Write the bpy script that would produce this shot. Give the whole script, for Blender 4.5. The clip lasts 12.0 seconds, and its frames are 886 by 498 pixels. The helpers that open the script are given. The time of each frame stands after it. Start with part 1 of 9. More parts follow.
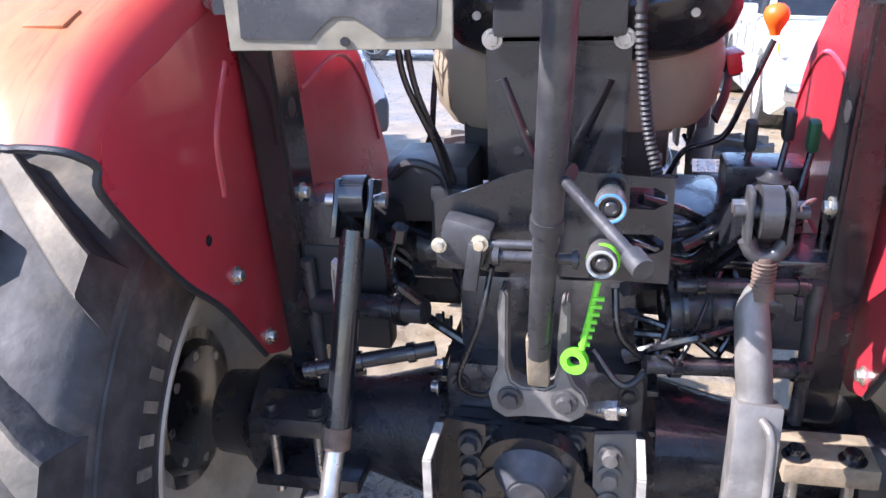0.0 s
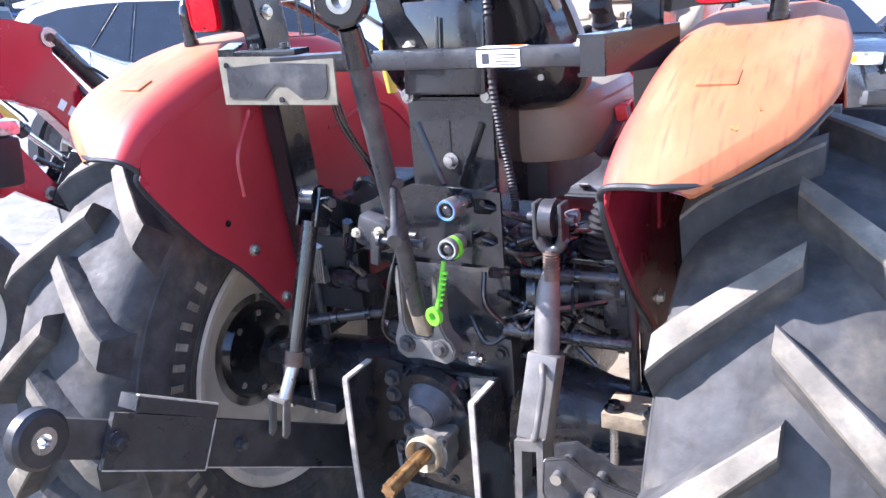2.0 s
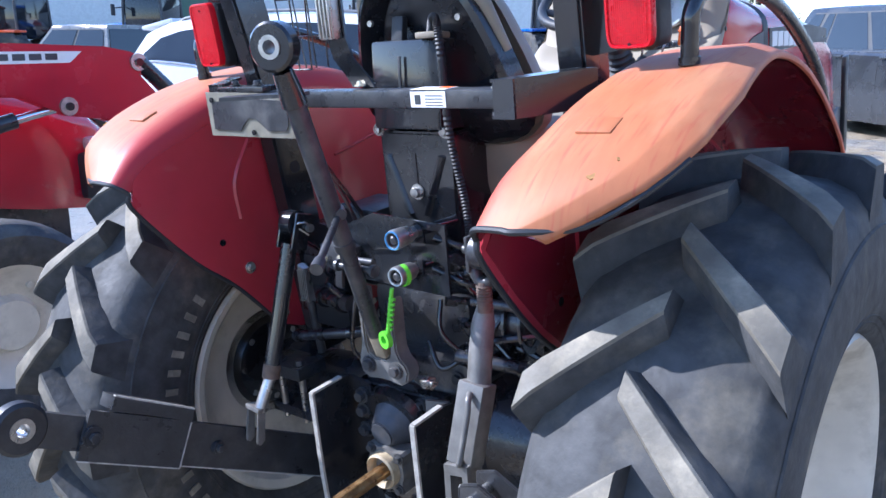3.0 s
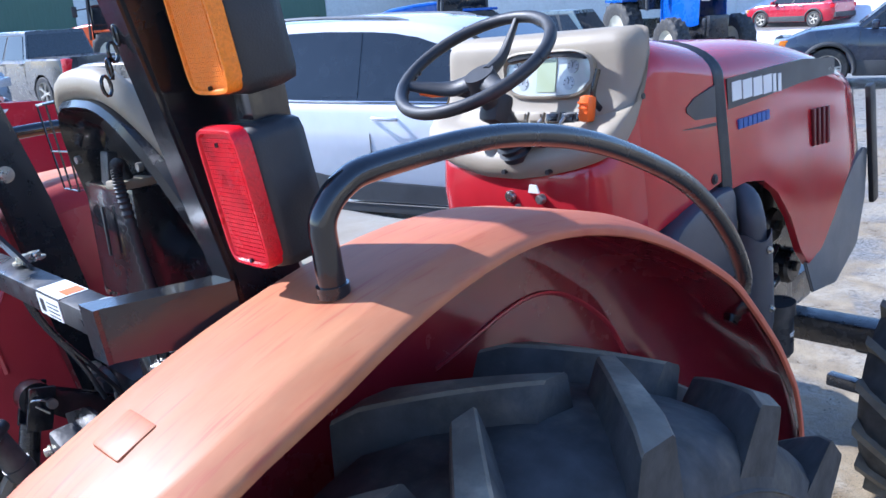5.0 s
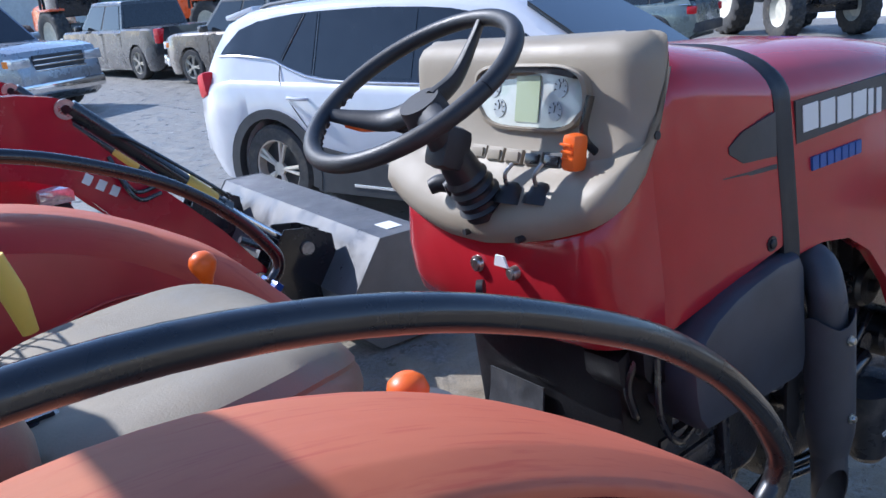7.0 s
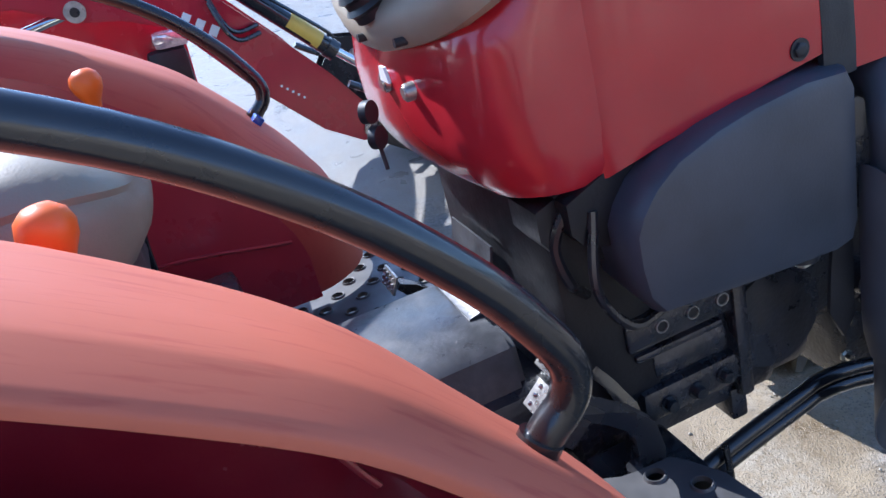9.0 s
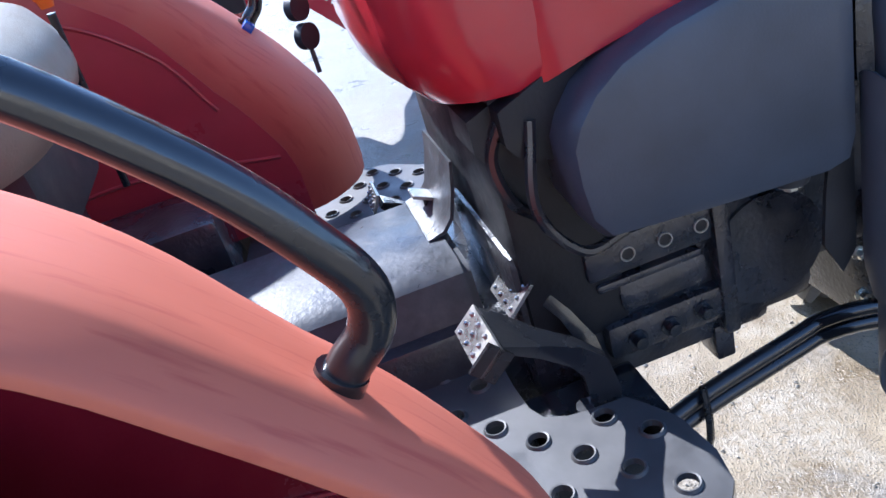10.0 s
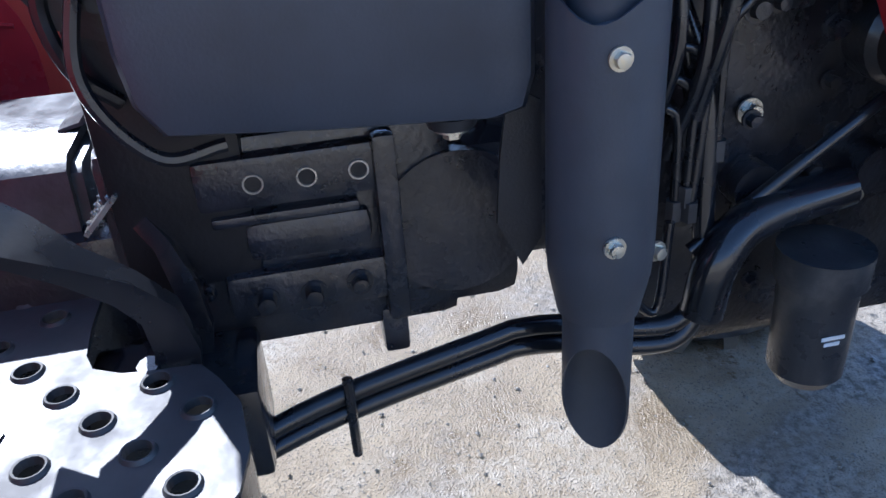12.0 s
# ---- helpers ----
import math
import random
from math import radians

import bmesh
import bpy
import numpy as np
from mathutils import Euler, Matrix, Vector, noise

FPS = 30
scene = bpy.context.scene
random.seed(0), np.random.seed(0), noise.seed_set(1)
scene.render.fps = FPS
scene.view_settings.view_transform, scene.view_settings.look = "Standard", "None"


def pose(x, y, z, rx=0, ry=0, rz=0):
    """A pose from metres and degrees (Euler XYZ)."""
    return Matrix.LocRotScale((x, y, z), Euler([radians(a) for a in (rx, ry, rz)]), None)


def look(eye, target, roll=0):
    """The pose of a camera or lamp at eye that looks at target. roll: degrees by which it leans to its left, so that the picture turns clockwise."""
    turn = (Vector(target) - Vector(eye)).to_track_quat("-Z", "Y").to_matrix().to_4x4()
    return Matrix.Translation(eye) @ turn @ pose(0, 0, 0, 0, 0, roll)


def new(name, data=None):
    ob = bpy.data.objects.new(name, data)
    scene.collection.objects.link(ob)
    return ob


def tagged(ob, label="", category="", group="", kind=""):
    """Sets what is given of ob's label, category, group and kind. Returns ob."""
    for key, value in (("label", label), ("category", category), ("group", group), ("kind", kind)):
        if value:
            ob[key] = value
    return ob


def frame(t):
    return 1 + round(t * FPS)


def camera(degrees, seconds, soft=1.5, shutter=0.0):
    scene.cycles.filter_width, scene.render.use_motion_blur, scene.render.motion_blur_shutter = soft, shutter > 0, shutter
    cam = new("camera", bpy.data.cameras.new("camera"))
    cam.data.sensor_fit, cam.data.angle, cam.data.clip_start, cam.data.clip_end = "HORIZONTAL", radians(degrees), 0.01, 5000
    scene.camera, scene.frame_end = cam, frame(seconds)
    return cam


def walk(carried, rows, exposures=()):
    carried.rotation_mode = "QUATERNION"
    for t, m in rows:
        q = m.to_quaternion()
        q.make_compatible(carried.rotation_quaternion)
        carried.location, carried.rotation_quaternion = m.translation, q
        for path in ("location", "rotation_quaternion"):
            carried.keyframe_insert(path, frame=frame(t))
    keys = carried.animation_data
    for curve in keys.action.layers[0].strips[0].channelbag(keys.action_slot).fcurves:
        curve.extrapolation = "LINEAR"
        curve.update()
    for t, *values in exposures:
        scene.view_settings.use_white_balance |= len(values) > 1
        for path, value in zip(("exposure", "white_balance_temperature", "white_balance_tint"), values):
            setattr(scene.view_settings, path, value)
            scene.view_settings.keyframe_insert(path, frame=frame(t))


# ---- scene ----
cam = camera(57.0, 12.0)
PATH = [
    (0, (0.035, -1.901, 1.359), (-0.336, -0.032, 0.752), 1.6),
    (0.5, (0.278, -1.899, 1.371), (-0.251, -0.083, 0.72), 1.0),
    (1, (0.439, -1.992, 1.373), (-0.237, -0.222, 0.733), 1.1),
    (1.5, (0.656, -2.135, 1.368), (-0.138, -0.404, 0.757), 0.7),
    (2, (0.814, -2.206, 1.446), (-0.123, -0.522, 0.911), 0.1),
    (2.5, (1.015, -2.18, 1.498), (-0.069, -0.571, 1.01), 0.2),
    (2.7, (1.101, -2.142, 1.499), (-0.039, -0.572, 1.011), 0.2),
    (4.3, (1.256, -1.401, 1.592), (-0.109, -0.054, 1.025), -2.2),
    (4.5, (1.277, -1.305, 1.642), (-0.103, 0.027, 1.072), -2.6),
    (5, (1.3, -1.165, 1.742), (-0.102, 0.145, 1.177), -3.4),
    (5.5, (1.182, -1.032, 1.799), (-0.239, 0.259, 1.238), -3.8),
    (6, (1.078, -0.869, 1.789), (-0.369, 0.388, 1.218), -4.0),
    (6.5, (1.066, -0.714, 1.793), (-0.421, 0.486, 1.202), -3.9),
    (6.7, (1.067, -0.643, 1.788), (-0.44, 0.524, 1.183), -4.0),
    (8.3, (1.083, -0.157, 1.705), (-0.599, 0.599, 0.93), -6.4),
    (8.5, (1.102, -0.101, 1.672), (-0.591, 0.596, 0.868), -7.2),
    (9, (1.059, 0.026, 1.566), (-0.651, 0.571, 0.684), -9.4),
    (9.5, (1.012, 0.123, 1.523), (-0.703, 0.522, 0.574), -11.4),
    (10, (1.043, 0.226, 1.479), (-0.662, 0.516, 0.475), -11.7),
    (10.5, (1.117, 0.33, 1.424), (-0.583, 0.576, 0.399), -9.8),
    (11, (1.122, 0.43, 1.349), (-0.543, 0.653, 0.264), -6.9),
    (11.5, (1.057, 0.532, 1.29), (-0.591, 0.825, 0.195), -2.1),
    (12, (0.96, 0.628, 1.27), (-0.714, 1.002, 0.242), 1.6),
]
walk(cam, [(t, look(eye, target, roll)) for t, eye, target, roll in PATH],
     exposures=[(0.0, 1.85, 6050, 22), (0.6, 2.27, 6180, 22), (1.9, 2.16, 5970, 22), (2.5, 1.36, 5370, 17), (4.5, 1.38, 5350, 15),
                (6.5, 0.63, 5640, 14), (8.5, 0.94, 5450, 14), (9.5, 1.5, 5440, 14), (10.0, 1.6, 5400, 14), (10.5, 1.65, 5400, 14), (11.0, 1.42, 5420, 14), (11.5, 1.06, 5500, 14), (12.0, 1.25, 5300, 14)])

# ---- light ----
world = bpy.data.worlds.new("sky")
world.use_nodes = True
scene.world = world
SUN = Vector((-1.064, -0.508, 0.914)).normalized()
wn = world.node_tree
sky = wn.nodes.new("ShaderNodeTexSky")
sky.sky_type = "NISHITA"
sky.sun_disc = False
sky.sun_elevation = math.asin(SUN.z)
sky.sun_rotation = math.atan2(SUN.x, SUN.y)
sky.air_density, sky.dust_density, sky.ozone_density = 1.0, 0.25, 2.2
wn.nodes["Background"].inputs["Strength"].default_value = 0.145
wn.links.new(sky.outputs[0], wn.nodes["Background"].inputs["Color"])
sun_data = bpy.data.lights.new("sun", "SUN")
sun_data.energy, sun_data.angle, sun_data.color = 4.2, radians(0.53), (1.0, 0.95, 0.88)
sun = new("sun", sun_data)
sun.matrix_world = look(SUN * 30, (0, 0, 0))


# ---- materials ----
def mat(name, color, rough=0.5, metal=0.0, coat=0.0, var=0.15, scale=8.0, bump=0.0, bscale=60.0, tint=None, tmix=0.5, tscale=3.0,
        rough_var=0.15, emit=None, transmission=0.0, stretch=(1, 1, 1), per_piece=0.0, alpha=1.0):
    """A surface whose colour varies at two scales, with a second tone in patches, uneven gloss and fine relief."""
    m = bpy.data.materials.new(name)
    m.use_nodes = True
    nt = m.node_tree
    b = nt.nodes["Principled BSDF"]
    tc = nt.nodes.new("ShaderNodeTexCoord")
    mp = nt.nodes.new("ShaderNodeMapping")
    mp.inputs["Scale"].default_value = stretch
    nt.links.new(tc.outputs["Object"], mp.inputs[0])
    n1, n2 = nt.nodes.new("ShaderNodeTexNoise"), nt.nodes.new("ShaderNodeTexNoise")
    n1.inputs["Scale"].default_value, n1.inputs["Detail"].default_value = scale, 5
    n2.inputs["Scale"].default_value, n2.inputs["Detail"].default_value = tscale, 6
    n2.inputs["Roughness"].default_value = 0.65
    nt.links.new(mp.outputs[0], n1.inputs["Vector"])
    nt.links.new(mp.outputs[0], n2.inputs["Vector"])
    ramp = nt.nodes.new("ShaderNodeMapRange")
    ramp.inputs["From Min"].default_value, ramp.inputs["From Max"].default_value = 0.3, 0.7
    ramp.inputs["To Min"].default_value, ramp.inputs["To Max"].default_value = 1 - var, 1 + var
    nt.links.new(n1.outputs["Fac"], ramp.inputs["Value"])
    base = nt.nodes.new("ShaderNodeMix")
    base.data_type = "RGBA"
    base.inputs[6].default_value = (*color, 1)
    base.inputs[7].default_value = (*(tint or color), 1)
    patch = nt.nodes.new("ShaderNodeMapRange")
    patch.inputs["From Min"].default_value, patch.inputs["From Max"].default_value = 0.5, 0.68
    patch.inputs["To Max"].default_value = tmix
    nt.links.new(n2.outputs["Fac"], patch.inputs["Value"])
    nt.links.new(patch.outputs[0], base.inputs[0])
    mul = nt.nodes.new("ShaderNodeVectorMath")
    mul.operation = "SCALE"
    nt.links.new(base.outputs[2], mul.inputs[0])
    fac = ramp.outputs[0]
    if per_piece:
        oi = nt.nodes.new("ShaderNodeObjectInfo")
        pr = nt.nodes.new("ShaderNodeMapRange")
        pr.inputs["To Min"].default_value, pr.inputs["To Max"].default_value = 1 - per_piece, 1 + per_piece
        nt.links.new(oi.outputs["Random"], pr.inputs["Value"])
        mm = nt.nodes.new("ShaderNodeMath")
        mm.operation = "MULTIPLY"
        nt.links.new(fac, mm.inputs[0])
        nt.links.new(pr.outputs[0], mm.inputs[1])
        fac = mm.outputs[0]
    nt.links.new(fac, mul.inputs["Scale"])
    nt.links.new(mul.outputs[0], b.inputs["Base Color"])
    rr = nt.nodes.new("ShaderNodeMapRange")
    rr.inputs["From Min"].default_value, rr.inputs["From Max"].default_value = 0.35, 0.65
    rr.inputs["To Min"].default_value, rr.inputs["To Max"].default_value = max(0.02, rough - rough_var), min(1, rough + rough_var)
    nt.links.new(n2.outputs["Fac"], rr.inputs["Value"])
    nt.links.new(rr.outputs[0], b.inputs["Roughness"])
    b.inputs["Metallic"].default_value = metal
    b.inputs["Coat Weight"].default_value = coat
    b.inputs["Coat Roughness"].default_value = 0.08
    b.inputs["Transmission Weight"].default_value = transmission
    b.inputs["Alpha"].default_value = alpha
    if emit:
        b.inputs["Emission Color"].default_value = (*emit[:3], 1)
        b.inputs["Emission Strength"].default_value = emit[3]
    if bump:
        n3 = nt.nodes.new("ShaderNodeTexNoise")
        n3.inputs["Scale"].default_value, n3.inputs["Detail"].default_value = bscale, 4
        nt.links.new(mp.outputs[0], n3.inputs["Vector"])
        bp = nt.nodes.new("ShaderNodeBump")
        bp.inputs["Strength"].default_value, bp.inputs["Distance"].default_value = bump, 0.004
        nt.links.new(n3.outputs["Fac"], bp.inputs["Height"])
        nt.links.new(bp.outputs[0], b.inputs["Normal"])
    return m


RED = mat("red_paint", (0.41, 0.016, 0.024), 0.17, coat=0.35, var=0.08, tint=(0.36, 0.03, 0.04), rough_var=0.05, bump=0.015, bscale=6)
FADED = mat("faded_red_paint", (0.375, 0.130, 0.053), 0.66, coat=0.05, var=0.1, scale=14, tint=(0.40, 0.195, 0.096), tmix=0.7, tscale=2.2,
            rough_var=0.12, bump=0.05, bscale=25, stretch=(3, 1, 1))
WALLRED = mat("red_fender_paint", (0.42, 0.032, 0.048), 0.34, coat=0.6, var=0.08, scale=10, tint=(0.40, 0.03, 0.03), tscale=3, rough_var=0.1, bump=0.06, bscale=14)
# the mudguard red darkened, so wheel-well shade is put into the colour
UNDERSHADE = mat("underside_shade_red", (0.21, 0.010, 0.021), 0.22, coat=0.8, var=0.15, scale=8, tint=(0.20, 0.02, 0.02), tscale=4, rough_var=0.12, bump=0.06, bscale=18)
CHIP = mat("chipped_paint", (0.33, 0.17, 0.05), 0.7, var=0.4, scale=90, tint=(0.2, 0.08, 0.03), tscale=60, bump=0.2)
SATIN = mat("satin_black_paint", (0.055, 0.061, 0.074), 0.48, var=0.12, scale=20, tint=(0.055, 0.054, 0.055), tscale=6, rough_var=0.06, bump=0.08, bscale=300)
LCD = mat("display_panel", (0.36, 0.42, 0.26), 0.25, coat=0.5, var=0.05)
DIALFACE = mat("gauge_face", (0.36, 0.39, 0.40), 0.2, coat=0.6, var=0.1, scale=60)
BLACK = mat("black_paint", (0.012, 0.013, 0.016), 0.24, coat=0.5, var=0.3, tint=(0.022, 0.021, 0.02), tscale=7, bump=0.08, bscale=90)
CAST = mat("black_cast_iron", (0.022, 0.023, 0.028), 0.30, coat=0.4, var=0.4, scale=20, tint=(0.05, 0.044, 0.036), tmix=0.7, tscale=9, bump=0.35, bscale=130)
TANKBLACK = mat("tank_black_plastic", (0.046, 0.054, 0.070), 0.34, var=0.12, scale=12, tint=(0.036, 0.037, 0.042), tscale=4, rough_var=0.06, bump=0.08, bscale=300)
# near-black of the tank shoulder, firewall and tapped bores
DEEPBLACK = mat("deep_black_panel", (0.007, 0.007, 0.009), 0.45, var=0.3, scale=18, tint=(0.016, 0.015, 0.015), tscale=7, bump=0.15, bscale=140)
PLASTIC = mat("black_plastic", (0.017, 0.018, 0.021), 0.5, var=0.15, scale=30, tint=(0.05, 0.048, 0.046), tscale=5, bump=0.15, bscale=400)
RUBBER = mat("tyre_rubber", (0.048, 0.048, 0.048), 0.78, var=0.35, scale=22, tint=(0.15, 0.132, 0.10), tmix=0.6, tscale=7, bump=0.5, bscale=45)
LUG = mat("dusty_lug_rubber", (0.155, 0.138, 0.108), 0.75, var=0.3, scale=14, tint=(0.31, 0.27, 0.20), tmix=0.8, tscale=11, bump=0.4, bscale=70,
          per_piece=0.15)
RIM = mat("grey_rim_paint", (0.64, 0.59, 0.49), 0.5, metal=0.1, var=0.12, tint=(0.30, 0.26, 0.19), tscale=6, bump=0.1)
STEEL = mat("bare_steel", (0.46, 0.45, 0.43), 0.34, metal=0.9, var=0.2, scale=40, tint=(0.3, 0.25, 0.2), tscale=18, bump=0.1, bscale=200)
GREYLINK = mat("grey_painted_steel", (0.050, 0.051, 0.055), 0.36, metal=0.3, var=0.25, tint=(0.15, 0.145, 0.135), tscale=12, bump=0.15, bscale=120)
ZINC = mat("zinc_bolt", (0.62, 0.60, 0.52), 0.32, metal=0.85, var=0.15, scale=60, tint=(0.7, 0.55, 0.25), tscale=30)
WORN = mat("worn_grey_casting", (0.15, 0.143, 0.132), 0.5, metal=0.2, var=0.25, scale=30, tint=(0.24, 0.225, 0.20), tscale=16, bump=0.2, bscale=160)
LINKBLACK = mat("worn_black_link_paint", (0.030, 0.030, 0.032), 0.42, metal=0.1, var=0.25, scale=24, tint=(0.075, 0.07, 0.062), tscale=14, bump=0.12, bscale=160)
BARE = mat("bare_scuffed_edge", (0.40, 0.38, 0.34), 0.6, metal=0.2, var=0.25, scale=50, tint=(0.22, 0.19, 0.15), tscale=30, bump=0.2, bscale=200)
RUST = mat("rusty_steel", (0.12, 0.085, 0.065), 0.75, metal=0.2, var=0.3, scale=40, tint=(0.22, 0.15, 0.10), tscale=25, bump=0.4, bscale=200)
WOODY = mat("worn_tan_paint", (0.27, 0.22, 0.15), 0.75, var=0.3, scale=40, tint=(0.2, 0.13, 0.07), tscale=30, bump=0.3, bscale=200)
BEIGE = mat("beige_plastic", (0.275, 0.232, 0.168), 0.5, var=0.08, tint=(0.27, 0.23, 0.175), bump=0.12, bscale=500)
VINYL = mat("grey_seat_vinyl", (0.255, 0.214, 0.150), 0.5, var=0.12, scale=6, tint=(0.18, 0.16, 0.13), tscale=5, bump=0.15, bscale=300)
ORANGE = mat("orange_knob", (0.85, 0.14, 0.012), 0.35, var=0.05)
AMBER = mat("amber_lens", (0.88, 0.23, 0.004), 0.34, coat=0.0, var=0.12, scale=300, bump=0.6, bscale=420)
REDLENS = mat("red_lens", (0.60, 0.0008, 0.012), 0.32, coat=0.0, var=0.15, scale=300, bump=0.25, bscale=420)
DEEPGREEN = mat("dark_green_plastic", (0.012, 0.10, 0.045), 0.45, var=0.1)
GREEN = mat("green_plastic", (0.16, 0.62, 0.035), 0.4, var=0.06)
YELLOW = mat("yellow_plastic", (0.75, 0.52, 0.09), 0.45, var=0.1)
PLATEM = mat("aluminium_tread_plate", (0.078, 0.078, 0.079), 0.5, metal=0.35, var=0.1, scale=30, tint=(0.10, 0.098, 0.092), tscale=9, bump=0.04, bscale=150)
TUNNEL = mat("worn_grey_floor", (0.058, 0.061, 0.066), 0.42, metal=0.1, var=0.3, scale=25, tint=(0.13, 0.126, 0.118), tscale=10, bump=0.15, bscale=120)
def bleached_paint():
    """Red fender paint that the sun has bleached to orange on the top, with streaks and fine scratches; deeper red on the wall."""
    m = FADED.copy()
    m.name = "sun_bleached_red_paint"
    nt = m.node_tree
    b = nt.nodes["Principled BSDF"]
    b.inputs["Specular IOR Level"].default_value = 0.28
    b.inputs["Coat Weight"].default_value, b.inputs["Coat Roughness"].default_value = 0.20, 0.40
    tc = nt.nodes.new("ShaderNodeTexCoord")
    sep = nt.nodes.new("ShaderNodeSeparateXYZ")
    nt.links.new(tc.outputs["Object"], sep.inputs[0])
    ab = nt.nodes.new("ShaderNodeMath")
    ab.operation = "ABSOLUTE"
    nt.links.new(sep.outputs["X"], ab.inputs[0])
    wob = nt.nodes.new("ShaderNodeTexNoise")
    wob.inputs["Scale"].default_value, wob.inputs["Detail"].default_value = 6, 4
    nt.links.new(tc.outputs["Object"], wob.inputs["Vector"])
    add = nt.nodes.new("ShaderNodeMath")
    add.operation = "MULTIPLY_ADD"
    add.inputs[1].default_value = 0.05
    nt.links.new(wob.outputs["Fac"], add.inputs[0])
    nt.links.new(ab.outputs[0], add.inputs[2])
    fade = nt.nodes.new("ShaderNodeMapRange")
    fade.interpolation_type = "SMOOTHSTEP"
    fade.inputs["From Min"].default_value, fade.inputs["From Max"].default_value = 0.500, 0.585
    left = nt.nodes.new("ShaderNodeMath")
    left.operation = "LESS_THAN"
    left.inputs[1].default_value = 0.0
    nt.links.new(sep.outputs["X"], left.inputs[0])
    less = nt.nodes.new("ShaderNodeMath")
    less.operation = "MULTIPLY_ADD"
    ahead = nt.nodes.new("ShaderNodeMapRange")
    ahead.inputs["From Min"].default_value, ahead.inputs["From Max"].default_value = -0.45, 0.05
    ahead.inputs["To Min"].default_value, ahead.inputs["To Max"].default_value = -0.040, 0.018
    nt.links.new(sep.outputs["Y"], ahead.inputs["Value"])
    nt.links.new(ahead.outputs[0], less.inputs[1])
    nt.links.new(left.outputs[0], less.inputs[0])
    nt.links.new(add.outputs[0], less.inputs[2])
    nt.links.new(less.outputs[0], fade.inputs["Value"])
    scr = nt.nodes.new("ShaderNodeTexNoise")
    scr.inputs["Scale"].default_value, scr.inputs["Detail"].default_value = 9, 8
    mp = nt.nodes.new("ShaderNodeMapping")
    mp.inputs["Scale"].default_value, mp.inputs["Rotation"].default_value = (14, 1.2, 1.2), (0.2, 0.3, 0.5)
    nt.links.new(tc.outputs["Object"], mp.inputs[0])
    nt.links.new(mp.outputs[0], scr.inputs["Vector"])
    line = nt.nodes.new("ShaderNodeMapRange")
    line.inputs["From Min"].default_value, line.inputs["From Max"].default_value, line.inputs["To Max"].default_value = 0.56, 0.70, 0.45
    nt.links.new(scr.outputs["Fac"], line.inputs["Value"])
    src = b.inputs["Base Color"].links[0].from_socket
    m1, m2 = nt.nodes.new("ShaderNodeMix"), nt.nodes.new("ShaderNodeMix")
    for x in (m1, m2):
        x.data_type = "RGBA"
    m1.inputs[6].default_value = (0.40, 0.026, 0.032, 1)
    nt.links.new(fade.outputs[0], m1.inputs[0])
    front = nt.nodes.new("ShaderNodeMix")
    front.data_type = "RGBA"
    front.inputs[7].default_value = (0.54, 0.130, 0.074, 1)
    far = nt.nodes.new("ShaderNodeMapRange")
    far.inputs["From Min"].default_value, far.inputs["From Max"].default_value, far.inputs["To Max"].default_value = -0.65, 0.05, 0.85
    nt.links.new(sep.outputs["Y"], far.inputs["Value"])
    nt.links.new(far.outputs[0], front.inputs[0])
    nt.links.new(src, front.inputs[6])
    nt.links.new(front.outputs[2], m1.inputs[7])
    m2.inputs[7].default_value = (0.34, 0.04, 0.03, 1)
    nt.links.new(m1.outputs[2], m2.inputs[6])
    nt.links.new(line.outputs[0], m2.inputs[0])
    nt.links.new(m2.outputs[2], b.inputs["Base Color"])
    return m


BLEACHED = bleached_paint()
# patchy tones of the added unseen wall, to vary what the bonnet reflects
UNSEENWALL = mat("unseen_wall_brown", (0.27, 0.24, 0.20), 0.6, var=0.4, scale=1.0, tint=(0.60, 0.53, 0.38), tmix=0.9, tscale=0.25)
DECAL = mat("white_decal", (0.78, 0.78, 0.76), 0.45, var=0.04)
BLUEDEC = mat("blue_decal", (0.03, 0.10, 0.34), 0.45, var=0.04)
DARKDEC = mat("dark_decal", (0.045, 0.05, 0.055), 0.4, var=0.3, tint=(0.1, 0.1, 0.1))
SILVER = mat("silver_grey_plastic", (0.17, 0.175, 0.18), 0.45, metal=0.2, var=0.1, bump=0.06)
FADEDPLATE = mat("weathered_plate", (0.18, 0.163, 0.12), 0.7, var=0.2, scale=30, tint=(0.26, 0.25, 0.22), tscale=22, bump=0.2)
GLASS = mat("dark_glass", (0.015, 0.018, 0.022), 0.06, coat=0.3, var=0.2, rough_var=0.03)
DIAL = mat("instrument_glass", (0.48, 0.50, 0.47), 0.12, coat=0.9, var=0.1, scale=25, tint=(0.25, 0.42, 0.30), tscale=9, rough_var=0.05)
CHROME = mat("chrome", (0.75, 0.75, 0.76), 0.12, metal=1.0, var=0.05, rough_var=0.05)
WHITE = mat("white_car_paint", (0.62, 0.63, 0.65), 0.22, coat=0.8, var=0.03, rough_var=0.05)
DARKCLAD = mat("grey_cladding", (0.05, 0.052, 0.055), 0.6, var=0.1)
SLATE = mat("slate_car_paint", (0.18, 0.22, 0.21), 0.3, metal=0.4, coat=0.6, var=0.05)
CHAR = mat("charcoal_car_paint", (0.035, 0.037, 0.042), 0.28, metal=0.3, coat=0.7, var=0.1)
NAVY = mat("navy_car_paint", (0.02, 0.03, 0.055), 0.25, coat=0.8, var=0.06)
TAUPE = mat("taupe_car_paint", (0.19, 0.17, 0.15), 0.3, metal=0.5, coat=0.6, var=0.06)
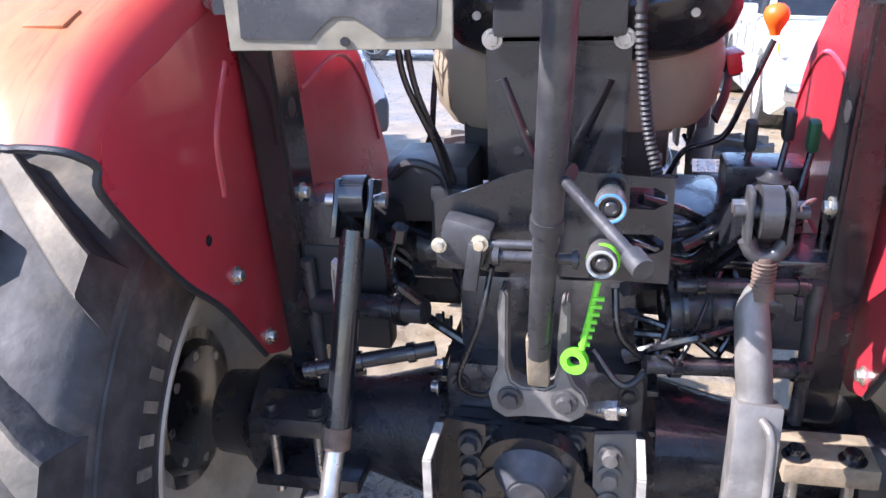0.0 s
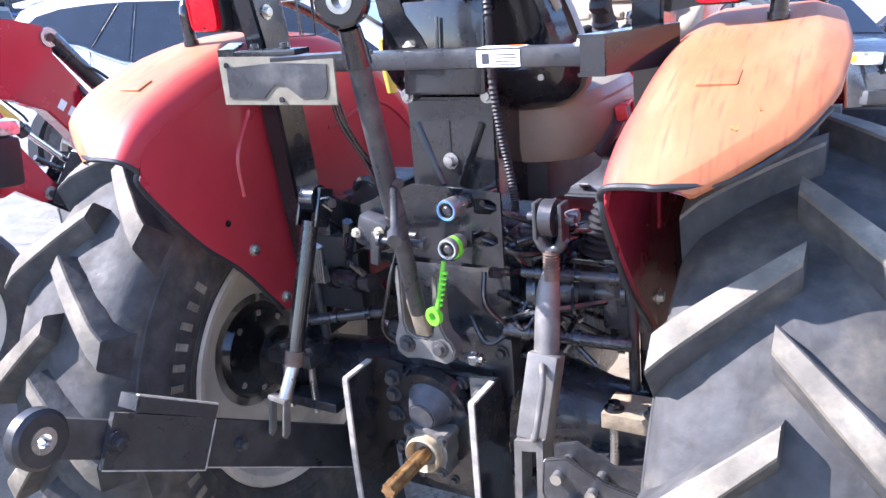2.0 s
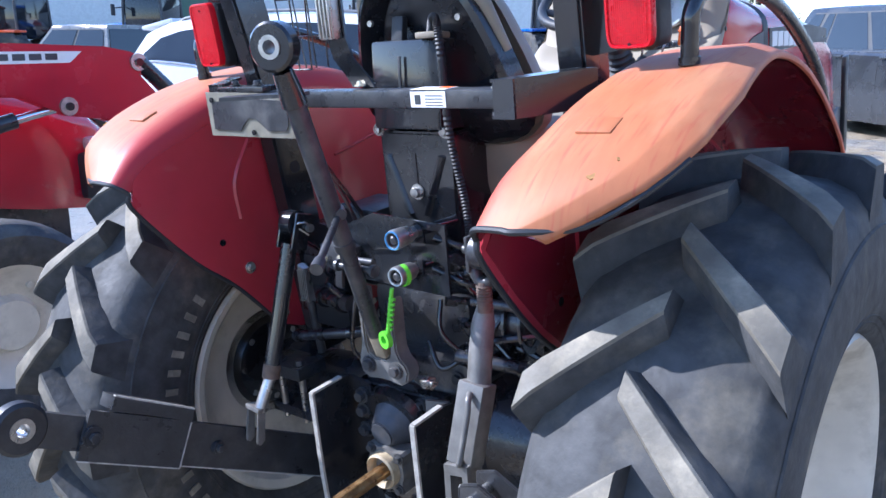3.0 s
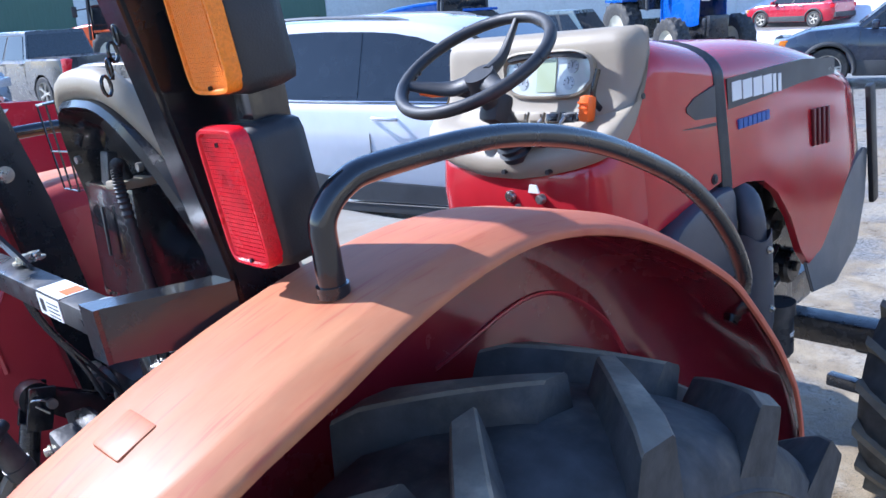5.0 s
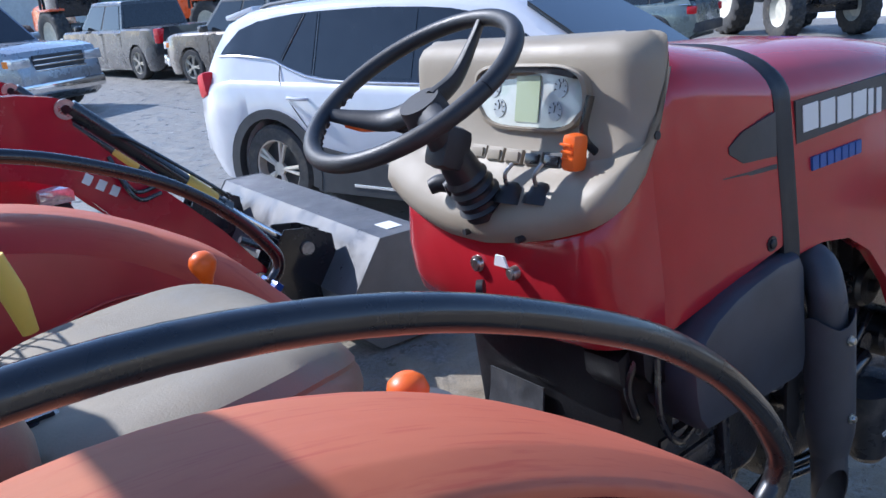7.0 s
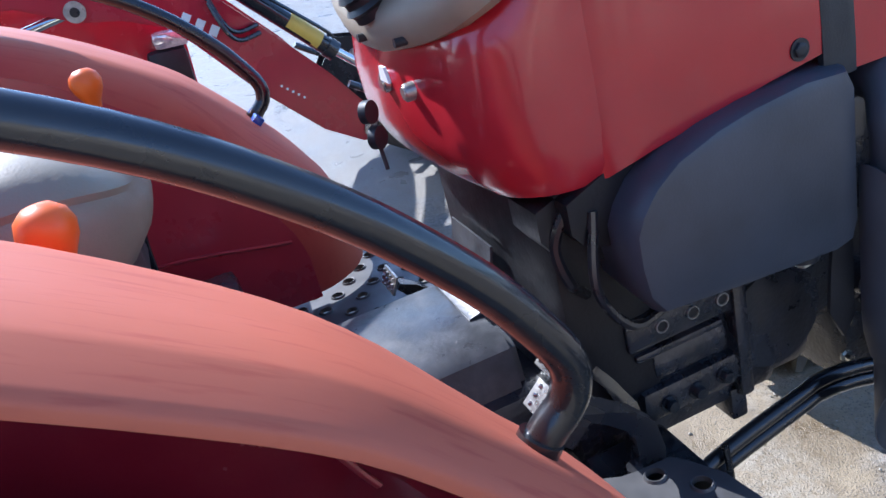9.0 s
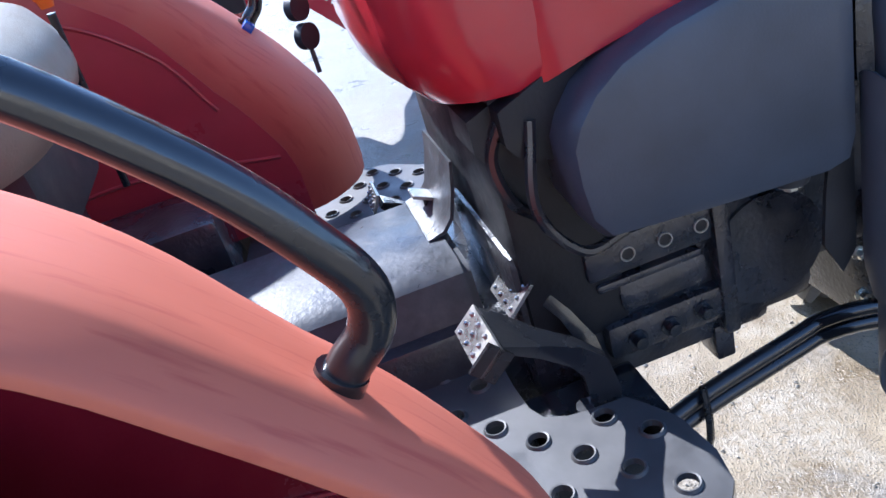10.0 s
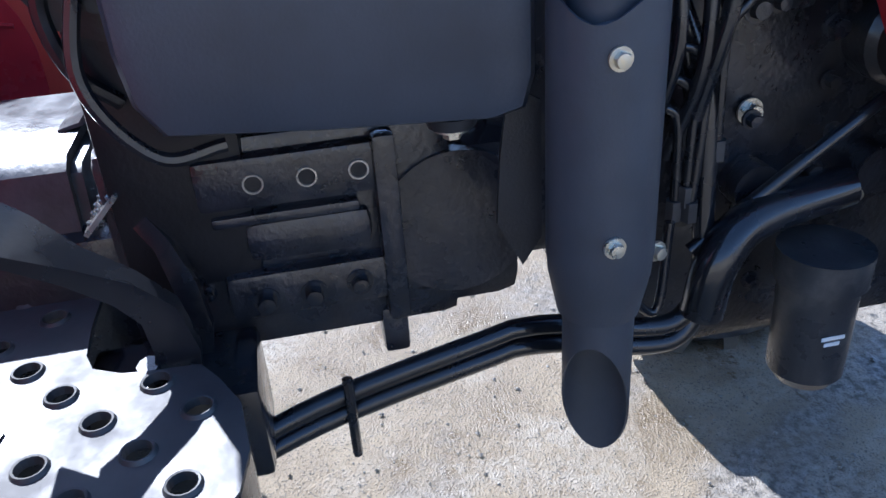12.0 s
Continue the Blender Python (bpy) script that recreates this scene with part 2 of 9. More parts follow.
STEELBLUE = mat("silver_car_paint", (0.30, 0.32, 0.35), 0.28, metal=0.6, coat=0.6, var=0.05)
BLUE = mat("blue_tractor_paint", (0.012, 0.09, 0.42), 0.28, coat=0.6, var=0.06)
ORANGEPAINT = mat("orange_tractor_paint", (0.70, 0.10, 0.02), 0.3, coat=0.5, var=0.06)
BRIGHTRED = mat("bright_red_paint", (0.42, 0.008, 0.026), 0.25, coat=0.8, var=0.06, rough_var=0.05)
BUCKET = mat("worn_bucket_steel", (0.17, 0.172, 0.178), 0.42, metal=0.5, var=0.1, tint=(0.21, 0.21, 0.205), tscale=5, bump=0.1)
HEADLAMP = mat("headlamp_glass", (0.65, 0.66, 0.68), 0.1, metal=0.5, coat=0.8, var=0.3, scale=60)
WALLGREEN = mat("green_metal_siding", (0.06, 0.12, 0.09), 0.6, var=0.12, stretch=(6, 6, 0.2))
WALLPALE = mat("pale_fabric_shed", (0.55, 0.57, 0.56), 0.6, var=0.08)
BARK = mat("bark", (0.12, 0.10, 0.08), 0.9, var=0.3, bump=0.5)
NEEDLE = mat("foliage", (0.07, 0.085, 0.03), 0.8, var=0.4, scale=20)
SNOW = mat("old_snow", (0.78, 0.80, 0.83), 0.75, var=0.08, scale=3, tint=(0.5, 0.48, 0.44), tscale=1.5, bump=0.5, bscale=12)


def ground_material():
    """Wet trodden gravel with tan mud, grey grit, and patches of white ice."""
    m = bpy.data.materials.new("icy_gravel")
    m.use_nodes = True
    nt = m.node_tree
    b = nt.nodes["Principled BSDF"]
    tc = nt.nodes.new("ShaderNodeTexCoord")

    def noise_node(scale, detail, rough=0.6, dist=0.0):
        n = nt.nodes.new("ShaderNodeTexNoise")
        n.inputs["Scale"].default_value, n.inputs["Detail"].default_value = scale, detail
        n.inputs["Roughness"].default_value, n.inputs["Distortion"].default_value = rough, dist
        nt.links.new(tc.outputs["Object"], n.inputs["Vector"])
        return n

    def ramp(src, lo, hi, a=0.0, z=1.0):
        r = nt.nodes.new("ShaderNodeMapRange")
        r.inputs["From Min"].default_value, r.inputs["From Max"].default_value = lo, hi
        r.inputs["To Min"].default_value, r.inputs["To Max"].default_value = a, z
        nt.links.new(src, r.inputs["Value"])
        return r.outputs[0]

    def mixed(f, a, c):
        x = nt.nodes.new("ShaderNodeMix")
        x.data_type = "RGBA"
        for sock, v in ((x.inputs[6], a), (x.inputs[7], c)):
            if isinstance(v, tuple):
                sock.default_value = (*v, 1)
            else:
                nt.links.new(v, sock)
        nt.links.new(f, x.inputs[0])
        return x.outputs[2]

    big, mid, fine, grit = noise_node(0.9, 6, 0.6, 0.4), noise_node(5, 6, 0.65, 0.3), noise_node(45, 5), noise_node(190, 3)
    tan = mixed(ramp(mid.outputs["Fac"], 0.35, 0.65), (0.20, 0.148, 0.084), (0.36, 0.29, 0.19))
    grey = mixed(ramp(fine.outputs["Fac"], 0.4, 0.62), (0.09, 0.085, 0.075), (0.34, 0.32, 0.29))
    soil = mixed(ramp(big.outputs["Fac"], 0.5, 0.58), tan, grey)
    ice_f = nt.nodes.new("ShaderNodeMath")
    ice_f.operation = "MULTIPLY"
    nt.links.new(ramp(noise_node(1.7, 7, 0.7, 0.5).outputs["Fac"], 0.48, 0.60), ice_f.inputs[0])
    nt.links.new(ramp(fine.outputs["Fac"], 0.36, 0.5), ice_f.inputs[1])
    sep = nt.nodes.new("ShaderNodeSeparateXYZ")
    nt.links.new(tc.outputs["Object"], sep.inputs[0])
    near = ramp(sep.outputs["X"], -3.2, -1.4)
    ice_near = nt.nodes.new("ShaderNodeMath")
    ice_near.operation = "MULTIPLY"
    nt.links.new(ice_f.outputs[0], ice_near.inputs[0])
    nt.links.new(near, ice_near.inputs[1])
    worn = mixed(ramp(mid.outputs["Fac"], 0.35, 0.65), (0.20, 0.195, 0.18), (0.27, 0.262, 0.24))
    soil = mixed(near, worn, soil)
    col = mixed(ice_near.outputs[0], soil, (0.385, 0.33, 0.245))
    dark = mixed(ramp(grit.outputs["Fac"], 0.56, 0.66), col, (0.10, 0.09, 0.07))
    nt.links.new(dark, b.inputs["Base Color"])
    nt.links.new(ramp(mid.outputs["Fac"], 0.38, 0.6, 0.26, 0.7), b.inputs["Roughness"])
    add = nt.nodes.new("ShaderNodeMath")
    add.operation = "ADD"
    nt.links.new(fine.outputs["Fac"], add.inputs[0])
    nt.links.new(grit.outputs["Fac"], add.inputs[1])
    bp = nt.nodes.new("ShaderNodeBump")
    bp.inputs["Strength"].default_value, bp.inputs["Distance"].default_value = 0.55, 0.011
    nt.links.new(add.outputs[0], bp.inputs["Height"])
    nt.links.new(bp.outputs[0], b.inputs["Normal"])
    return m


GROUND = ground_material()


# ---- mesh helpers ----
def box(bm, c, s, rot=(0, 0, 0), bevel=0.0):
    """A box with centre c, size s and turn rot in degrees."""
    m = pose(*c, *rot) @ Matrix.Diagonal((*s, 1))
    vs = bmesh.ops.create_cube(bm, size=1, matrix=m)["verts"]
    if bevel:
        es = list({e for v in vs for e in v.link_edges})
        bmesh.ops.bevel(bm, geom=es, offset=bevel, segments=2, affect="EDGES", profile=0.6)
    return bm


def rod(bm, a, b, r, seg=14, r2=None, cap=True):
    """A round bar from a to b."""
    a, b = Vector(a), Vector(b)
    q = (b - a).to_track_quat("Z", "Y").to_matrix().to_4x4()
    bmesh.ops.create_cone(bm, cap_ends=cap, segments=seg, radius1=r, radius2=r if r2 is None else r2, depth=(b - a).length,
                          matrix=Matrix.Translation((a + b) / 2) @ q)
    return bm


def smooth_path(pts, n=6):
    """Points of a curve through pts."""
    p = [Vector(v) for v in pts]
    p = [2 * p[0] - p[1], *p, 2 * p[-1] - p[-2]]
    out = []
    for i in range(1, len(p) - 2):
        for k in range(n):
            t = k / n
            a, b, c, d = p[i - 1:i + 3]
            out.append(0.5 * (2 * b + (c - a) * t + (2 * a - 5 * b + 4 * c - d) * t * t + (3 * b - a - 3 * c + d) * t ** 3))
    return out + [p[-2]]


def tube(bm, pts, r, seg=12, n=6, cap=True, flat=1.0):
    """A bent tube along a smooth curve; r a number or one for each point."""
    path = smooth_path(pts, n) if n > 1 else [Vector(v) for v in pts]
    rings, side = [], None
    for i, v in enumerate(path):
        d = (path[min(i + 1, len(path) - 1)] - path[max(i - 1, 0)]).normalized()
        if side is None:
            side = d.orthogonal().normalized()
        side = (side - d * side.dot(d)).normalized()
        up = d.cross(side)
        rad = r if not hasattr(r, "__len__") else float(np.interp(i / max(1, len(path) - 1), np.linspace(0, 1, len(r)), r))
        rings.append([bm.verts.new(v + (side * math.cos(a) + up * math.sin(a) * flat) * rad)
                      for a in (2 * math.pi * k / seg for k in range(seg))])
    for p, q in zip(rings, rings[1:]):
        for k in range(seg):
            bm.faces.new((p[k], p[(k + 1) % seg], q[(k + 1) % seg], q[k]))
    if cap:
        bm.faces.new(rings[0][::-1])
        bm.faces.new(rings[-1])
    return bm


def lathe(bm, prof, seg=48, m=Matrix()):
    """A body turned about x from a profile of (x, radius)."""
    rings = [[bm.verts.new(m @ Vector((x, r * math.cos(a), r * math.sin(a)))) for a in (2 * math.pi * k / seg for k in range(seg))] for x, r in prof]
    for p, q in zip(rings, rings[1:]):
        for k in range(seg):
            bm.faces.new((p[k], p[(k + 1) % seg], q[(k + 1) % seg], q[k]))
    return bm


def slab(bm, poly, axis, lo, hi, holes=(), bevel=0.0):
    """A plate: an outline in the plane across axis (0, 1 or 2), from lo to hi along it, with round or other holes."""
    def at(u, v, w):
        p = [u, v]
        p.insert(axis, w)
        return p

    faces = None
    if holes:
        edges = []
        for loop in (poly, *holes):
            vs = [bm.verts.new(at(u, v, lo)) for u, v in loop]
            edges += [bm.edges.new((vs[i], vs[(i + 1) % len(vs)])) for i in range(len(vs))]
        faces = [f for f in bmesh.ops.triangle_fill(bm, edges=edges, use_beauty=True, use_dissolve=False)["geom"] if isinstance(f, bmesh.types.BMFace)]
    else:
        faces = [bm.faces.new([bm.verts.new(at(u, v, lo)) for u, v in poly])]
    ext = bmesh.ops.extrude_face_region(bm, geom=faces)["geom"]
    shift = Vector(at(0, 0, hi - lo))
    bmesh.ops.translate(bm, vec=shift, verts=[v for v in ext if isinstance(v, bmesh.types.BMVert)])
    bmesh.ops.recalc_face_normals(bm, faces=bm.faces)
    if bevel:
        es = [e for e in bm.edges if len(e.link_faces) == 2 and e.calc_face_angle(0) > 1.0]
        bmesh.ops.bevel(bm, geom=es, offset=bevel, segments=2, affect="EDGES")
    return bm


def circle(u, v, r, n=20, squash=1.0):
    return [(u + r * math.cos(2 * math.pi * k / n), v + r * squash * math.sin(2 * math.pi * k / n)) for k in range(n)]


def loft(bm, rings, closed=True, cap=True):
    """A skin through rings of points, all of one count."""
    vs = [[bm.verts.new(p) for p in ring] for ring in rings]
    n = len(vs[0])
    for p, q in zip(vs, vs[1:]):
        for k in range(n if closed else n - 1):
            bm.faces.new((p[k], p[(k + 1) % n], q[(k + 1) % n], q[k]))
    if cap and closed:
        bm.faces.new(vs[0][::-1])
        bm.faces.new(vs[-1])
    bmesh.ops.recalc_face_normals(bm, faces=bm.faces)
    return bm


def hexbolt(bm, p, d, r=0.011, h=0.009):
    """A hexagon head on its washer at p, facing d, as one body."""
    p, d = Vector(p), Vector(d).normalized()
    u = d.orthogonal().normalized()
    v = d.cross(u)
    rings = []
    for up, rad, hexed in ((0.0, r * 1.45, 0), (0.003, r * 1.45, 0), (0.003, r * 1.0, 1), (0.003 + h * 0.85, r, 1), (0.003 + h, r * 0.86, 0), (0.0035 + h, r * 0.3, 0)):
        ring = []
        for k in range(18):
            a = 2 * math.pi * k / 18
            q = rad * (math.cos(math.pi / 6) / math.cos((a % (math.pi / 3)) - math.pi / 6) if hexed else 1)
            ring.append(p + d * up + (u * math.cos(a) + v * math.sin(a)) * q)
        rings.append(ring)
    return loft(bm, rings)


def part(name, bm, material, parent=None, label="", smooth=True, crease=38, at=None):
    """Links a bmesh as one mesh object under a thing or part."""
    me = bpy.data.meshes.new(name)
    bmesh.ops.recalc_face_normals(bm, faces=bm.faces)
    bm.to_mesh(me)
    bm.free()
    me.materials.append(material)
    if smooth:
        me.shade_smooth()
        me.set_sharp_from_angle(angle=radians(crease))
    ob = new(name, me)
    if parent:
        ob.parent = parent
    if at is not None:
        ob.matrix_basis = at
    if label:
        ob["label"] = label
    return ob


def B():
    return bmesh.new()


def thing(name, label, category, group="", m=None):
    ob = new(name)
    ob.empty_display_size = 0.2
    if m is not None:
        ob.matrix_basis = m
    return tagged(ob, label, category, group)


# ---- ground ----
def ground_height(x, y):
    """A flat yard with a shallow hollow where the tractor's rear wheels stand."""
    d = max(0.0, min(1.0, (0.55 - y) / 0.7)) * max(0.0, min(1.0, (3.0 - abs(x)) / 1.5)) * max(0.0, min(1.0, (y + 4.0) / 2.0))
    d = d * d * (3 - 2 * d)
    r = math.hypot(x, y)
    rough = 0.012 * noise.noise((x * 1.7, y * 1.7, 0)) + 0.006 * noise.noise((x * 6, y * 6, 3))
    return -GROUND_DIP * d + rough * max(0.0, 1 - r / 14)


GROUND_DIP = 0.17
bm = B()
cuts = [-600, -200, -90, -50, -32, -24, -18, -14, -11, -9, -7.5, -6.2] + [-5 + 0.16 * k for k in range(63)] + [6.2, 7.5, 9, 11, 14, 18, 24, 32, 50, 90, 200, 600]
grid = [[bm.verts.new((x, y, ground_height(x, y))) for y in cuts] for x in cuts]
for i in range(len(cuts) - 1):
    for j in range(len(cuts) - 1):
        bm.faces.new((grid[i][j], grid[i + 1][j], grid[i + 1][j + 1], grid[i][j + 1]))
tagged(part("ground", bm, GROUND), "wet tan gravel yard with grey grit and patches of white ice", "ground", kind="structure")

rnd = random.Random(3)
bm = B()
for k in range(2200):
    x, y = rnd.uniform(-1.6, 2.4), rnd.uniform(0.3, 3.2)
    r = 0.0025 + 0.006 * rnd.random() ** 3
    c = Vector((x, y, ground_height(x, y) + r * 0.3))
    vs = [bm.verts.new(c + Vector(v) * r * rnd.uniform(0.6, 1.3)) for v in ((1, 0, 0), (0, 1, 0), (-1, 0, 0), (0, -1, 0), (0, 0, 0.8))]
    for i in range(4):
        bm.faces.new((vs[i], vs[(i + 1) % 4], vs[4]))
tagged(part("gravel", bm, mat("loose_grit", (0.26, 0.24, 0.20), 0.8, var=0.5, scale=40, tint=(0.5, 0.49, 0.46), tscale=15), smooth=False), "loose pale grit scattered on the icy ground", "gravel", kind="stuff")

# ---- the red tractor ----
# It stands a little nose up; its parts are laid out in its own frame: x to its right side, y ahead, z up.
TRACTOR_M = Matrix(((0.9989, -0.00373, -0.04665, 0.0037), (0.0, 0.99682, -0.07975, 0.0032), (0.0468, 0.07966, 0.99572, -0.0797), (0, 0, 0, 1)))
tractor = thing("tractor", "red compact utility tractor with folding roll bar, parked on icy gravel", "tractor", m=TRACTOR_M)

FENDER = smooth_path([(0, y, z) for y, z in ((0.445, 0.82), (0.44, 0.92), (0.42, 1.0), (0.395, 1.05), (0.35, 1.125), (0.30, 1.19), (0.25, 1.25), (0.19, 1.316), (0.11, 1.378),
                                             (0.0, 1.45), (-0.12, 1.51), (-0.25, 1.55), (-0.38, 1.565), (-0.52, 1.557), (-0.66, 1.53), (-0.80, 1.485),
                                             (-0.91, 1.43), (-0.985, 1.36))], 3)
PANEL_LOW = [(-0.955, 1.30), (-0.88, 1.20), (-0.80, 1.11), (-0.70, 1.02), (-0.58, 0.875), (-0.50, 0.84), (-0.3, 0.83), (0.1, 0.81), (0.455, 0.80)]


def fender_out(y):
    """How far out the mudguard's lip stands."""
    return float(np.interp(y, (-0.99, -0.965, -0.94, -0.91, -0.86, -0.80, -0.67, -0.45, -0.30, 0.0, 0.46), (0.625, 0.675, 0.715, 0.755, 0.785, 0.80, 0.805, 0.775, 0.756, 0.752, 0.75)))


def fender_crest(y, z):
    """Where the top's flat part begins; it runs out towards the front corner."""
    return float(np.interp(y, (-0.99, -0.91, -0.83, -0.60, -0.25, 0.0, 0.09, 0.16, 0.24, 0.27, 0.30, 0.44), (0.53, 0.552, 0.58, 0.59, 0.57, 0.573, 0.583, 0.598, 0.615, 0.64, 0.655, 0.662)))


def fender_fall(y, z):
    return float(np.interp(y, (-0.99, -0.80, 0.0, 0.15, 0.30, 0.46), (0.04, 0.07, 0.075, 0.09, 0.13, 0.15)))


def fender_top(i):
    """The upper edge of the inner wall at a step of the outline."""
    p = FENDER[i]
    d = (FENDER[min(i + 1, len(FENDER) - 1)] - FENDER[max(i - 1, 0)]).normalized()
    fall = fender_fall(p.y, p.z) - 0.012
    return (p.y - d.z * fall, p.z + d.y * fall)


def fender(side):
    """One rear mudguard: the curved top with its rolled lip, the inner wall, the edging and the grab rail."""
    s = side
    bm = B()
    rings, under = [], []
    for i, p in enumerate(FENDER):
        d = (FENDER[min(i + 1, len(FENDER) - 1)] - FENDER[max(i - 1, 0)]).normalized()
        n = Vector((0, d.z, -d.y))
        b, a = fender_out(p.y), 0.497
        w, fall = fender_crest(p.y, p.z) - a, fender_fall(p.y, p.z)
        skin = [(a + w * (1 - math.cos(q)), -fall * (1 - math.sin(q))) for q in (math.pi / 2 * k / 7 for k in range(8))]
        skin += [(a + w + (b - a - w) * 0.35, 0.003), (b - 0.048, 0.005), (b - 0.041, 0.003), (b - 0.010, -0.008), (b - 0.002, -0.012), (b, -0.016), (b - 0.001, -0.023), (b - 0.006, -0.025), (b - 0.009, -0.016), (b - 0.016, -0.008)]
        lining = [(b - 0.0085, -0.022), (b - 0.018, -0.0135), (b - 0.041, -0.004), (a + w, -0.007)] + [(a + 0.007 + w * (1 - math.cos(q)), -fall * (1 - math.sin(q)) - 0.004) for q in (math.pi / 2 * k / 7 for k in range(6, -1, -1))]
        rings.append([(s * x, p.y + n.y * h, p.z + n.z * h) for x, h in skin])
        under.append([(s * x, p.y + n.y * h, p.z + n.z * h) for x, h in lining])
    loft(bm, rings, closed=False, cap=False)
    top = part("fender", bm, BLEACHED, tractor, "sun-faded red steel rear mudguard with rolled lip")
    # underside skin in the darker red that paints in its shade
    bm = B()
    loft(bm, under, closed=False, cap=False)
    part("underside", bm, UNDERSHADE, top, "mudguard underside, its red darkened to paint in the shade")
    bm = B()
    upper = [fender_top(i) for i in range(3, len(FENDER) - 1)]
    slab(bm, [(0.305, 0.82)] + upper + PANEL_LOW[:-1] + [(0.305, 0.805)], 0, s * 0.497, s * 0.503)
    part("inner_wall", bm, WALLRED, top)
    # thin sheet added over the wall's outer face to paint it shaded
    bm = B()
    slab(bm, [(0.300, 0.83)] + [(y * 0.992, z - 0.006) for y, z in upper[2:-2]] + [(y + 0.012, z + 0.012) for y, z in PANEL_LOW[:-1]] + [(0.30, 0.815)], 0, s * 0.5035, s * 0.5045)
    part("wheel_side_shade", bm, UNDERSHADE, top, "added thin sheet, red darkened as shade on the wheel side")
    # pressed ribs of the wall, the bolts and the round hole plug
    for pts in (((-0.60, 1.40), (-0.66, 1.30), (-0.66, 1.2)), ((-0.30, 1.30), (-0.05, 1.33), (0.12, 1.22), (0.2, 1.08)), ((-0.32, 0.98), (0.0, 1.0), (0.28, 0.95))):
        for x in (0.4965, 0.5045):
            bm = B()
            tube(bm, [(s * x, y, z) for y, z in pts], 0.006, 8, 8, flat=0.6)
            part("pressed_rib", bm, WALLRED, top)
    for y, z in ((-0.655, 1.063), (-0.565, 0.905)):
        for x, d in ((0.497, -s), (0.503, s)):
            bm = B()
            hexbolt(bm, (s * x, y, z), (d, 0, 0), 0.011)
            part("bolt", bm, ZINC, top)
    for x, d in ((0.4962, -1), (0.5038, 1)):
        bm = B()
        rod(bm, (s * x, -0.727, 1.152), (s * (x + d * 0.0008), -0.727, 1.152), 0.009, 14)
        part("hole", bm, BLACK, top)
    # edging along the rear lip
    bm = B()
    edge = [(s * 0.500, y, z) for y, z in PANEL_LOW[4::-1]] + [Vector(rings[-1][k]) for k in (0, 3, 6, 8, 10)]
    edge += [Vector(rings[k][14]) for k in range(len(rings) - 2, len(rings) - 7, -2)]
    tube(bm, edge, 0.0055, 8, 4)
    part("edging", bm, PLASTIC, top, "black rubber edging strip")
    # raised bosses pressed into the top
    for yy in (-0.817,):
        i = min(range(len(FENDER)), key=lambda k: abs(FENDER[k].y - yy))
        p, q = FENDER[i], FENDER[i - 1]
        d = (q - p).normalized()
        n = Vector((0, -d.z, d.y))
        n = n if n.z > 0 else -n
        c = p + n * 0.0004
        bm = B()
        box(bm, (s * 0.632, c.y, c.z), (0.062, 0.048, 0.010), (math.degrees(math.atan2(d.z, d.y)), 0, 0), 0.0045)
        part("pressed_boss", bm, BLEACHED, top)
    # grab rail on two welded feet
    bm = B()
    tube(bm, [(s * x, y, z) for x, y, z in ((0.68, -0.567, 1.555), (0.682, -0.568, 1.60), (0.684, -0.565, 1.64), (0.688, -0.535, 1.668), (0.69, -0.48, 1.676), (0.69, -0.29, 1.664),
                                           (0.69, -0.10, 1.612), (0.69, 0.09, 1.518), (0.688, 0.20, 1.437), (0.684, 0.28, 1.352), (0.68, 0.325, 1.285),
                                           (0.676, 0.343, 1.245), (0.673, 0.338, 1.215), (0.671, 0.318, 1.195), (0.67, 0.296, 1.17))], 0.0155, 16, 6)
    rod(bm, (s * 0.68, -0.567, 1.553), (s * 0.68, -0.567, 1.566), 0.0185, 16)
    rod(bm, (s * 0.67, 0.302, 1.178), (s * 0.671, 0.312, 1.192), 0.0185, 16)
    part("grab_rail", bm, BLACK, top, "black painted tubular grab rail")
    return top


right_fender, left_fender = fender(1), fender(-1)
for yy, x, w, l, turn in ((-0.916, 0.68, 0.011, 0.008, 20), (-0.884, 0.705, 0.009, 0.007, 60), (-0.55, 0.74, 0.006, 0.003, 30)):
    i = min(range(len(FENDER)), key=lambda k: abs(FENDER[k].y - yy))
    p, d = FENDER[i], (FENDER[i - 1] - FENDER[i]).normalized()
    bm = B()
    slab(bm, [(w * (0.7 + 0.3 * math.sin(5 * k + turn)) * math.cos(k * 0.7), l * (0.7 + 0.3 * math.cos(3 * k + turn)) * math.sin(k * 0.7)) for k in range(9)], 2, 0.0, 0.0012)
    part("paint_chip", bm, CHIP, right_fender, "brown chipped paint spot", at=Matrix.Translation((x, p.y - d.z * 0.0035, p.z + d.y * 0.0035)) @ pose(0, 0, 0, math.degrees(math.atan2(d.z, d.y)), 0, turn))
bm = B()
box(bm, (-0.672, 0.31, 1.185), (0.09, 0.022, 0.02), (-50, 0, 0), 0.003)
part("tape", bm, BLUE, left_fender, "blue tape round the rail foot")

# rear wheels: rim, tyre and its single lugs
AXLE_Y, AXLE_Z = -0.45, 0.66


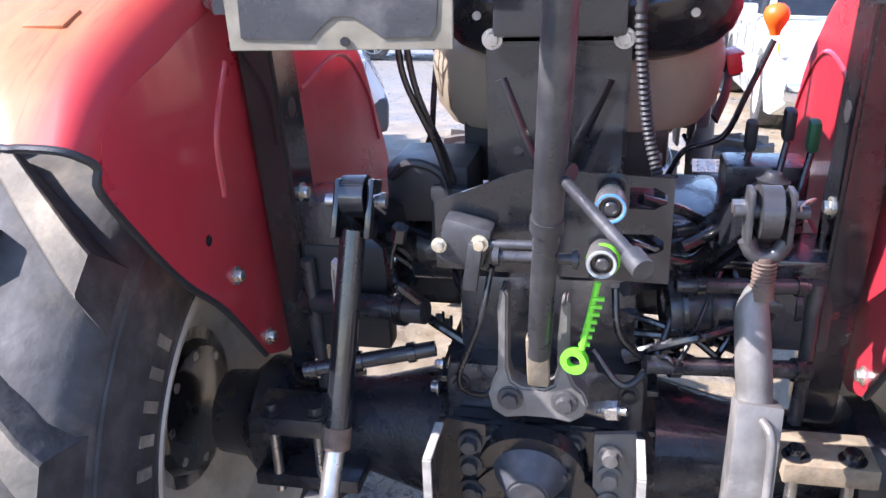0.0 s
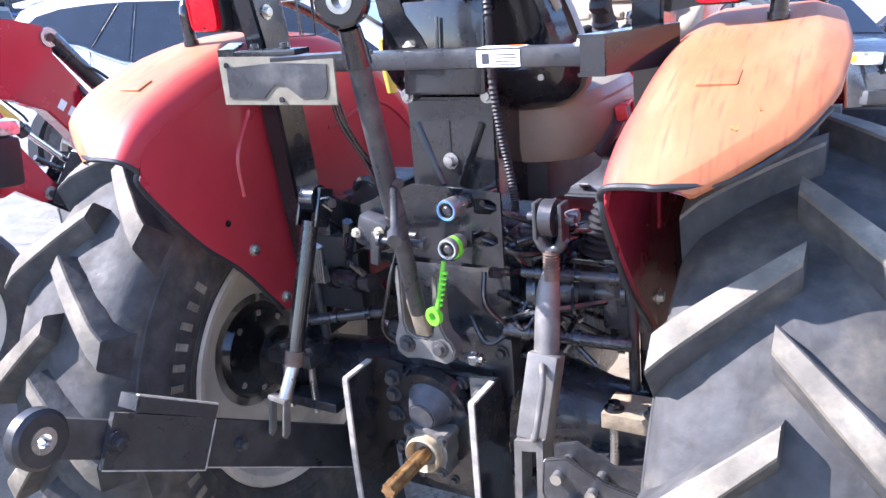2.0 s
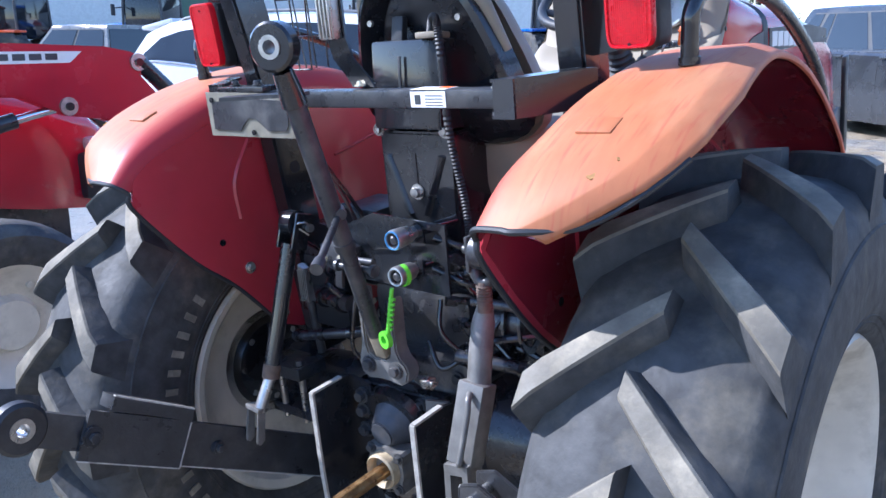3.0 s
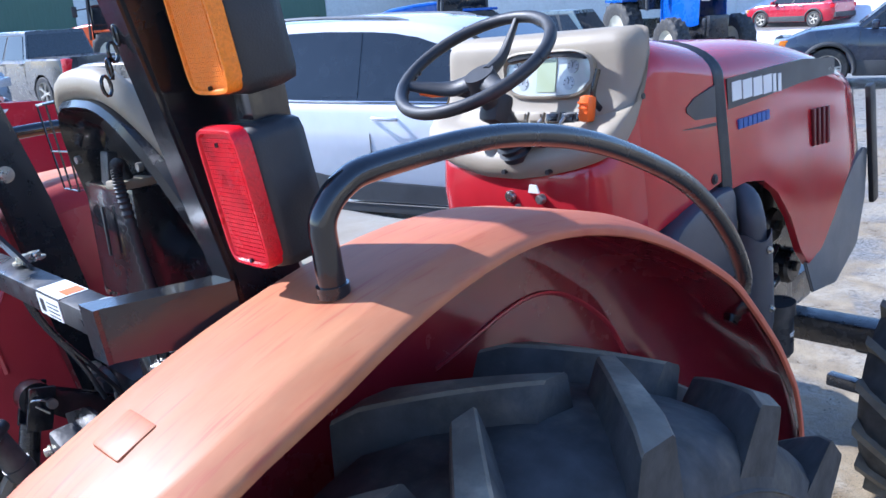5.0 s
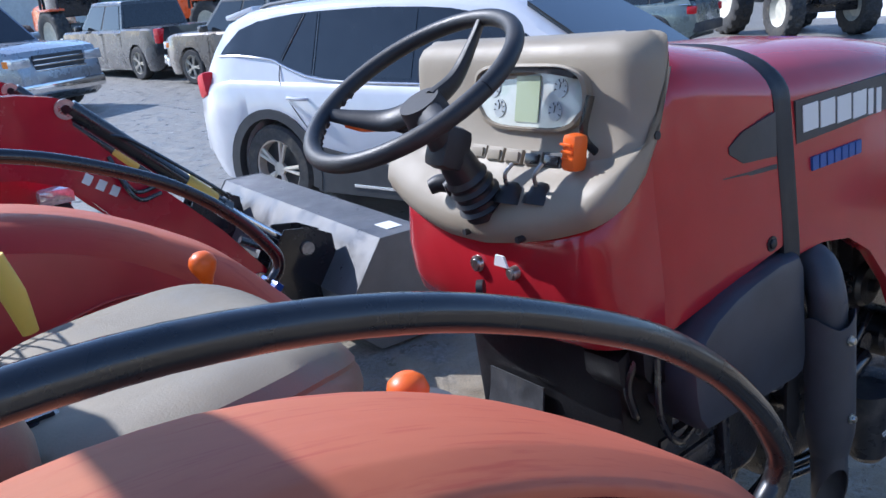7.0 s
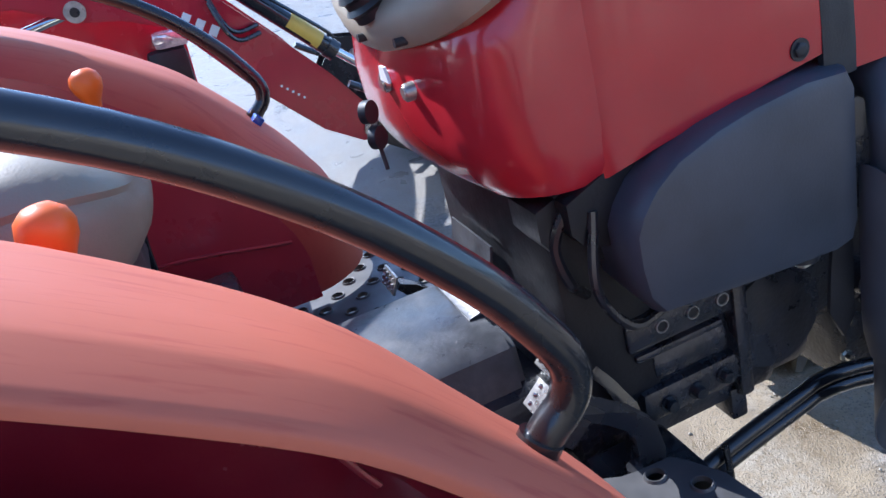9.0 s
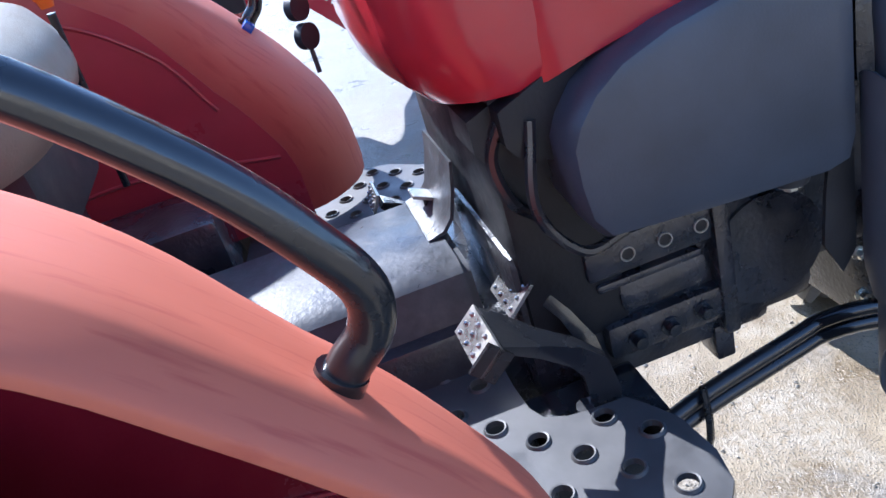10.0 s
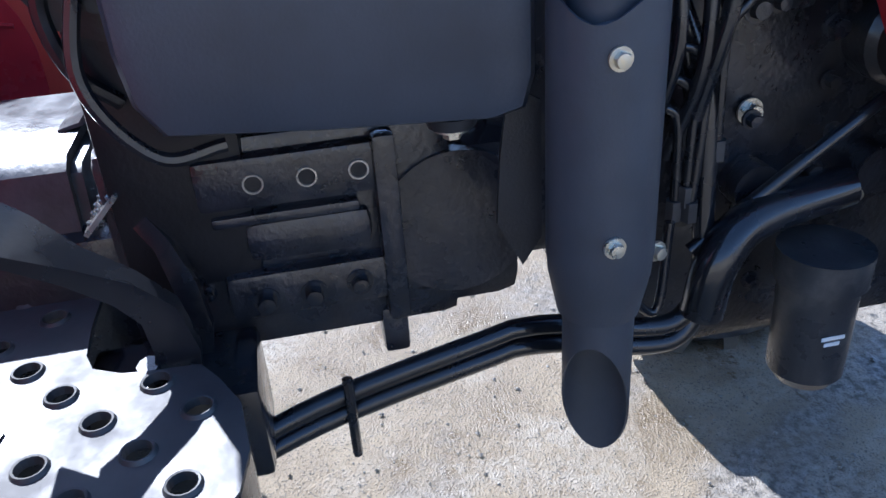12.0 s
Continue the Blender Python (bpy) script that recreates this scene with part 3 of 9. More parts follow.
def rear_wheel(s, turn):
    hub = Matrix.Translation((s * 0.76, AXLE_Y, AXLE_Z)) @ Matrix.Diagonal((s, 1, 1, 1)) @ pose(0, 0, 0, turn)
    bm = B()
    lathe(bm, [(-0.15, 0.345), (-0.16, 0.368), (-0.15, 0.376), (-0.125, 0.368), (-0.115, 0.335), (0.0, 0.31), (0.115, 0.335), (0.125, 0.368), (0.15, 0.376), (0.16, 0.368),
               (0.145, 0.345), (0.06, 0.30), (0.03, 0.27), (0.0, 0.20), (0.0, 0.10), (0.03, 0.09), (0.03, 0.0)], 56)
    lathe(bm, [(-0.15, 0.345), (-0.13, 0.325), (-0.12, 0.318), (-0.06, 0.30), (-0.045, 0.275), (-0.02, 0.25), (-0.012, 0.20), (-0.012, 0.0)], 56)
    wheel = part("rear_wheel", bm, RIM, tractor, "grey painted steel rear wheel", at=hub)
    bm = B()
    half = [(0.140, 0.37), (0.165, 0.388), (0.186, 0.44), (0.194, 0.51), (0.191, 0.575), (0.180, 0.625), (0.152, 0.652), (0.095, 0.666)]
    prof = [(-x, r) for x, r in half] + [(0.0, 0.672)] + half[::-1]
    lathe(bm, prof, 72)
    tyre = part("tyre", bm, RUBBER, wheel, "black agricultural tyre dusted with dry mud")
    for r, k in ((0.402, 0.169), (0.416, 0.175), (0.590, 0.188)):
        for x in (-1, 1):
            bm = B()
            lathe(bm, [(x * k, r - 0.003), (x * (k + 0.004), r), (x * k, r + 0.003)], 72)
            part("sidewall_ring", bm, RUBBER, tyre)
    # one bar lug, from the middle of the tread out to the shoulder: a narrow crown on steep flanks
    bm = B()
    rings = []
    for k in range(8):
        f = k / 7
        x = -0.012 + 0.196 * f
        sweep = -0.255 * f
        base = 0.645 if f < 0.7 else 0.645 - 0.055 * ((f - 0.7) / 0.3)
        topr = 0.722 - 0.012 * f if f < 0.95 else 0.700
        w0, w1 = 0.042 + 0.014 * f, 0.023 + 0.010 * f
        rr = []
        for rad, w in ((base, -w0), (topr - 0.005, -w1), (topr, -w1 + 0.005), (topr, w1 - 0.005), (topr - 0.005, w1), (base, w0)):
            a = sweep + w / rad
            rr.append((x, rad * math.sin(a), rad * math.cos(a)))
        rings.append(rr)
    loft(bm, rings)
    bm.normal_update()
    # dusty crowns; flanks get darker rubber, which puts their shade into the colour
    for face in bm.faces:
        c = face.calc_center_median()
        face.material_index = 0 if math.hypot(c.y, c.z) > 0.703 else 1
    lug = part("lug", bm, LUG, tyre)
    lug.data.materials.append(RUBBER)
    count = 16
    for k in range(count):
        for flip in (0, 1):
            m = pose(0, 0, 0, 360 * (k + 0.5 * flip) / count) @ Matrix.Diagonal((-1 if flip else 1, 1, 1, 1))
            if k == 0 and not flip:
                lug.matrix_basis = m
                continue
            c = lug.copy()
            scene.collection.objects.link(c)
            c.parent, c.matrix_basis = tyre, m
    # raised letters of the sidewall, too worn to be read, as plain bars
    for a in list(range(50, 85, 6)) + list(range(98, 128, 6)) + list(range(230, 260, 6)):
        bm = B()
        box(bm, Vector(pose(0, 0, 0, a) @ Vector((-0.1925, 0, 0.475))), (0.004, 0.018, 0.036), (a, 0, 0))
        part("raised_bar", bm, LUG, tyre, "worn raised sidewall lettering bar")
    bm = B()
    lathe(bm, [(-0.04, 0.0), (-0.04, 0.06), (-0.03, 0.13), (-0.012, 0.145), (-0.012, 0.17)], 32)
    hb = part("hub", bm, BLACK, wheel)
    for k in range(8):
        a = 2 * math.pi * k / 8
        bm = B()
        hexbolt(bm, (-0.016, 0.115 * math.cos(a), 0.115 * math.sin(a)), (-1, 0, 0), 0.012, 0.014)
        part("wheel_nut", bm, STEEL, hb)
    bm = B()
    lathe(bm, [(0.0, 0.16), (0.018, 0.15), (0.03, 0.10), (0.06, 0.085), (0.07, 0.05), (0.07, 0.0)], 32)
    cap = part("hub_cap", bm, RUST, wheel)
    for k in range(8):
        a = 2 * math.pi * k / 8
        bm = B()
        hexbolt(bm, (0.016, 0.13 * math.cos(a), 0.13 * math.sin(a)), (1, 0, 0), 0.013, 0.014)
        part("wheel_nut", bm, STEEL, cap)
    return wheel


wheel_right, wheel_left = rear_wheel(1, 1.8), rear_wheel(-1, -5.9)

# axle housings, rear housing and gearbox
for s in (1, -1):
    bm = B()
    lathe(bm, [(0.12, 0.0), (0.12, 0.17), (0.16, 0.175), (0.19, 0.135), (0.34, 0.095), (0.50, 0.085), (0.52, 0.12), (0.56, 0.125), (0.60, 0.09), (0.66, 0.085), (0.66, 0)], 28,
          Matrix.Translation((0, AXLE_Y, AXLE_Z)) @ Matrix.Diagonal((s, 1, 1, 1)))
    ax = part("axle_housing", bm, CAST, tractor, "black cast axle housing")
    for k in range(10):
        a = 2 * math.pi * k / 10
        bm = B()
        hexbolt(bm, (s * 0.158, AXLE_Y + 0.158 * math.cos(a), AXLE_Z + 0.158 * math.sin(a)), (s, 0, 0), 0.011)
        part("bolt", bm, CAST, ax)
bm = B()
for y0, y1, hw, z0, z1 in ((-0.26, 0.25, 0.15, 0.46, 0.86), (0.20, 0.55, 0.19, 0.50, 0.86)):
    bm = B()
    box(bm, (0, (y0 + y1) / 2, (z0 + z1) / 2), (2 * hw, y1 - y0, z1 - z0), (0, 0, 0), 0.03)
    part("transmission_case", bm, CAST, tractor)
bm = B()
for y0, y1, hw, z0, z1 in ((-0.60, -0.26, 0.17, 0.44, 0.90),):
    box(bm, (0, (y0 + y1) / 2, (z0 + z1) / 2), (2 * hw, y1 - y0, z1 - z0), (0, 0, 0), 0.03)
housing = part("rear_housing", bm, CAST, tractor, "black cast-iron rear axle centre housing")
for z in (0.52, 0.60, 0.68, 0.76, 0.84):
    for x in (0.175, -0.175):
        bm = B()
        box(bm, (x, -0.42, z), (0.03, 0.28, 0.012), (0, 0, 0), 0.004)
        part("rib", bm, CAST, housing)
for x, z in ((0.14, 0.86), (-0.14, 0.86), (0.15, 0.55), (-0.15, 0.55), (0.15, 0.7), (-0.15, 0.7)):
    bm = B()
    hexbolt(bm, (x, -0.60, z), (0, -1, 0), 0.012)
    part("bolt", bm, CAST, housing)
bm = B()
box(bm, (0, -0.42, 0.96), (0.30, 0.26, 0.16), (0, 0, 0), 0.025)
box(bm, (0.02, -0.40, 1.07), (0.2, 0.2, 0.08), (0, 0, 0), 0.02)
rod(bm, (-0.26, -0.45, 1.05), (0.27, -0.45, 1.05), 0.038, 24)
rod(bm, (0.17, -0.45, 1.05), (0.24, -0.45, 1.05), 0.06, 28)
rod(bm, (-0.24, -0.45, 1.05), (-0.17, -0.45, 1.05), 0.06, 28)
for k in range(6):
    a = 2 * math.pi * k / 6
    hexbolt(bm, (0.24, -0.45 + 0.05 * math.cos(a), 1.05 + 0.05 * math.sin(a)), (1, 0, 0), 0.007)
part("lift_cover", bm, CAST, tractor, "black hydraulic lift housing with rocker shaft")

# power take-off cover and its shaft
bm = B()
slab(bm, [(-0.15, 0.815), (-0.155, 0.60), (-0.10, 0.52), (0.10, 0.52), (0.135, 0.60), (0.125, 0.815)], 1, -0.60, -0.640, bevel=0.006)
cover = part("pto_cover", bm, BLACK, tractor, "black cast power take-off cover with bolts")
bm = B()
rod(bm, (-0.012, -0.64, 0.742), (-0.013, -0.665, 0.735), 0.092, 40, 0.088)
part("cover_boss", bm, BLACK, cover)
bm = B()
rod(bm, (-0.013, -0.66, 0.738), (-0.014, -0.712, 0.728), 0.066, 36, 0.034)
rod(bm, (-0.014, -0.712, 0.728), (-0.014, -0.717, 0.727), 0.030, 26)
part("cone_cap", bm, mat("dull_painted_cone", (0.055, 0.06, 0.07), 0.55, var=0.3, scale=30, tint=(0.14, 0.12, 0.10), tscale=14, bump=0.2), cover, "dull blue-black cone cap with a bare flat end")
bm = B()
rod(bm, (-0.005, -0.635, 0.645), (-0.005, -0.668, 0.645), 0.122, 40, 0.118)
part("flange_disc", bm, BLACK, cover)
for k in range(8):
    a = radians(20 + 45 * k)
    bm = B()
    hexbolt(bm, (-0.005 + 0.107 * math.cos(a), -0.668, 0.645 + 0.107 * math.sin(a)), (0, -1, 0), 0.009)
    part("bolt", bm, GREYLINK, cover)
for x, z in ((-0.137, 0.772), (-0.134, 0.745), (-0.141, 0.694), (-0.079, 0.79), (0.056, 0.79), (0.060, 0.735), (-0.105, 0.680), (0.112, 0.690)):
    bm = B()
    rod(bm, (x, -0.640, z), (x, -0.646, z), 0.018, 18)
    hexbolt(bm, (x, -0.646, z), (0, -1, 0), 0.012, 0.012)
    part("bolt", bm, GREYLINK, cover)
bm = B()
ears = []
for k in range(48):
    a = 2 * math.pi * k / 48
    ears.append((-0.005 + (0.055 + 0.020 * max(0.0, math.cos(4 * (a - 0.7))) ** 2) * math.cos(a), 0.645 + (0.055 + 0.020 * max(0.0, math.cos(4 * (a - 0.7))) ** 2) * math.sin(a)))
slab(bm, ears, 1, -0.722, -0.665)
flange = part("bearing_flange", bm, WORN, cover, "worn four-eared bearing flange")
for k in range(4):
    a = 0.7 + math.pi / 2 * k
    bm = B()
    hexbolt(bm, (-0.005 + 0.061 * math.cos(a), -0.722, 0.645 + 0.061 * math.sin(a)), (0, -1, 0), 0.0095)
    part("bolt", bm, GREYLINK, flange)
bm = B()
lathe(bm, [(0, 0.045), (0.02, 0.044), (0.024, 0.040), (0.012, 0.032), (0.0, 0.032)], 30, Matrix.Translation((-0.005, -0.722, 0.645)) @ pose(0, 0, 0, 0, 0, -90))
part("seal_ring", bm, mat("tan_seal", (0.42, 0.33, 0.20), 0.55, var=0.25, scale=60, tint=(0.25, 0.15, 0.08), tscale=40), cover, "tan weathered shaft seal ring")
bm = B()
outline = []
for k in range(24):
    a = 2 * math.pi * k / 24
    r = 0.0175 if (k % 4) < 2 else 0.0135
    outline.append((r * math.cos(a), r * math.sin(a)))
loft(bm, [[(u - 0.005, y, v + 0.643) for u, v in outline] for y in (-0.66, -0.76, -0.775, -0.788, -0.795, -0.84, -0.885)])
part("pto_shaft", bm, mat("bronze_shaft", (0.30, 0.17, 0.07), 0.4, metal=0.6, var=0.3, scale=60, tint=(0.5, 0.36, 0.16), tscale=50), cover, "rusty splined drive shaft")

# bent side plates of the drawbar frame, bare and pale along their cut edges
for s in (-1, 1):
    x = s * 0.158
    bm = B()
    slab(bm, [(-0.655, 0.828), (-0.692, 0.834), (-0.786, 0.832), (-0.786, 0.62), (-0.775, 0.33), (-0.60, 0.30)], 0, x - 0.005, x + 0.005)
    frame_plate = part("drawbar_side_plate", bm, BLACK, tractor, "black bent drawbar plate with worn pale edges")
    bm = B()
    slab(bm, [(s * 0.153, 0.828), (s * 0.088, 0.820), (s * 0.088, 0.66), (s * 0.153, 0.60)], 1, -0.652, -0.662)
    part("flange_plate", bm, BLACK if s < 0 else WORN, frame_plate)
    for pts in (((-0.692, 0.836), (-0.788, 0.834)), ((-0.788, 0.834), (-0.788, 0.62)), ((-0.788, 0.62), (-0.777, 0.36))):
        (y0, z0), (y1, z1) = pts
        d = Vector((0, y1 - y0, z1 - z0)).normalized()
        n = Vector((0, -d.z, d.y)) * 0.003
        bm = B()
        loft(bm, [[Vector((x + u * 0.0065, y, z)) + n * v for u, v in ((-1, -1), (1, -1), (1, 1), (-1, 1))] for y, z in ((y0, z0), (y1, z1))])
        part("worn_edge", bm, BARE, frame_plate)
    for z in (0.786, 0.746, 0.694):
        bm = B()
        rod(bm, (s * 0.114, -0.662, z), (s * 0.114, -0.667, z), 0.019, 18)
        hexbolt(bm, (s * 0.114, -0.667, z), (0, -1, 0), 0.014, 0.014)
        part("bolt", bm, WORN if s > 0 else GREYLINK, frame_plate)

# top link bracket: a forked casting with two upright cheeks
bm = B()
outline = [(-0.076, 0.900), (-0.071, 0.922), (-0.062, 0.945), (-0.060, 1.00), (-0.061, 1.05), (-0.057, 1.078), (-0.050, 1.084), (-0.045, 1.074), (-0.046, 1.00), (-0.046, 0.950), (-0.040, 0.928),
           (-0.024, 0.918), (0.010, 0.918), (0.024, 0.926), (0.029, 0.948), (0.029, 1.00), (0.033, 1.062), (0.040, 1.072), (0.047, 1.062), (0.046, 1.00), (0.047, 0.950), (0.056, 0.928), (0.070, 0.916),
           (0.077, 0.898), (0.070, 0.874), (0.050, 0.861), (0.02, 0.866), (-0.02, 0.866), (-0.050, 0.861), (-0.070, 0.874)]
slab(bm, outline, 1, -0.698, -0.655, bevel=0.004)
bracket = part("top_link_bracket", bm, WORN, tractor, "worn grey cast top-link bracket")
for x in (-0.042, 0.041):
    bm = B()
    rod(bm, (x, -0.696, 0.899), (x, -0.700, 0.899), 0.021, 22)
    hexbolt(bm, (x, -0.700, 0.899), (0, -1, 0), 0.013, 0.01)
    part("bolt", bm, GREYLINK, bracket)
bm = B()
rod(bm, (0.070, -0.66, 0.868), (0.108, -0.672, 0.874), 0.009, 16, 0.015)
rod(bm, (0.106, -0.672, 0.874), (0.124, -0.676, 0.877), 0.017, 6)
rod(bm, (0.124, -0.676, 0.877), (0.136, -0.679, 0.879), 0.008, 12)
part("fitting", bm, STEEL, bracket)

# top link, stowed upright
LOW, TOP = Vector((0.0, -0.70, 0.955)), Vector((0.044, -0.908, 1.595))


def on_link(f):
    return LOW.lerp(TOP, f)


bm = B()
rod(bm, on_link(0.05), on_link(0.42), 0.018, 20)
rod(bm, on_link(0.42), on_link(0.93), 0.0205, 20)
rod(bm, on_link(0.40), on_link(0.43), 0.0225, 20)
toplink = part("top_link", bm, GREYLINK, tractor, "worn grey top link stowed upright")
bm = B()
box(bm, on_link(0.03), (0.034, 0.022, 0.10), (17, 0, 0), 0.006)
part("lower_end", bm, WOODY, toplink, "tan rusted lower end")
bm = B()
ringm = Matrix.Translation(TOP + Vector((0, -0.012, 0.045))) @ pose(0, 0, 0, 15, 0, -72)
lathe(bm, [(-0.018, 0.0215), (-0.018, 0.041), (-0.013, 0.046), (0.013, 0.046), (0.018, 0.041), (0.018, 0.0215), (-0.018, 0.0215)], 30, ringm)
rod(bm, on_link(0.90), TOP + Vector((0, -0.002, 0.0)), 0.026, 18, 0.02)
part("eye", bm, BLACK, toplink)
bm = B()
lathe(bm, [(-0.021, 0.013), (-0.021, 0.022), (0.021, 0.022), (0.021, 0.013), (-0.021, 0.013)], 26, ringm)
part("ball", bm, STEEL, toplink)
bm = B()
slab(bm, [(-0.10, -0.955), (-0.11, -0.93), (0.0, -0.86), (0.055, -0.86), (0.055, -0.90), (0.0, -0.915)], 2, 1.545, 1.552)
part("clamp_plate", bm, GREYLINK, toplink)
bm = B()
rod(bm, (0.03, -0.80, 1.295), (0.131, -0.966, 1.243), 0.0075, 14)
rod(bm, (0.122, -0.951, 1.247), (0.135, -0.974, 1.240), 0.013, 16)
rod(bm, (0.018, -0.79, 1.30), (0.05, -0.815, 1.297), 0.012, 14)
part("turning_handle", bm, GREYLINK, toplink)
bm = B()
rod(bm, (-0.06, -0.745, 1.155), (0.06, -0.745, 1.155), 0.008, 12)
for x in (-0.058, 0.05):
    rod(bm, (x, -0.745, 1.155), (x + 0.008, -0.745, 1.155), 0.014, 14)
part("cross_pin", bm, GREYLINK, toplink)

# remote valve plate with two couplers, lever and dust cap
bm = B()
slot = lambda u, v, w, h: [(u - w, v - h), (u + w - h, v - h), (u + w, v - h * 0.4), (u + w, v + h * 0.4), (u + w - h, v + h), (u - w, v + h)]
slab(bm, [(-0.16, 1.095), (0.185, 1.085), (0.185, 1.245), (-0.02, 1.255), (-0.16, 1.20)], 1, -0.655, -0.648, holes=[slot(0.15, 1.215, 0.026, 0.016), slot(0.145, 1.145, 0.03, 0.016)])
valve = part("valve_plate", bm, BLACK, tractor, "black steel remote valve plate with slots")
for (x, y, z), m, lab in (((0.098, -0.72, 1.222), STEEL, "blue-ringed quick coupler"), ((0.089, -0.713, 1.137), STEEL, "grey-ringed quick coupler")):
    bm = B()
    lathe(bm, [(0.075, 0.013), (0.05, 0.014), (0.048, 0.019), (0.03, 0.021), (0.0, 0.0225), (-0.004, 0.021), (-0.004, 0.016), (0.012, 0.014), (0.012, 0.0)], 28,
          Matrix.Translation((x, y, z)) @ pose(0, 0, 0, 0, 0, 90))
    coupler = part("coupler", bm, m, valve, lab)
    bm = B()
    lathe(bm, [(-0.001, 0.0165), (-0.006, 0.018), (-0.006, 0.0205), (0.0, 0.0215)], 26, Matrix.Translation((x, y, z)) @ pose(0, 0, 0, 0, 0, 90))
    part("ring", bm, mat("blue_ring", (0.08, 0.25, 0.5), 0.4) if z > 1.2 else mat("grey_ring", (0.35, 0.40, 0.42), 0.4), coupler)
    bm = B()
    rod(bm, (x, y + 0.011, z), (x, y + 0.003, z), 0.0135, 22)
    bore = part("bore", bm, BLACK, coupler)
    bm = B()
    lathe(bm, [(0.0, 0.0095), (-0.005, 0.0095), (-0.008, 0.006), (-0.008, 0.0)], 20, Matrix.Translation((x, y + 0.003, z)) @ pose(0, 0, 0, 0, 0, 90))
    part("poppet", bm, GREYLINK, bore)
    bm = B()
    rod(bm, (x, y + 0.07, z), (x + 0.005, -0.50, z - 0.01), 0.012, 14)
    part("hose_stub", bm, BLACK, coupler)
bm = B()
lathe(bm, [(-0.006, 0.010), (-0.006, 0.020), (0.006, 0.020), (0.006, 0.010), (-0.006, 0.010)], 28, Matrix.Translation((0.056, -0.735, 0.993)) @ pose(0, 0, 0, 0, 0, 75))
rod(bm, (0.066, -0.735, 1.012), (0.085, -0.728, 1.115), 0.005, 8)
rod(bm, (0.09, -0.70, 1.135), (0.092, -0.69, 1.135), 0.024, 22)
for k in range(7):
    z = 1.02 + 0.012 * k
    box(bm, (0.069 + 0.003 * k, -0.733, z), (0.016, 0.006, 0.005))
part("dust_cap", bm, GREEN, valve, "bright green dust cap on its strap")
bm = B()
box(bm, (-0.11, -0.675, 1.15), (0.075, 0.05, 0.07), (0, 15, 0), 0.012)
rod(bm, (-0.075, -0.69, 1.15), (0.01, -0.70, 1.155), 0.008, 12)
box(bm, (-0.095, -0.705, 1.12), (0.022, 0.012, 0.075), (0, 8, 0), 0.004)
part("latch", bm, GREYLINK, valve, "grey cast control latch")
bm = B()
hexbolt(bm, (-0.085, -0.70, 1.155), (0, -1, 0), 0.009)
part("bolt", bm, ZINC, valve)
bm = B()
hexbolt(bm, (-0.145, -0.70, 1.15), (0, -1, 0), 0.008)
part("bolt", bm, ZINC, valve)
for pts, r in ((((0.14, -0.64, 1.21), (0.2, -0.6, 1.18), (0.26, -0.5, 1.12)), 0.008), (((0.13, -0.64, 1.14), (0.21, -0.6, 1.10), (0.27, -0.5, 1.10)), 0.008),
               (((-0.075, -0.66, 1.10), (-0.09, -0.68, 1.02), (-0.13, -0.66, 0.90), (-0.09, -0.63, 0.86), (-0.06, -0.62, 0.92)), 0.005),
               (((0.11, -0.6, 1.05), (0.12, -0.62, 0.98), (0.17, -0.6, 0.92)), 0.006), (((0.08, -0.62, 0.95), (0.13, -0.64, 0.9), (0.18, -0.6, 0.94), (0.21, -0.55, 1.02)), 0.006),
               (((0.20, -0.62, 1.13), (0.26, -0.56, 1.14), (0.33, -0.4, 1.13)), 0.010)):
    bm = B()
    tube(bm, pts, r, 10, 8)
    part("hydraulic_line", bm, BLACK, tractor)

# lift arms and lift rods
for s, end in ((-1, (-0.285, -0.652, 1.197)), (1, (0.306, -0.668, 1.212))):
    bm = B()
    a, e = Vector((s * 0.235, -0.45, 1.05)), Vector(end)
    d = (e - a).normalized()
    up = Vector((0, -d.z, d.y)).normalized()
    up = up if up.z > 0 else -up
    for off in (-0.012, 0.012):
        rings = []
        for f, w in ((-0.1, 0.045), (0.3, 0.04), (0.8, 0.028), (1.06, 0.02)):
            c = a + (e - a) * f
            rings.append([c + up * w + Vector((off - 0.006, 0, 0)), c + up * w + Vector((off + 0.006, 0, 0)), c - up * w + Vector((off + 0.006, 0, 0)), c - up * w + Vector((off - 0.006, 0, 0))])
        loft(bm, rings)
    arm = part("lift_arm", bm, BLACK, tractor)
    bm = B()
    rod(bm, e - Vector((0.045, 0, 0)), e + Vector((0.05, 0, 0)), 0.010, 14)
    tube(bm, [e + Vector((0.045 * 1, -0.0, 0.0)), e + Vector((0.055, -0.02, 0.02)), e + Vector((0.035, -0.035, 0.015)), e + Vector((0.05, -0.01, -0.015))], 0.002, 6, 5)
    part("pin", bm, STEEL, arm)
bm = B()
e = Vector((-0.275, -0.672, 1.212))
lathe(bm, [(-0.018, 0.0), (-0.018, 0.032), (0.018, 0.032), (0.018, 0.0)], 26, Matrix.Translation(e))
box(bm, e + Vector((-0.028, 0, -0.02)), (0.01, 0.05, 0.09), (-18, 4, 0), 0.004)
box(bm, e + Vector((0.024, 0, -0.02)), (0.01, 0.05, 0.09), (-18, 4, 0), 0.004)
tube(bm, [(-0.278, -0.69, 1.165), (-0.288, -0.735, 1.02), (-0.297, -0.783, 0.875)], 0.020, 18, 3)
rodl = part("left_lift_rod", bm, BLACK, tractor, "black lift rod with a bare lower end")
bm = B()
rod(bm, (-0.297, -0.782, 0.878), (-0.299, -0.792, 0.845), 0.022, 18)
part("lock_nut", bm, RUST, rodl)
bm = B()
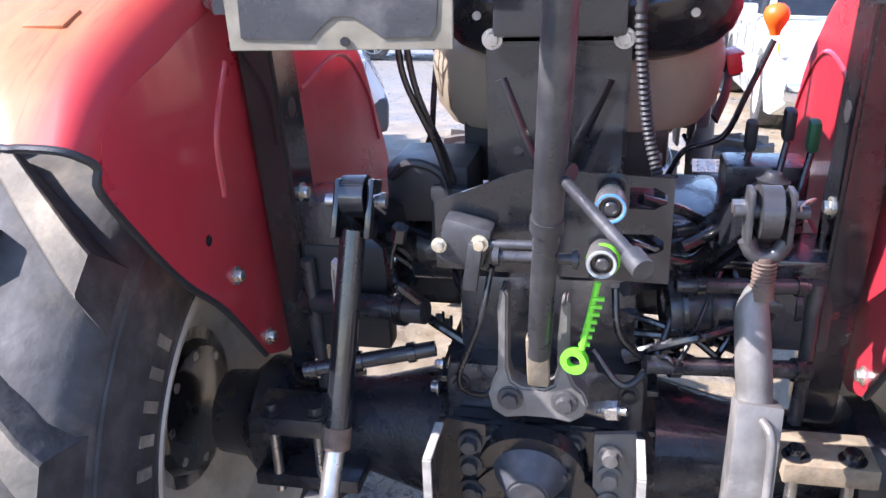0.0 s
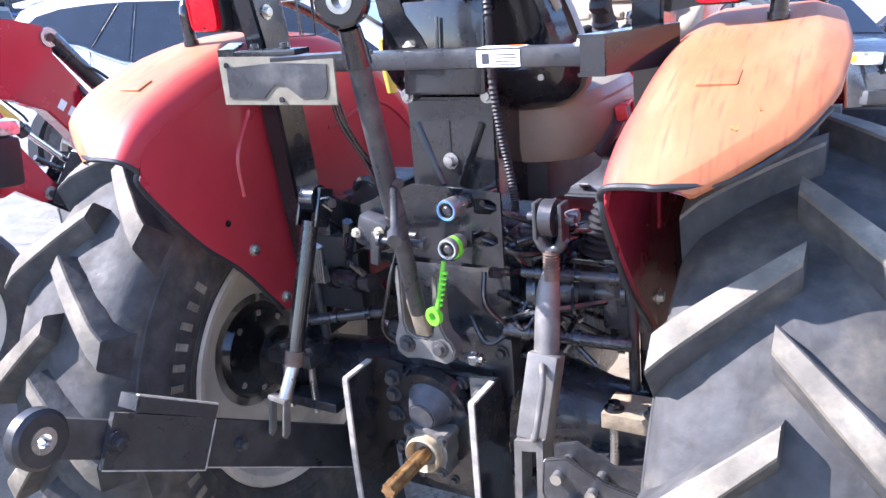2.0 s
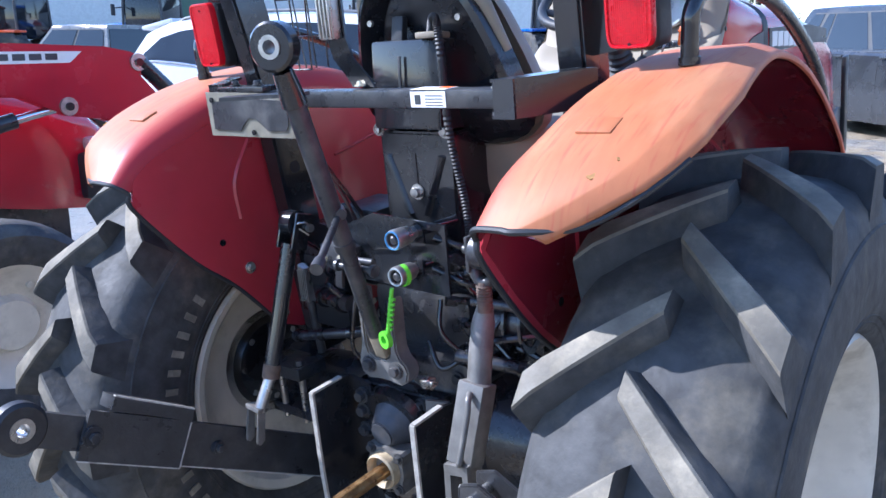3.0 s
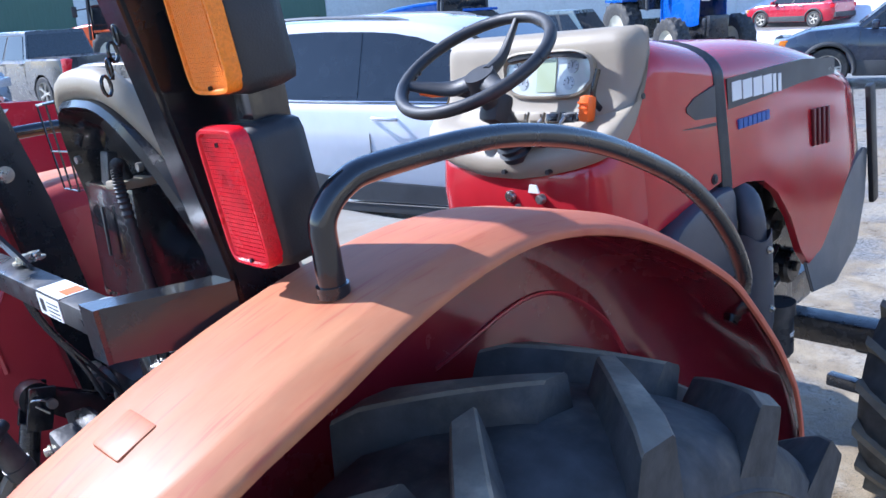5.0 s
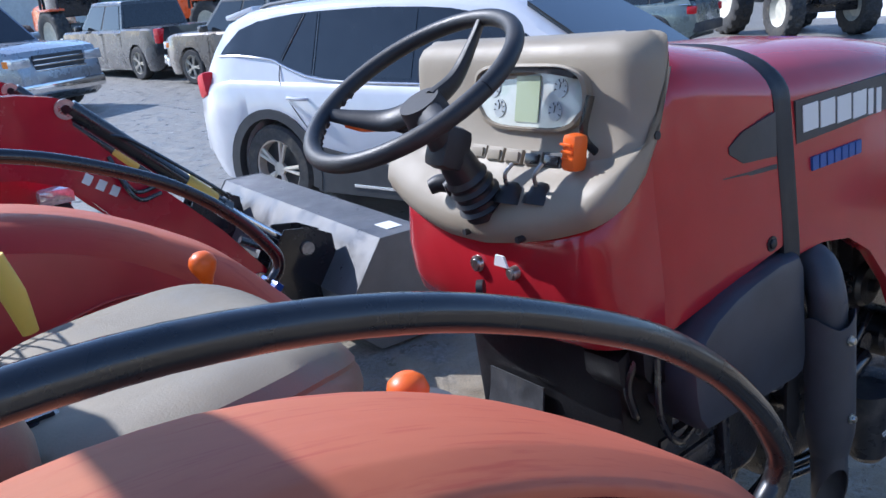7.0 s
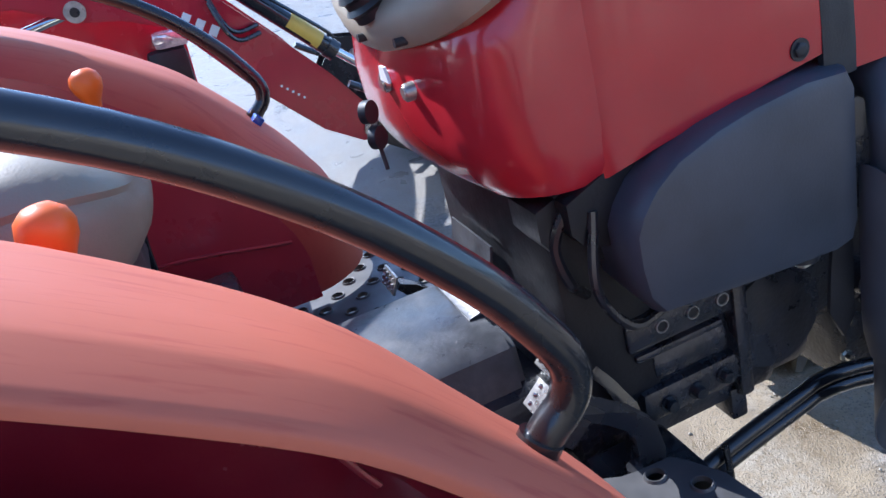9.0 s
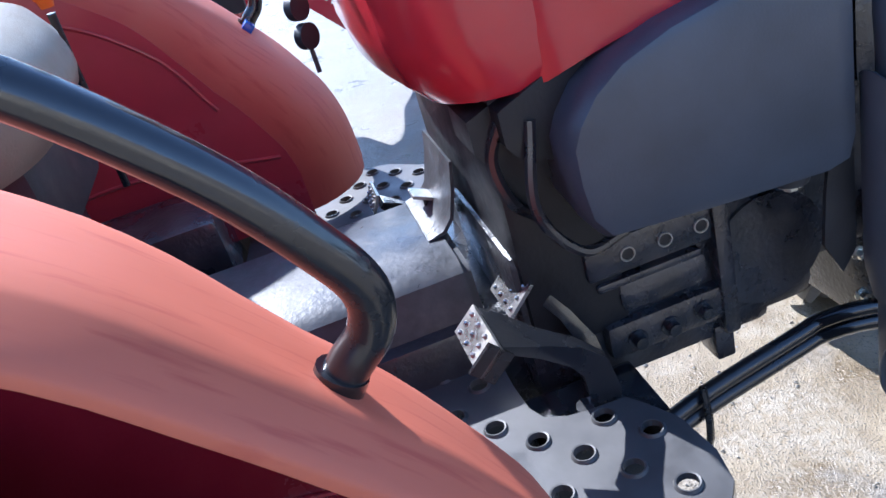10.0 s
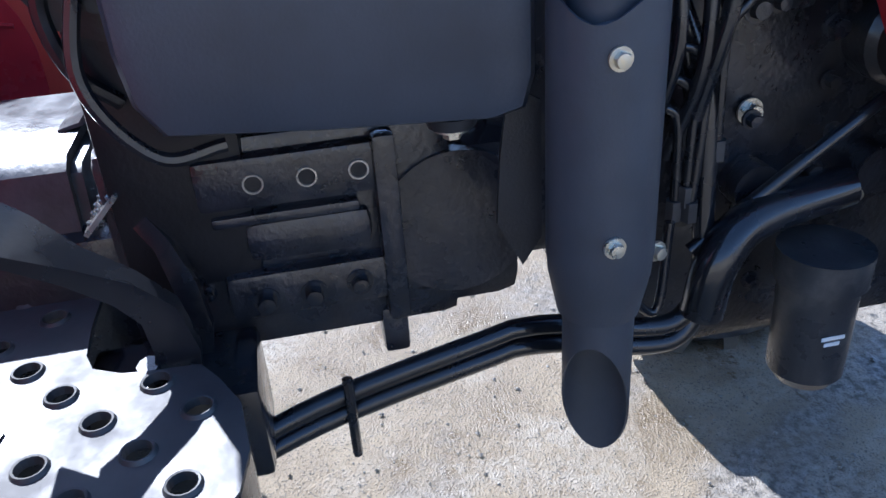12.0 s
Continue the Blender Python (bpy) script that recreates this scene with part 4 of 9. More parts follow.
rod(bm, (-0.299, -0.79, 0.85), (-0.303, -0.838, 0.772), 0.0150, 16)
part("threaded_end", bm, STEEL, rodl)
for dx in (-0.020, 0.020):
    bm = B()
    slab(bm, [(-0.826, 0.785), (-0.850, 0.778), (-0.868, 0.700), (-0.858, 0.690), (-0.843, 0.698)], 0, dx - 0.317, dx - 0.310, bevel=0.002)
    part("fork_prong", bm, WORN, rodl)
bm = B()
box(bm, (-0.313, -0.838, 0.780), (0.050, 0.030, 0.012), (-15, 8, 0), 0.003)
part("fork", bm, WORN, rodl)
bm = B()
e = Vector((0.306, -0.69, 1.213))
lathe(bm, [(-0.013, 0.0), (-0.013, 0.036), (0.013, 0.036), (0.013, 0.0)], 26, Matrix.Translation(e))
rodr = part("right_lift_rod", bm, GREYLINK, tractor, "grey levelling lift rod with box handle")
bm = B()
for dx in (-0.026, 0.026):
    box(bm, e + Vector((dx, 0, -0.005)), (0.009, 0.04, 0.075), (0, 0, 0), 0.004)
tube(bm, [e + Vector((-0.026, 0, -0.04)), e + Vector((-0.012, 0, -0.062)), e + Vector((0.012, 0, -0.062)), e + Vector((0.026, 0, -0.04))], 0.012, 10, 4)
rod(bm, e + Vector((-0.045, 0, 0)), e + Vector((0.05, 0, 0)), 0.009, 12)
part("fork", bm, GREYLINK, rodr)
bm = B()
rod(bm, e + Vector((0, 0, -0.065)), e + Vector((0.002, -0.01, -0.125)), 0.0145, 16)
for k in range(9):
    z = -0.07 - 0.006 * k
    lathe(bm, [(-0.002, 0.0145), (0, 0.0165), (0.002, 0.0145)], 16, Matrix.Translation(e + Vector((0.001, -0.005, z))) @ pose(0, 0, 0, 0, 90, 0))
part("thread", bm, RUST, rodr)
bm = B()
tube(bm, [(0.305, -0.69, 1.10), (0.300, -0.690, 1.085), (0.298, -0.695, 1.06), (0.302, -0.715, 1.01), (0.307, -0.738, 0.94)], [0.016, 0.019, 0.024, 0.025, 0.025], 20, 5)
part("tube", bm, WORN, rodr)
bm = B()
box(bm, (0.304, -0.768, 0.872), (0.062, 0.05, 0.17), (-17, 4, 0), 0.004)
gear_box = part("gear_box", bm, WORN, rodr, "grey scuffed levelling box")
bm = B()
tube(bm, [(0.312, -0.775, 0.942), (0.320, -0.793, 0.935), (0.323, -0.802, 0.91), (0.318, -0.828, 0.83), (0.314, -0.832, 0.812), (0.306, -0.815, 0.808)], 0.0065, 10, 5)
part("handle", bm, WORN, gear_box)
bm = B()
slab(bm, [(0.268, 0.795), (0.328, 0.805), (0.325, 0.62), (0.262, 0.60)], 1, -0.825, -0.775, holes=[[(0.283, 0.775), (0.314, 0.780), (0.312, 0.665), (0.279, 0.665)]])
part("lower_fork", bm, WORN, rodr)

# lower links
L0, L1 = Vector((-0.285, -0.56, 0.50)), Vector((-0.455, -1.315, 0.917))


def on_lower(f, dx=0.0, dz=0.0):
    p = L0.lerp(L1, f)
    return (p.x + dx, p.y, p.z + dz)


def flat_link(bm, f0, f1, h, dx, th):
    d = (L1 - L0).normalized()
    n = Vector((0, -d.z, d.y)).normalized()
    n = n if n.z > 0 else -n
    a, b = L0.lerp(L1, f0), L0.lerp(L1, f1)
    loft(bm, [[p + n * h + Vector((dx - th, 0, 0)), p + n * h + Vector((dx + th, 0, 0)), p - n * h + Vector((dx + th, 0, 0)), p - n * h + Vector((dx - th, 0, 0))] for p in (a, b)])
    return n


bm = B()
flat_link(bm, -0.05, 0.66, 0.052, 0, 0.012)
link = part("lower_link", bm, LINKBLACK, tractor, "black telescopic lower link arm raised behind")
bm = B()
n = flat_link(bm, 0.60, 0.87, 0.056, 0.016, 0.006)
p, q = L0.lerp(L1, 0.60) + n * 0.055, L0.lerp(L1, 0.82) + n * 0.062
loft(bm, [[v + Vector((0.022, 0, 0)) + n * 0.03, v + Vector((-0.03, 0, 0)) + n * 0.03, v + Vector((-0.03, 0, 0)), v + Vector((0.022, 0, 0))] for v in (p, q)])
sleeve = part("sleeve", bm, LINKBLACK, link)
bm = B()
loft(bm, [[v + Vector((0.0235, 0, 0)) + n * 0.033, v + Vector((0.014, 0, 0)) + n * 0.033, v + Vector((0.014, 0, 0)) + n * 0.029, v + Vector((0.0235, 0, 0)) + n * 0.029] for v in (p, q)])
part("worn_edge", bm, BARE, sleeve)
d_ = (L1 - L0).normalized()
for f0, f1, h, dx in ((0.08, 0.60, -0.052, 0.0125), (0.60, 0.87, -0.056, 0.0225), (0.60, 0.60, 0.0, 0.0225)):
    bm = B()
    a, b = L0.lerp(L1, f0), L0.lerp(L1, f1)
    if f0 == f1:
        a, b = a - n * 0.054, a + n * 0.054
        w = d_
    else:
        a, b = a + n * h, b + n * h
        w = n
    loft(bm, [[p + Vector((dx, 0, 0)) + w * u + Vector((v, 0, 0)) for u, v in ((-0.0015, -0.002), (0.0015, -0.002), (0.0015, 0.0008), (-0.0015, 0.0008))] for p in (a, b)])
    part("worn_edge", bm, BARE, link)
bm = B()
rod(bm, on_lower(0.85, 0.02), on_lower(0.85, 0.03), 0.024, 24)
hexbolt(bm, on_lower(0.85, 0.03), (1, 0, 0), 0.014)
part("pivot_bolt", bm, GREYLINK, link)
bm = B()
rod(bm, on_lower(0.50, 0.008), on_lower(0.50, 0.02), 0.016, 18)
hexbolt(bm, on_lower(0.50, 0.02), (1, 0, 0), 0.010)
part("pivot_bolt", bm, GREYLINK, link)
bm = B()
lathe(bm, [(-0.02, 0.026), (-0.02, 0.05), (-0.012, 0.058), (0.012, 0.058), (0.02, 0.05), (0.02, 0.026), (-0.02, 0.026)], 30, Matrix.Translation(L1 + Vector((0, -0.01, 0.004))))
flat_link(bm, 0.85, 0.965, 0.038, -0.004, 0.011)
part("eye_end", bm, LINKBLACK, link)
bm = B()
lathe(bm, [(-0.022, 0.014), (-0.022, 0.026), (0.022, 0.026), (0.022, 0.014), (-0.022, 0.014)], 24, Matrix.Translation(L1 + Vector((0, -0.01, 0.004))))
part("ball", bm, STEEL, link)
bm = B()
for f0, f1, dx in ((-0.05, 0.55, 0.0),):
    a, b = Vector((0.265, -0.56, 0.46)), Vector((0.40, -1.2, 0.40))
    loft(bm, [[p + Vector((-0.012, 0, 0.045)), p + Vector((0.012, 0, 0.045)), p + Vector((0.012, 0, -0.045)), p + Vector((-0.012, 0, -0.045))] for p in (a, b)])
rlink = part("lower_link", bm, GREYLINK, tractor, "paint-chipped grey right lower link")
bm = B()
box(bm, (0.30, -0.80, 0.47), (0.09, 0.09, 0.07), (10, 0, 0), 0.012)
box(bm, (0.36, -0.72, 0.50), (0.05, 0.12, 0.05), (0, 25, 10), 0.01)
rod(bm, (0.30, -0.86, 0.46), (0.42, -0.80, 0.47), 0.022, 16)
part("stabiliser", bm, STEEL, rlink)

# fender and roll-bar mounts on the axle
for s in (1, -1):
    bm = B()
    box(bm, (s * 0.452, -0.59, 0.763), (0.142, 0.10, 0.036), (0, 0, 0), 0.004)
    mount = part("axle_bracket", bm, WOODY if s > 0 else CAST, tractor, "scuffed axle clamp block")
    bm = B()
    box(bm, (s * 0.43, -0.56, 0.635), (0.20, 0.13, 0.028), (0, 0, 0), 0.004)
    part("clamp_plate", bm, CAST, mount)
    for x in (0.402, 0.486):
        bm = B()
        rod(bm, (s * x, -0.615, 0.61), (s * x, -0.615, 0.79), 0.0095, 14)
        part("stud", bm, STEEL, mount)
        bm = B()
        hexbolt(bm, (s * x, -0.615, 0.781), (0, 0, 1), 0.015, 0.014)
        part("nut", bm, BLACK if s > 0 else CAST, mount)



# roll bar
def rops_y(z):
    """The middle of the post at that height."""
    return float(np.interp(z, (0.78, 1.55, 2.6), (-0.455, -0.535, -0.724)))


def rops_x(z):
    return float(np.interp(z, (0.78, 1.55, 2.05), (0.455, 0.462, 0.486)))


for s in (1, -1):
    bm = B()
    hw, w = 0.029, 0.049
    rings = []
    for z in (0.775, 1.0, 1.55, 2.05):
        y, x = rops_y(z), rops_x(z)
        rings.append([(s * (x - hw), y - w, z), (s * (x + hw), y - w, z), (s * (x + hw), y + w, z), (s * (x - hw), y + w, z)])
    loft(bm, rings)
    bmesh.ops.bevel(bm, geom=[e for e in bm.edges if e.calc_length() > 0.15], offset=0.006, segments=2, affect="EDGES")
    post = part("roll_bar_post", bm, BLACK, tractor, "black square-tube roll bar post")
    bm = B()
    tube(bm, [(s * 0.418, rops_y(0.78) - 0.06, 0.78), (s * 0.418, rops_y(1.05) - 0.058, 1.05)], 0.012, 12, 1)
    part("conduit", bm, GREYLINK, post)
    bm = B()
    rod(bm, (s * (rops_x(1.31) - 0.0285), rops_y(1.31), 1.31), (s * (rops_x(1.31) - 0.0298), rops_y(1.31), 1.31), 0.017, 18)
    part("hole", bm, PLASTIC, post)
    for z in (1.16, 1.62):
        bm = B()
        hexbolt(bm, (s * (rops_x(z) - 0.029), rops_y(z) - 0.01, z), (-s, 0, 0), 0.012)
        part("bolt", bm, ZINC, post)
    bm = B()
    box(bm, (s * rops_x(2.05), rops_y(2.05), 2.05), (0.085, 0.14, 0.14), (10, 0, 0), 0.008)
    hinge = part("hinge", bm, BLACK, post)
    bm = B()
    rod(bm, (s * 0.42, rops_y(2.05), 2.05), (s * 0.555, rops_y(2.05), 2.05), 0.014, 14)
    part("hinge_pin", bm, STEEL, hinge)
bm = B()
tube(bm, [(0.486, rops_y(2.06), 2.06), (0.486, rops_y(2.3), 2.3), (0.46, rops_y(2.5), 2.5), (0.38, rops_y(2.57), 2.57), (0, rops_y(2.58), 2.58), (-0.38, rops_y(2.57), 2.57), (-0.46, rops_y(2.5), 2.5),
          (-0.486, rops_y(2.3), 2.3), (-0.486, rops_y(2.06), 2.06)], 0.050, 8, 5)
part("roll_bar_hoop", bm, BLACK, tractor)

# crossbar with end brackets
bm = B()
box(bm, (0.02, -0.703, 1.517), (0.80, 0.045, 0.036), (0, 0, 0), 0.006)
bar = part("cross_bar", bm, GREYLINK, tractor, "grey steel cross bar between the roll bar posts")
for s in (1, -1):
    bm = B()
    a, b = Vector((s * 0.405, -0.735, 1.518)), Vector((s * 0.50, -0.60, 1.522))
    d = (b - a).normalized()
    for off in (0.032, -0.032):
        flange = B()
        loft(flange, [[p + Vector((s * 0.02, 0, off + 0.003)), p + Vector((-s * 0.02, 0, off + 0.003)), p + Vector((-s * 0.02, 0, off - 0.003)), p + Vector((s * 0.02, 0, off - 0.003))] for p in (a, b)])
        part("bracket_flange", flange, BLACK, bar)
    loft(bm, [[p + Vector((s * 0.02, 0, 0.035)), p + Vector((s * 0.025, 0, 0.035)), p + Vector((s * 0.025, 0, -0.035)), p + Vector((s * 0.02, 0, -0.035))] for p in (a, b)])
    box(bm, (s * 0.412, -0.733, 1.518), (0.044, 0.006, 0.07))
    part("end_bracket", bm, BLACK, bar)
    bm = B()
    hexbolt(bm, (s * 0.385, -0.703, 1.535), (0, 0, 1), 0.012)
    part("bolt", bm, ZINC, bar)
bm = B()
rod(bm, (0.345, -0.7256, 1.517), (0.345, -0.7262, 1.517), 0.006, 14)
part("hole", bm, PLASTIC, bar)
bm = B()
box(bm, (0.232, -0.7262, 1.517), (0.086, 0.001, 0.03))
sticker = part("sticker", bm, DECAL, bar, "white warning sticker with fine print")
bm = B()
box(bm, (0.232, -0.7045, 1.5356), (0.086, 0.040, 0.001))
upper_sticker = part("sticker", bm, DECAL, bar, "white and orange warning sticker")
bm = B()
box(bm, (0.256, -0.700, 1.5364), (0.030, 0.026, 0.0006))
part("print", bm, ORANGE, upper_sticker)
bm = B()
for k in range(4):
    box(bm, (0.247, -0.727, 1.506 + 0.006 * k), (0.042, 0.0006, 0.0015))
box(bm, (0.207, -0.727, 1.517), (0.014, 0.0006, 0.018))
part("print", bm, DARKDEC, sticker)
bm = B()
slab(bm, [(-0.399, 1.440), (-0.101, 1.440), (-0.099, 1.535), (-0.401, 1.541)], 1, -0.772, -0.768, bevel=0.001)
plate = part("number_plate_holder", bm, FADEDPLATE, tractor, "weathered plate holder with peeling pale border")
bm = B()
slab(bm, [(-0.381, 1.456), (-0.286, 1.453), (-0.272, 1.468), (-0.252, 1.482), (-0.228, 1.481), (-0.208, 1.468), (-0.19, 1.455), (-0.13, 1.456), (-0.121, 1.47), (-0.117, 1.521), (-0.246, 1.526), (-0.379, 1.518)], 1, -0.7745, -0.7725)
part("bare_centre", bm, GREYLINK, plate)
for x, z in ((-0.378, 1.523), (-0.240, 1.451)):
    bm = B()
    rod(bm, (x, -0.7728, z), (x, -0.776, z), 0.006, 14)
    part("screw", bm, BLACK, plate)
bm = B()
box(bm, (-0.275, -0.745, 1.545), (0.16, 0.05, 0.012), (0, 0, 0), 0.002)
part("bracket", bm, BLACK, plate)
for x in (-0.32, -0.24):
    bm = B()
    hexbolt(bm, (x, -0.745, 1.551), (0, 0, 1), 0.009)
    part("bolt", bm, BLACK, plate)


# tail lamps, a red one and an amber one on each side
def lamp(x0, x1, z0, z1, y, lens, name, s):
    bm = B()
    cx, cz, w, h = s * (x0 + x1) / 2, (z0 + z1) / 2, x1 - x0, z1 - z0
    lean = 4
    box(bm, (cx, y + 0.045, cz + 0.001), (w + 0.002, 0.076, h), (lean, 0, 0), 0.018)
    body = part(name, bm, PLASTIC, tractor, "black lamp housing with %s lens" % ("amber" if lens is AMBER else "red"), crease=80)
    bm = B()
    rr = []
    for k, (dw, dy) in enumerate(((0.0, 0.012), (0.0, -0.002), (-0.003, -0.006), (-0.010, -0.006), (-0.013, -0.0025), (-0.06, -0.0035))):
        ring = []
        for q in range(28):
            a = 2 * math.pi * q / 28
            cc, ss = math.cos(a), math.sin(a)
            u, v = math.copysign(abs(cc) ** 0.28, cc) * (w / 2 - 0.001 + dw / 2), math.copysign(abs(ss) ** 0.28, ss) * (h / 2 - 0.001 + dw / 2)
            ring.append(pose(cx, y, cz + 0.003, lean) @ Vector((u, dy, v)))
        rr.append(ring)
    loft(bm, rr)
    glass = part("lens", bm, lens, body, crease=60)
    bm = B()
    nx, nz = 17, 27
    for i in range(nx):
        for j in range(nz):
            u, v = (i + 0.5) / nx - 0.5, (j + 0.5) / nz - 0.5
            p = pose(cx, y, cz + 0.003, lean) @ Vector((u * (w - 0.022), -0.0036, v * (h - 0.022)))
            box(bm, p, ((w - 0.022) / nx * 0.8, 0.0016, (h - 0.022) / nz * 0.8), (lean, 0, 0))
    part("prism_grid", bm, lens, glass, smooth=False)
    for v in (0.40, -0.43):
        bm = B()
        p = pose(cx, y - 0.003, cz, lean) @ Vector((0, 0, v * h))
        rod(bm, p, p + Vector((0, -0.003, 0)), 0.0026, 10)
        part("screw", bm, BLACK, body)
    return body


for s in (1, -1):
    lamp(0.545, 0.634, 1.582, 1.742, -0.606, REDLENS, "tail_lamp", s)
    lamp(0.538, 0.627, 1.772, 1.932, -0.604, AMBER, "turn_lamp", s)
    bm = B()
    box(bm, (s * 0.575, -0.550, 1.765), (0.06, 0.05, 0.10), (0, 0, 0), 0.006)
    part("lamp_bracket", bm, BLACK, tractor)
    bm = B()
    slab(bm, [(s * 0.475, 1.57), (s * 0.575, 1.585), (s * 0.575, 1.93), (s * 0.485, 1.93)], 1, -0.556, -0.546)
    part("lamp_bracket", bm, BLACK, tractor)
chain = None
for k in range(13):
    z = 1.80 + 0.017 * k
    m = Matrix.Translation((0.468, -0.646 + (z - 1.838) * 0.487, z)) @ pose(0, 0, 0, 0, 0, 90 * (k % 2))
    pts = [m @ Vector((0, 0.005 * math.cos(a), 0.011 * math.sin(a))) for a in (2 * math.pi * j / 10 for j in range(10))]
    bm = B()
    tube(bm, pts + [pts[0], pts[1]], 0.0022, 6, 1, cap=False)
    if chain:
        part("link", bm, BLACK, chain)
    else:
        chain = part("safety_chain", bm, BLACK, tractor, "short black steel safety chain")
# socket holder: a bent black strip bolted on the cross bar that carries a finned silver block
bm = B()
loft(bm, [[(x - w, y - 0.003, z), (x + w, y - 0.003, z), (x + w, y + 0.003, z), (x - w, y + 0.003, z)]
          for x, y, z, w in ((0.035, -0.69, 1.538, 0.030), (0.030, -0.70, 1.56, 0.030), (0.012, -0.718, 1.60, 0.028), (0.004, -0.722, 1.64, 0.026), (0.004, -0.722, 1.75, 0.024))])
holder = part("socket_holder", bm, BLACK, tractor, "bent black strip with a finned silver block")
bm = B()
box(bm, (0.004, -0.738, 1.695), (0.040, 0.024, 0.112), (0, 0, 0), 0.003)
block = part("block", bm, STEEL, holder, "ribbed silver block")
for k in range(4):
    bm = B()
    box(bm, (-0.011 + 0.010 * k, -0.752, 1.695), (0.004, 0.006, 0.106), (0, 0, 0), 0.001)
    part("fin", bm, STEEL, block)
for y in (-0.69, -0.672):
    bm = B()
    hexbolt(bm, (0.028, y, 1.5405), (0, 0, 1), 0.011)
    part("bolt", bm, ZINC, holder)
bm = B()
box(bm, (-0.205, -0.655, 1.475), (0.022, 0.022, 0.05), (-8, 0, 0), 0.004)
plug = part("plug", bm, YELLOW, tractor, "yellow electrical plug")
bm = B()
tube(bm, [(-0.205, -0.655, 1.455), (-0.20, -0.64, 1.38), (-0.17, -0.60, 1.28), (-0.15, -0.58, 1.20)], 0.005, 8, 8)
part("cable", bm, BLACK, plug)
bm = B()
tube(bm, [(-0.195, -0.655, 1.455), (-0.185, -0.63, 1.36), (-0.16, -0.58, 1.26), (-0.15, -0.55, 1.20)], 0.005, 8, 8)
part("cable", bm, BLACK, plug)
bm = B()
box(bm, (-0.20, -0.45, 1.17), (0.14, 0.16, 0.10), (0, 0, 0), 0.012)
control = part("control_box", bm, PLASTIC, tractor, "black control linkage box beside the lift housing")
bm = B()
box(bm, (-0.16, -0.54, 1.13), (0.06, 0.03, 0.12), (0, 0, 0), 0.008)
part("cover_plate", bm, PLASTIC, control)
bm = B()
tube(bm, [(-0.26, -0.53, 1.20), (-0.22, -0.55, 1.23), (-0.17, -0.55, 1.21), (-0.15, -0.55, 1.14)], 0.008, 8, 6)
part("bent_link", bm, PLASTIC, control)
bm = B()
box(bm, (-0.36, -0.50, 0.97), (0.16, 0.05, 0.20), (0, 0, 0), 0.01)
part("lower_box", bm, PLASTIC, control)
bm = B()
slab(bm, [(-0.345, 0.98), (-0.315, 0.98), (-0.325, 1.07), (-0.345, 1.08)], 1, -0.62, -0.60)
clip = part("grooved_clip", bm, STEEL, tractor, "grooved steel clip")
for k in range(5):
    bm = B()
    box(bm, (-0.343 + 0.007 * k, -0.622, 1.025), (0.003, 0.006, 0.085))
    part("groove_rib", bm, STEEL, clip)

# black housings, bellows, rods and hoses between the seat tower and the mudguards
for c, sz, r in (((0.0, -0.20, 0.98), (0.62, 0.30, 0.20), 0.02), ((0.31, -0.02, 0.90), (0.20, 0.34, 0.16), 0.02), ((-0.31, -0.02, 0.90), (0.20, 0.34, 0.16), 0.02),
                 ((0.40, -0.46, 1.0), (0.10, 0.14, 0.16), 0.012), ((0.36, -0.30, 1.12), (0.14, 0.10, 0.12), 0.01), ((-0.40, -0.46, 1.06), (0.08, 0.12, 0.18), 0.012)):
    bm = B()
    box(bm, c, sz, (0, 0, 0), r)
    part("valve_housing", bm, CAST, tractor, "black housing under the seat")
for x, y, z0, r, n in ((0.385, -0.40, 1.02, 0.034, 8), (-0.385, -0.38, 1.04, 0.034, 7), (0.30, -0.05, 0.98, 0.045, 6)):
    bm = B()
    prof = [(0.0, r)]
    for k in range(n):
        prof += [(0.016 * k + 0.004, r * (1.15 - 0.05 * k)), (0.016 * k + 0.012, r * (0.85 - 0.04 * k))]
    lathe(bm, prof + [(0.016 * n, 0.0)], 22, Matrix.Translation((x, y, z0)) @ pose(0, 0, 0, 0, -90, 0))
    part("bellows", bm, PLASTIC, tractor, "black rubber lever bellows")
for a, b, r in (((0.19, -0.53, 0.99), (0.30, -0.51, 0.995), 0.055), ((0.30, -0.51, 0.995), (0.46, -0.49, 1.0), 0.030), ((0.20, -0.60, 1.06), (0.40, -0.56, 1.05), 0.012), ((0.19, -0.58, 1.14), (0.40, -0.42, 1.12), 0.012), ((0.16, -0.62, 0.93), (0.42, -0.55, 0.90), 0.015),
                ((-0.20, -0.58, 0.98), (-0.44, -0.52, 0.96), 0.022), ((-0.19, -0.56, 0.90), (-0.42, -0.60, 0.86), 0.014)):
    bm = B()
    rod(bm, a, b, r, 18)
    shaft = part("cross_shaft", bm, CAST, tractor, "black cross shaft beside the lift housing")
    for f in (0.15, 0.55, 0.9):
        bm = B()
        p, q = Vector(a).lerp(Vector(b), f), Vector(a).lerp(Vector(b), f + 0.06)
        rod(bm, p, q, r * 1.3, 18)
        part("collar", bm, BLACK, shaft)
rnd = random.Random(5)
